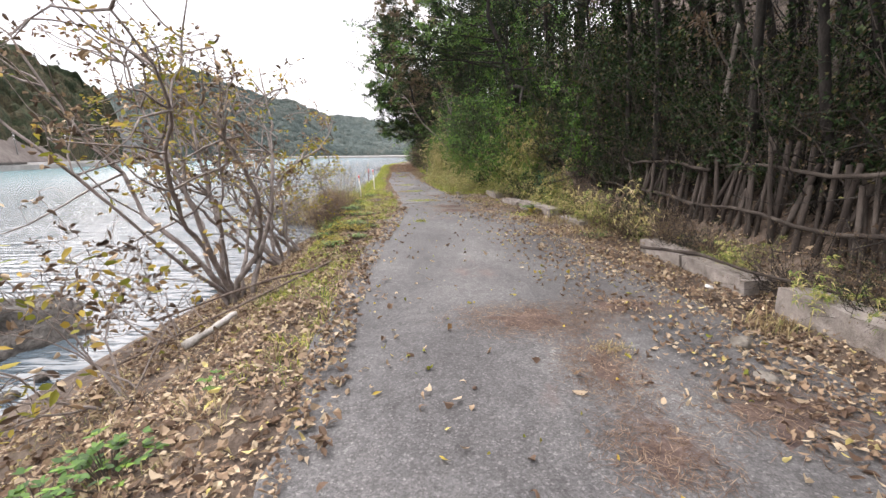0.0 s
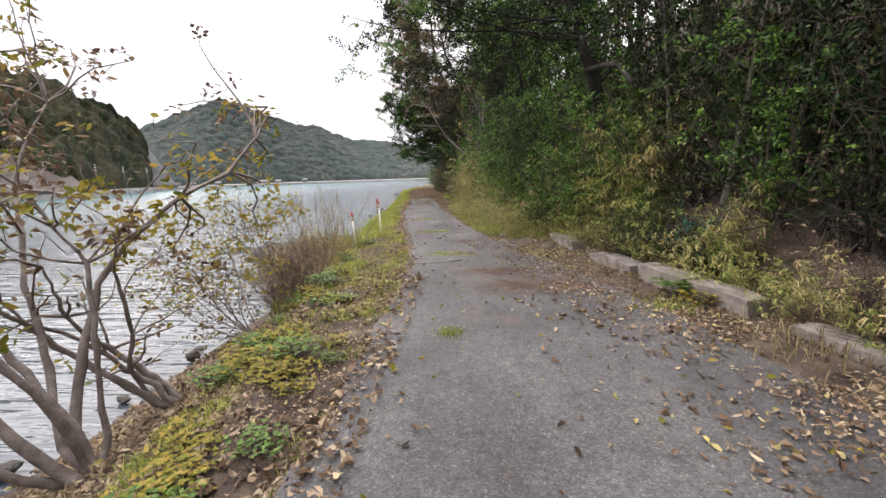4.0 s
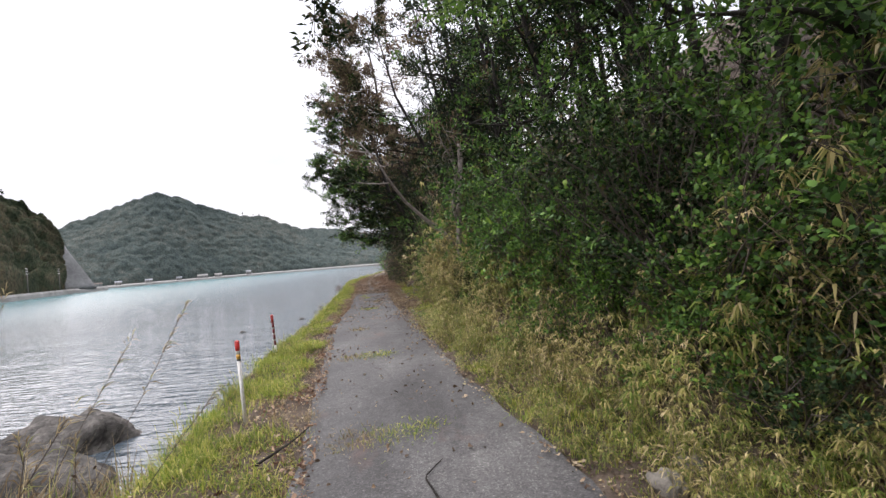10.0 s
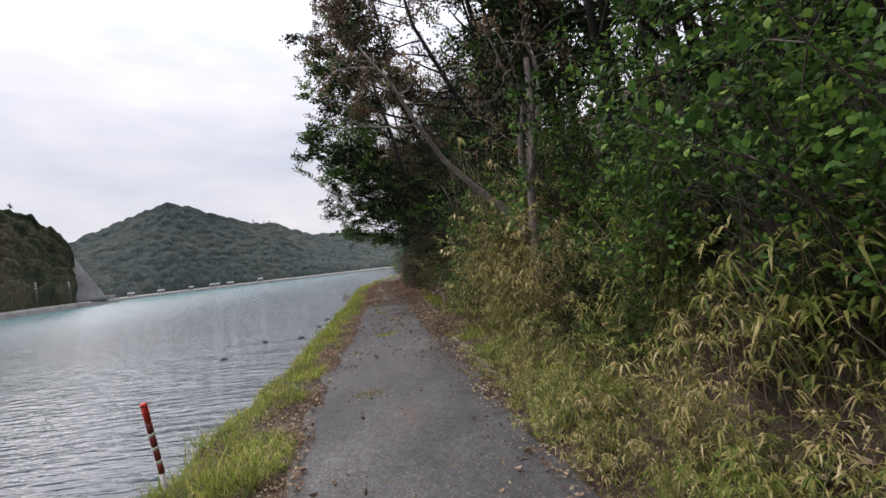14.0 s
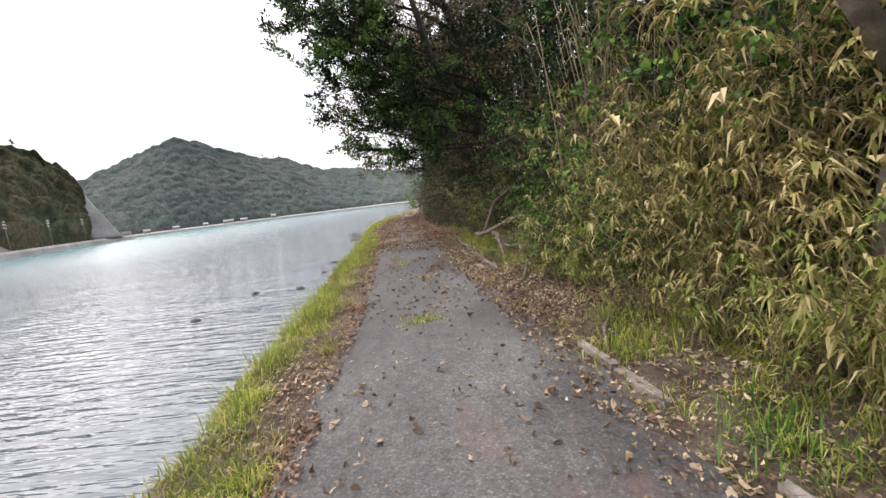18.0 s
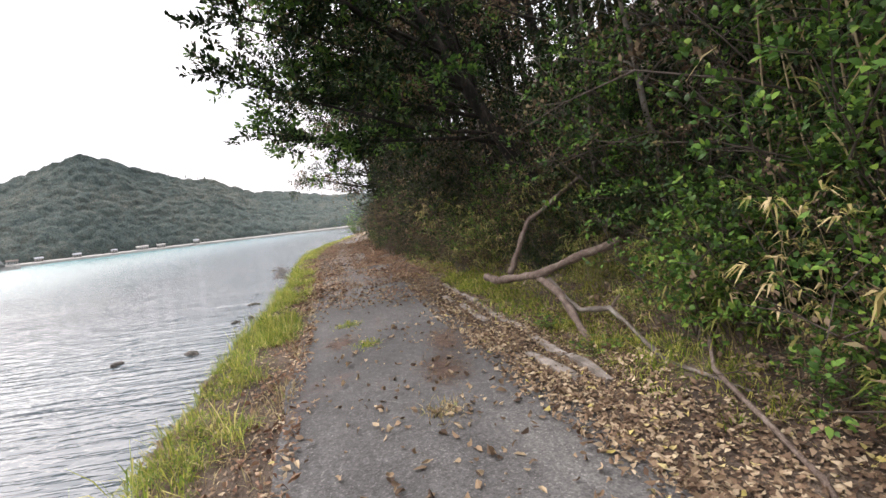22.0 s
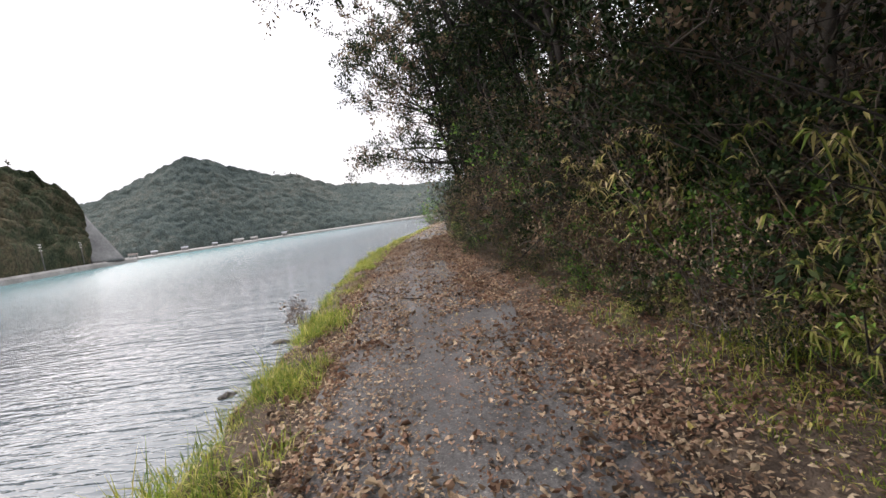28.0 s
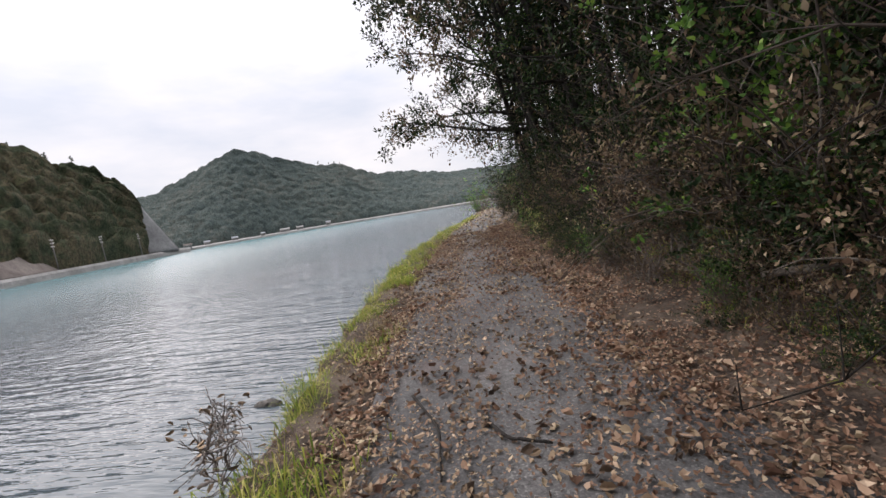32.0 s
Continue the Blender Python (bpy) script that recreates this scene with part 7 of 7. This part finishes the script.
for k, (x, y, n, rad, tall, leaf, mat, lab) in enumerate([
    (-0.55, 2.75, 46, 0.3, 0.2, 0.065, "green_leaf", "bright green broad-leaved weed among dry leaves"), (-0.85, 2.6, 40, 0.3, 0.18, 0.065, "green_leaf", "green broad-leaved weed on the bank"), (-0.35, 3.6, 8, 0.12, 0.12, 0.06, "bright_leaf", "small green weed in the leaf litter"),
    (-1.75, 14.3, 80, 0.32, 0.12, 0.045, "green_leaf", "spreading green weed on the bank"), (-1.6, 13.4, 80, 0.3, 0.12, 0.045, "green_leaf", "spreading green weed on the bank"), (-2.05, 17.5, 80, 0.25, 0.12, 0.045, "green_leaf", "fresh green weed by the verge"), (-1.3, 12.3, 24, 0.3, 0.1, 0.07, "green_leaf", "low green weed on the bank"),
    (3.6, 12.7, 26, 0.28, 0.2, 0.12, "bright_leaf", "broad yellow-green leaves against the concrete wall"), (3.75, 12.2, 22, 0.25, 0.16, 0.11, "yellow_leaf", "yellowing broad leaves at the wall foot"), (4.3, 8.9, 70, 0.35, 0.1, 0.035, "green_leaf", "low green weed at the verge"), (2.2, 23.3, 60, 0.5, 0.7, 0.13, "bright_leaf", "bright green climbing leaves on the slope"), (2.1, 23.9, 50, 0.45, 0.6, 0.12, "green_leaf", "bright green broad leaves on the slope"),
    (-0.3, 27.3, 26, 0.25, 0.16, 0.06, "bright_leaf", "fresh green weed at the verge"), (-1.25, 35.6, 30, 0.3, 0.1, 0.05, "bright_leaf", "creeping green weed beside the kerb"), (-1.15, 34.6, 30, 0.3, 0.1, 0.05, "bright_leaf", "creeping green weed beside the kerb"), (-0.5, 32.6, 30, 0.3, 0.14, 0.05, "bright_leaf", "creeping green weed on the verge"), (-0.3, 31.8, 30, 0.3, 0.14, 0.05, "bright_leaf", "creeping green weed on the verge"),
    (0.25, 33.6, 70, 0.5, 0.9, 0.1, "green_leaf", "ivy-green leaves climbing the slope"), (0.05, 34.4, 60, 0.5, 0.8, 0.1, "green_leaf", "glossy green leaves at the slope foot"), (-0.95, 43.6, 60, 0.45, 0.7, 0.08, "dry_bush", "withered pale broad leaves hanging on stems"), (-1.75, 46.3, 60, 0.45, 0.7, 0.085, "dry_bush", "withered pale broad leaves hanging on stems"), (-2.0, 46.9, 50, 0.4, 0.5, 0.08, "dry_bush", "withered pale broad leaves hanging on stems"), (-1.4, 44.9, 50, 0.4, 0.9, 0.08, "dry_bush", "withered pale broad leaves hanging on stems"),
]):
    x = x - 0.4 if y > 41 else x
    bw = broad_weed("broad_leaved_weed", 1500 + k, n, rad, tall, leaf, M[mat], lab)
    bw.matrix_basis = pose(x, y, float(ground_h(x, y)) if not road_left(y) < x < road_right(y) else 0.01)

# small weed tufts growing out of cracks in the asphalt
# creeping weeds spread over the bank before the reeds
rw = np.random.default_rng(611)
weed_kinds = [broad_weed("creeping_weed", 1600 + k, 60, 0.26, 0.11, 0.05, M[m], lab) for k, (m, lab) in enumerate([("yellow_leaf", "low creeping yellow-green weed on the bank"), ("bright_leaf", "fresh green creeping weed on the bank"), ("yellow_leaf", "yellowing creeping weed on the bank")])]
for k in range(48):
    y = rw.uniform(8.2, 16.5)
    x = float(bank_edge(y)) + rw.uniform(-0.55, 0.5) * (1.2 if y < 13 else 0.8)
    m = pose(x, y, float(ground_h(x, y)), 0, 0, rw.uniform(0, 360))
    w = weed_kinds[k % 3]
    if k < 3:
        w.matrix_basis = m
    else:
        scaled_copy(w, m, rw.uniform(0.6, 1.2))
for k, (x, y, w) in enumerate([(-0.95, 19.6, 0.2), (-0.6, 19.62, 0.2), (-0.25, 19.75, 0.15), (-1.7, 23.25, 0.2), (-1.35, 23.3, 0.2), (-1.05, 23.35, 0.15), (-2.1, 26.5, 0.14), (0.0, 15.9, 0.18), (0.4, 15.88, 0.2), (0.7, 15.85, 0.15), (-2.6, 31.1, 0.16), (-2.45, 31.2, 0.12), (-2.7, 34.0, 0.12), (-3.75, 37.1, 0.12), (-3.4, 36.0, 0.1), (2.9, 4.1, 0.1), (0.6, 11.2, 0.1)]):
    gc = grass_clump("weed_tuft", 1700 + k, 340, 0.15, w * 0.8, M["grass"] if k % 3 else M["dry_grass"], "low weed tuft growing from the cracked asphalt", 0, 0.009, 1.3)
    tagged(gc, group="weed tufts in the asphalt")
    gc.matrix_basis = pose(x, y, 0.018)


# ---- ground cover, uncountable ----
def surface_z(x, y):
    on = (x > road_left(y)) & (x < road_right(y))
    return np.where(on, 0.014, ground_h(x, y))


def strew(rng, n, lo, hi, left, right, weight=None):
    """n points between two edge lines; weight(x, y, u) in 0..1 thins them."""
    y = rng.uniform(lo, hi, n)
    u = rng.uniform(0, 1, n)
    x = left(y) + u * (right(y) - left(y))
    if weight is not None:
        keep = rng.uniform(0, 1, n) < weight(x, y, u)
        x, y, u = x[keep], y[keep], u[keep]
    return x, y


def patchy(x, y, scale, seed, cut=0.0, gain=2.5):
    return np.clip(0.5 + gain * (height_noise(x, y, scale, seed) - cut), 0, 1)


def grass_strip(name, seed, n, lo, hi, left, right, weight, tall, mat, label, width=0.008, lean=1.1, per=11):
    """Tufts of arching blades, their height and thickness changing in patches."""
    rng = np.random.default_rng(seed)
    x, y = strew(rng, n // per, lo, hi, left, right, weight)
    h = tall * rng.uniform(0.35, 1.15, len(x)) * (0.65 + 0.65 * patchy(x, y, 1.3, seed * 0.7)) * (0.6 + 0.65 * patchy(x, y, 4.0, seed * 1.7))
    m = len(x) * per
    z, h = np.repeat(surface_z(x, y) - 0.012, per), np.repeat(h, per) * rng.uniform(0.45, 1.15, m)
    ox, oy = rng.normal(size=m) * 0.035, rng.normal(size=m) * 0.035
    a = np.arctan2(oy, ox) + rng.normal(size=m) * 0.7
    o = rng.uniform(0.1, 1, m) * lean
    g = Geo()
    leaf_blades(g, np.stack([np.repeat(x, per) + ox, np.repeat(y, per) + oy, z], -1), np.stack([np.cos(a) * o, np.sin(a) * o, np.ones(m)], -1), np.stack([np.cos(a), np.sin(a), np.zeros(m)], -1), h, width * rng.uniform(0.6, 1.3, m), 0.1, rng.uniform(0.15, 0.75, m))
    return tagged(part(name, g, mat, None), label, "grass", kind="stuff")


R2 = np.random.default_rng(99)
grass_strip("bank_grass", 1, 150000, 19, 54, lambda y: bank_edge(y) - 0.55, lambda y: road_left(y) - 0.05, lambda x, y, u: np.clip((np.interp(y, [22, 25, 33, 36], [0.8, 0.95, 0.95, 0.8]) + 0.4 * (patchy(x, y, 0.9, 5.0) - 0.5) - u) * 4, 0, 1) * patchy(x, y, 0.8, 3.0, -0.9), 0.34, M["grass"], "yellow-green grass along the lake bank")
grass_strip("bank_grass", 7, 26000, 53.5, 80, lambda y: bank_edge(y) - 0.55, lambda y: road_left(y) - 0.05, lambda x, y, u: np.clip(1.35 - 1.1 * u, 0, 1), 0.36, M["grass"], "yellow-green grass along the far lake bank", 0.012)
grass_strip("bank_grass", 2, 60000, 3.5, 20, lambda y: bank_edge(y) - 0.8, lambda y: road_left(y) + 0.0, lambda x, y, u: patchy(x, y, 0.9, 7.0, -0.15) * np.interp(y, [3, 7, 10], [0.15, 0.8, 1]), 0.17, M["grass"], "short mixed grass and weeds on the bank")
grass_strip("bank_grass", 8, 26000, 19, 54, lambda y: bank_edge(y) - 0.5, lambda y: road_left(y) + 0.05, lambda x, y, u: patchy(x, y, 1.1, 53.0, 0.05), 0.2, M["dry_grass"], "dry tufts among the bank grass")
grass_strip("bank_grass", 3, 12000, 1.5, 22, lambda y: bank_edge(y) - 2.0, lambda y: road_left(y) - 0.3, lambda x, y, u: patchy(x, y, 0.7, 13.0, -0.1), 0.2, M["dry_grass"], "dry straw-coloured grass on the bank")
grass_strip("verge_grass", 4, 56000, 17.5, 33, lambda y: road_right(y) + 0.05, lambda y: hill_foot(y) + 0.9, lambda x, y, u: patchy(x, y, 0.9, 23.0, -0.35) * np.where(y < 30.6, np.clip(np.where(y < 26, 0.75, 0.3) + u, 0, 1), np.clip(u * 1.6 - 0.55, 0, 1)), 0.24, M["grass"], "long yellow-green grass at the foot of the slope")
grass_strip("verge_grass", 10, 9000, 13.6, 18.6, lambda y: road_right(y) - 0.12, lambda y: hill_foot(y) - 0.25, lambda x, y, u: patchy(x, y, 1.6, 73.0, 0.0, 4), 0.1, M["grass"], "low weeds round the drain and the wall's foot")
grass_strip("verge_grass", 5, 12000, 17, 27.5, lambda y: road_right(y) + 0.15, lambda y: hill_foot(y) + 0.8, lambda x, y, u: patchy(x, y, 1.1, 33.0, -0.1), 0.27, M["dry_grass"], "dry grass at the foot of the slope")
grass_strip("verge_grass", 9, 28000, 33.6, 41.5, lambda y: kerb_line(y) + 0.08, lambda y: hill_foot(y) + 0.7, lambda x, y, u: patchy(x, y, 1.0, 63.0, -0.25), 0.2, M["grass"], "green grass between the kerb and the slope")
grass_strip("verge_grass", 6, 46000, 33, 68, lambda y: kerb_line(y) + 0.1, lambda y: hill_foot(y) + 0.5, lambda x, y, u: patchy(x, y, 1.0, 43.0, -0.12) * np.clip(0.25 + u, 0, 1), 0.24, M["grass"], "thin green grass behind the kerb")


def litter(name, seed, n, lo, hi, left, right, weight, size, mat, label, curl=(0.05, 0.5), pile=0.02, simple=False):
    rng = np.random.default_rng(seed)
    x, y = strew(rng, n, lo, hi, left, right, weight)
    m = len(x)
    a = rng.uniform(0, 2 * math.pi, m)
    way = np.stack([np.cos(a), np.sin(a), rng.normal(size=m) * 0.25], -1)
    flip = np.where(rng.random(m) < 0.6, 1.0, -1.0)
    normal = np.stack([rng.normal(size=m) * 0.4, rng.normal(size=m) * 0.4, flip], -1)
    L = size * rng.uniform(0.35, 1.2, m)
    g = Geo()
    z = surface_z(x, y) + 0.01 + rng.uniform(0, 1, m) ** 2 * pile + np.where(flip < 0, 0.22 * L, 0)
    base = np.stack([x, y, z], -1)
    if simple:
        leaf_blades(g, base, way, normal, L, L * 0.55, 0.3, 0.0)
        return tagged(part(name, g, mat, None, smooth=False), label, "fallen leaves", kind="stuff")
    flat = rng.random(m) < 0.16
    crumpled(g, rng, base[~flat], way[~flat], normal[~flat], L[~flat])
    broad_leaves(g, base[flat], way[flat], normal[flat], L[flat], L[flat] * rng.uniform(0.35, 0.55, flat.sum()), rng.uniform(*curl, flat.sum()))
    return tagged(part(name, g, mat, None, smooth=False), label, "fallen leaves", kind="stuff")


litter("leaf_litter", 11, 17000, 0.5, 14, lambda y: bank_edge(y) - 3.2, lambda y: road_left(y) + 0.35, lambda x, y, u: patchy(x, y, 0.8, 2.0, -0.3) * np.clip(1.25 - np.abs(u - 0.72) * 1.3, 0.25, 1), 0.1, M["litter"], "pale brown fallen leaves covering the lake bank", pile=0.05)
litter("leaf_litter", 12, 2800, 0.5, 14, road_left, road_right, lambda x, y, u: np.clip(0.12 + 1.5 * np.abs(u - 0.42) ** 1.6, 0, 1) * patchy(x, y, 0.7, 4.0, -0.02), 0.095, M["litter"], "scattered dry leaves on the asphalt", (0.1, 0.6))
litter("leaf_litter", 13, 11000, 0.5, 18, lambda y: road_right(y) - 1.1, lambda y: hill_foot(y) + 0.5, lambda x, y, u: patchy(x, y, 0.9, 6.0, -0.15) * np.clip(0.35 + u, 0, 1), 0.085, M["litter"], "drift of fallen leaves along the verge", pile=0.05)
litter("leaf_litter", 25, 7500, 1.5, 13, lambda y: road_right(y) - 1.7, lambda y: road_right(y) + 0.7, lambda x, y, u: np.clip(0.1 + u, 0, 1) * patchy(x, y, 1.2, 26.0, -0.1, 4), 0.08, M["litter"], "drifted dry leaves at the lane's edge", (0.1, 0.6), 0.03)
litter("leaf_litter", 14, 3600, 0.5, 13, lambda y: hill_foot(y) - 0.1, lambda y: hill_foot(y) + 2.5, None, 0.075, M["dark_litter"], "dry leaves on the slope below the fence", pile=0.1, simple=True)
litter("leaf_litter", 15, 1900, 14, 30, road_left, road_right, lambda x, y, u: np.clip(0.15 + 1.3 * np.abs(u - 0.5), 0, 1) * patchy(x, y, 0.7, 8.0, 0.05), 0.065, M["dark_litter"], "sparse dark leaf fragments on the asphalt", (0.2, 0.7))
litter("leaf_litter", 16, 22000, 14, 56, lambda y: bank_edge(y) + 0.2, lambda y: road_left(y) + 0.15, lambda x, y, u: patchy(x, y, 1.0, 9.0, -0.1) * np.clip(1.6 * u - 0.35, 0, 1), 0.07, M["red_litter"], "reddish dead leaves beside the grassy bank")
litter("leaf_litter", 17, 3000, 28, 41, road_left, road_right, lambda x, y, u: (0.25 + 0.75 * patchy(x, y, 0.6, 10.0, 0.05)) * (0.25 + 0.75 * patchy(x, y, 3.4, 19.0, 0.08, 5)), 0.08, M["dark_litter"], "curled dark leaves scattered over the asphalt", (0.3, 0.9))
litter("leaf_litter", 18, 21000, 25, 42, lambda y: road_right(y) - 0.3, lambda y: hill_foot(y) + 0.4, lambda x, y, u: patchy(x, y, 0.9, 12.0, -0.3) * np.interp(y, [29, 31.5], [0.3, 1.0]) * np.where((y > 33) & (x > kerb_line(y) - 0.07), 0.3, 1), 0.066, M["litter"], "thick drift of pale brown leaves beside the kerb", pile=0.05)
litter("leaf_litter", 19, 28000, 38.5, 62, lambda y: road_left(y) - 0.4, road_right, lambda x, y, u: np.clip(1.0 - 0.85 * np.exp(-((u - 0.52) / 0.12) ** 2), 0, 1) * patchy(x, y, 0.8, 14.0, -0.12) * (0.3 + 0.7 * patchy(x, y, 3.0, 15.0, 0.02, 5)) * np.interp(y, [38.5, 42], [0.35, 1]), 0.08, M["red_litter"], "brown fallen leaves covering the lane", (0.1, 0.7), 0.04)
litter("leaf_litter", 20, 18000, 38, 62, lambda y: road_left(y) - 0.5, lambda y: road_right(y) + 0.3, lambda x, y, u: patchy(x, y, 0.6, 16.0, -0.1) * (0.2 + 0.8 * patchy(x, y, 3.4, 17.0, 0.05, 5)), 0.078, M["dark_litter"], "curled grey-brown leaves on the lane", (0.2, 0.9), 0.04)
litter("leaf_litter", 21, 20000, 41, 64, lambda y: road_right(y) - 0.3, lambda y: hill_foot(y) + 0.9, lambda x, y, u: patchy(x, y, 0.8, 18.0, -0.3), 0.07, M["red_litter"], "deep rusty leaf drift along the verge", (0.1, 0.7), 0.06)
litter("leaf_litter", 22, 9000, 12, 60, lambda y: hill_foot(y) - 0.1, lambda y: hill_foot(y) + 3.5, None, 0.12, M["dark_litter"], "dead leaves under the brush on the slope", pile=0.15, simple=True)
for seed, n, lo, hi, left, right, size, mat, lab in [
    (31, 12000, 40.5, 60, lambda y: road_right(y) - 0.9, lambda y: hill_foot(y) + 1.3, 0.045, "litter", "carpet of small dull leaves on the verge"),
    (32, 12000, 40.5, 62, lambda y: road_left(y) - 0.3, lambda y: road_left(y) + 0.9, 0.045, "dark_litter", "carpet of small leaf fragments at the lane's edge"),
    (39, 22000, 40.5, 60, road_left, lambda y: road_right(y) + 0.2, 0.034, "red_litter", "fine rusty leaf fragments trodden into the lane"),
    (40, 13000, 31, 36, lambda y: road_right(y) - 0.15, lambda y: hill_foot(y) + 0.3, 0.055, "litter", "pale leaf drift burying the kerb"),
    (36, 12000, 14, 28, lambda y: road_right(y) - 0.15, lambda y: hill_foot(y) + 0.5, 0.05, "litter", "straw and leaf fragments along the verge"),
    (37, 14000, 41, 54, lambda y: road_right(y) - 0.35, lambda y: hill_foot(y) + 0.8, 0.05, "red_litter", "rusty leaf drift under the brush"),
    (38, 24000, 12.5, 54, lambda y: bank_edge(y) - 0.2, lambda y: road_left(y) + 0.1, 0.05, "litter", "straw and leaf fragments on the bank"),
    (33, 11000, 26, 41, lambda y: road_right(y) - 0.2, lambda y: hill_foot(y) + 0.6, 0.045, "litter", "carpet of small dull leaves beside the kerb"),
    (34, 28000, 1.0, 13, lambda y: bank_edge(y) - 2.6, lambda y: road_left(y) + 0.15, 0.045, "litter", "carpet of pale leaf fragments on the bank"),
    (35, 18000, 1.0, 17, lambda y: road_right(y) - 0.5, lambda y: hill_foot(y) + 0.9, 0.045, "litter", "carpet of leaf fragments at the wall's foot"),
]:
    litter("leaf_litter", seed, n, lo, hi, left, right, lambda x, y, u: patchy(x, y, 0.8, 21.0, -0.3), size, M[mat], lab, pile=0.03, simple=True)
litter("leaf_litter", 23, 2500, 60, 100, lambda y: road_left(y) - 0.5, lambda y: hill_foot(y), None, 0.2, M["litter"], "pale leaves covering the far lane", pile=0.05, simple=True)
litter("leaf_litter", 24, 160, 0.8, 14, road_left, road_right, None, 0.08, M["yellow_leaf"], "a few fresh yellow leaves on the asphalt", (0.1, 0.5))


# rusty beds of pine needles on the asphalt
M["needle_bed"] = surface("rotted needle bed", [(0.3, (0.062, 0.046, 0.042)), (0.5, (0.115, 0.082, 0.072)), (0.72, (0.2, 0.15, 0.128))], 5.0, 0.95, 90, 0.9, 0.01, 0.6)
rk = np.random.default_rng(64)
for k, (x, y, rx, ry, n) in enumerate([(2.4, 4.75, 0.75, 0.42, 1500), (2.75, 3.75, 0.3, 0.5, 800), (2.75, 2.75, 0.3, 0.35, 500), (3.75, 3.2, 0.5, 0.4, 700), (3.4, 5.2, 0.6, 0.35, 600), (1.25, 14.2, 0.75, 0.42, 1500), (1.5, 13.2, 0.7, 0.5, 1300), (2.3, 13.3, 0.5, 0.6, 600), (-3.6, 31.15, 0.26, 0.42, 500), (-2.5, 35.75, 0.16, 0.4, 400), (-2.6, 34.85, 0.2, 0.35, 400), (0.55, 17.7, 0.35, 0.3, 400), (-3.75, 36.2, 0.22, 0.3, 200)]):
    ang = np.linspace(0, 2 * np.pi, 40, endpoint=False)
    zb = 0.022 if road_left(y) < x < road_right(y) else float(ground_h(x, y)) + 0.03
    rings = []
    for q, lift in ((0.0, 0.003), (0.3, 0.002), (0.48, 0.0), (0.6, -0.014)):
        rr = [q * (1 + 0.8 * noise.noise((math.cos(t) * 1.6 + k * 3, math.sin(t) * 1.6, 0)) + 0.9 * noise.noise((math.cos(t) * 5, math.sin(t) * 5 + k, 2))) for t in ang]
        rings.append(np.stack([np.cos(ang) * rr * rx, np.sin(ang) * rr * ry, np.full(40, lift)], -1))
    V = np.concatenate(rings)
    i, j = np.meshgrid(np.arange(3), np.arange(40), indexing="ij")
    p, q = (i * 40 + j).ravel(), (i * 40 + (j + 1) % 40).ravel()
    n = int(n * 1.8)
    root = empty("needle_patch", pose(x, y, zb))
    tagged(root, "rusty patch of rotted pine needles on the asphalt", "needle litter", "needle patches")
    g = Geo().add(V, np.concatenate([np.stack([p, p + 40, q + 40], -1), np.stack([p, q + 40, q], -1)]))
    part("bed", g, M["needle_bed"], root)
    g = Geo()
    a, o = rk.uniform(0, 2 * math.pi, n), np.sqrt(rk.uniform(0, 2.0, n)) * rk.uniform(0.5, 1.1, n)
    b = rk.uniform(0, 2 * math.pi, n)
    leaf_blades(g, np.stack([np.cos(a) * o * rx, np.sin(a) * o * ry, rk.uniform(0.002, 0.014, n)], -1), np.stack([np.cos(b), np.sin(b), rk.normal(size=n) * 0.06], -1), np.tile([0, 0, 1.0], (n, 1)), rk.uniform(0.05, 0.13, n), 0.005, 0.1, 0.0)
    tagged(part("needle_mass", g, M["needles"], root), kind="stuff")
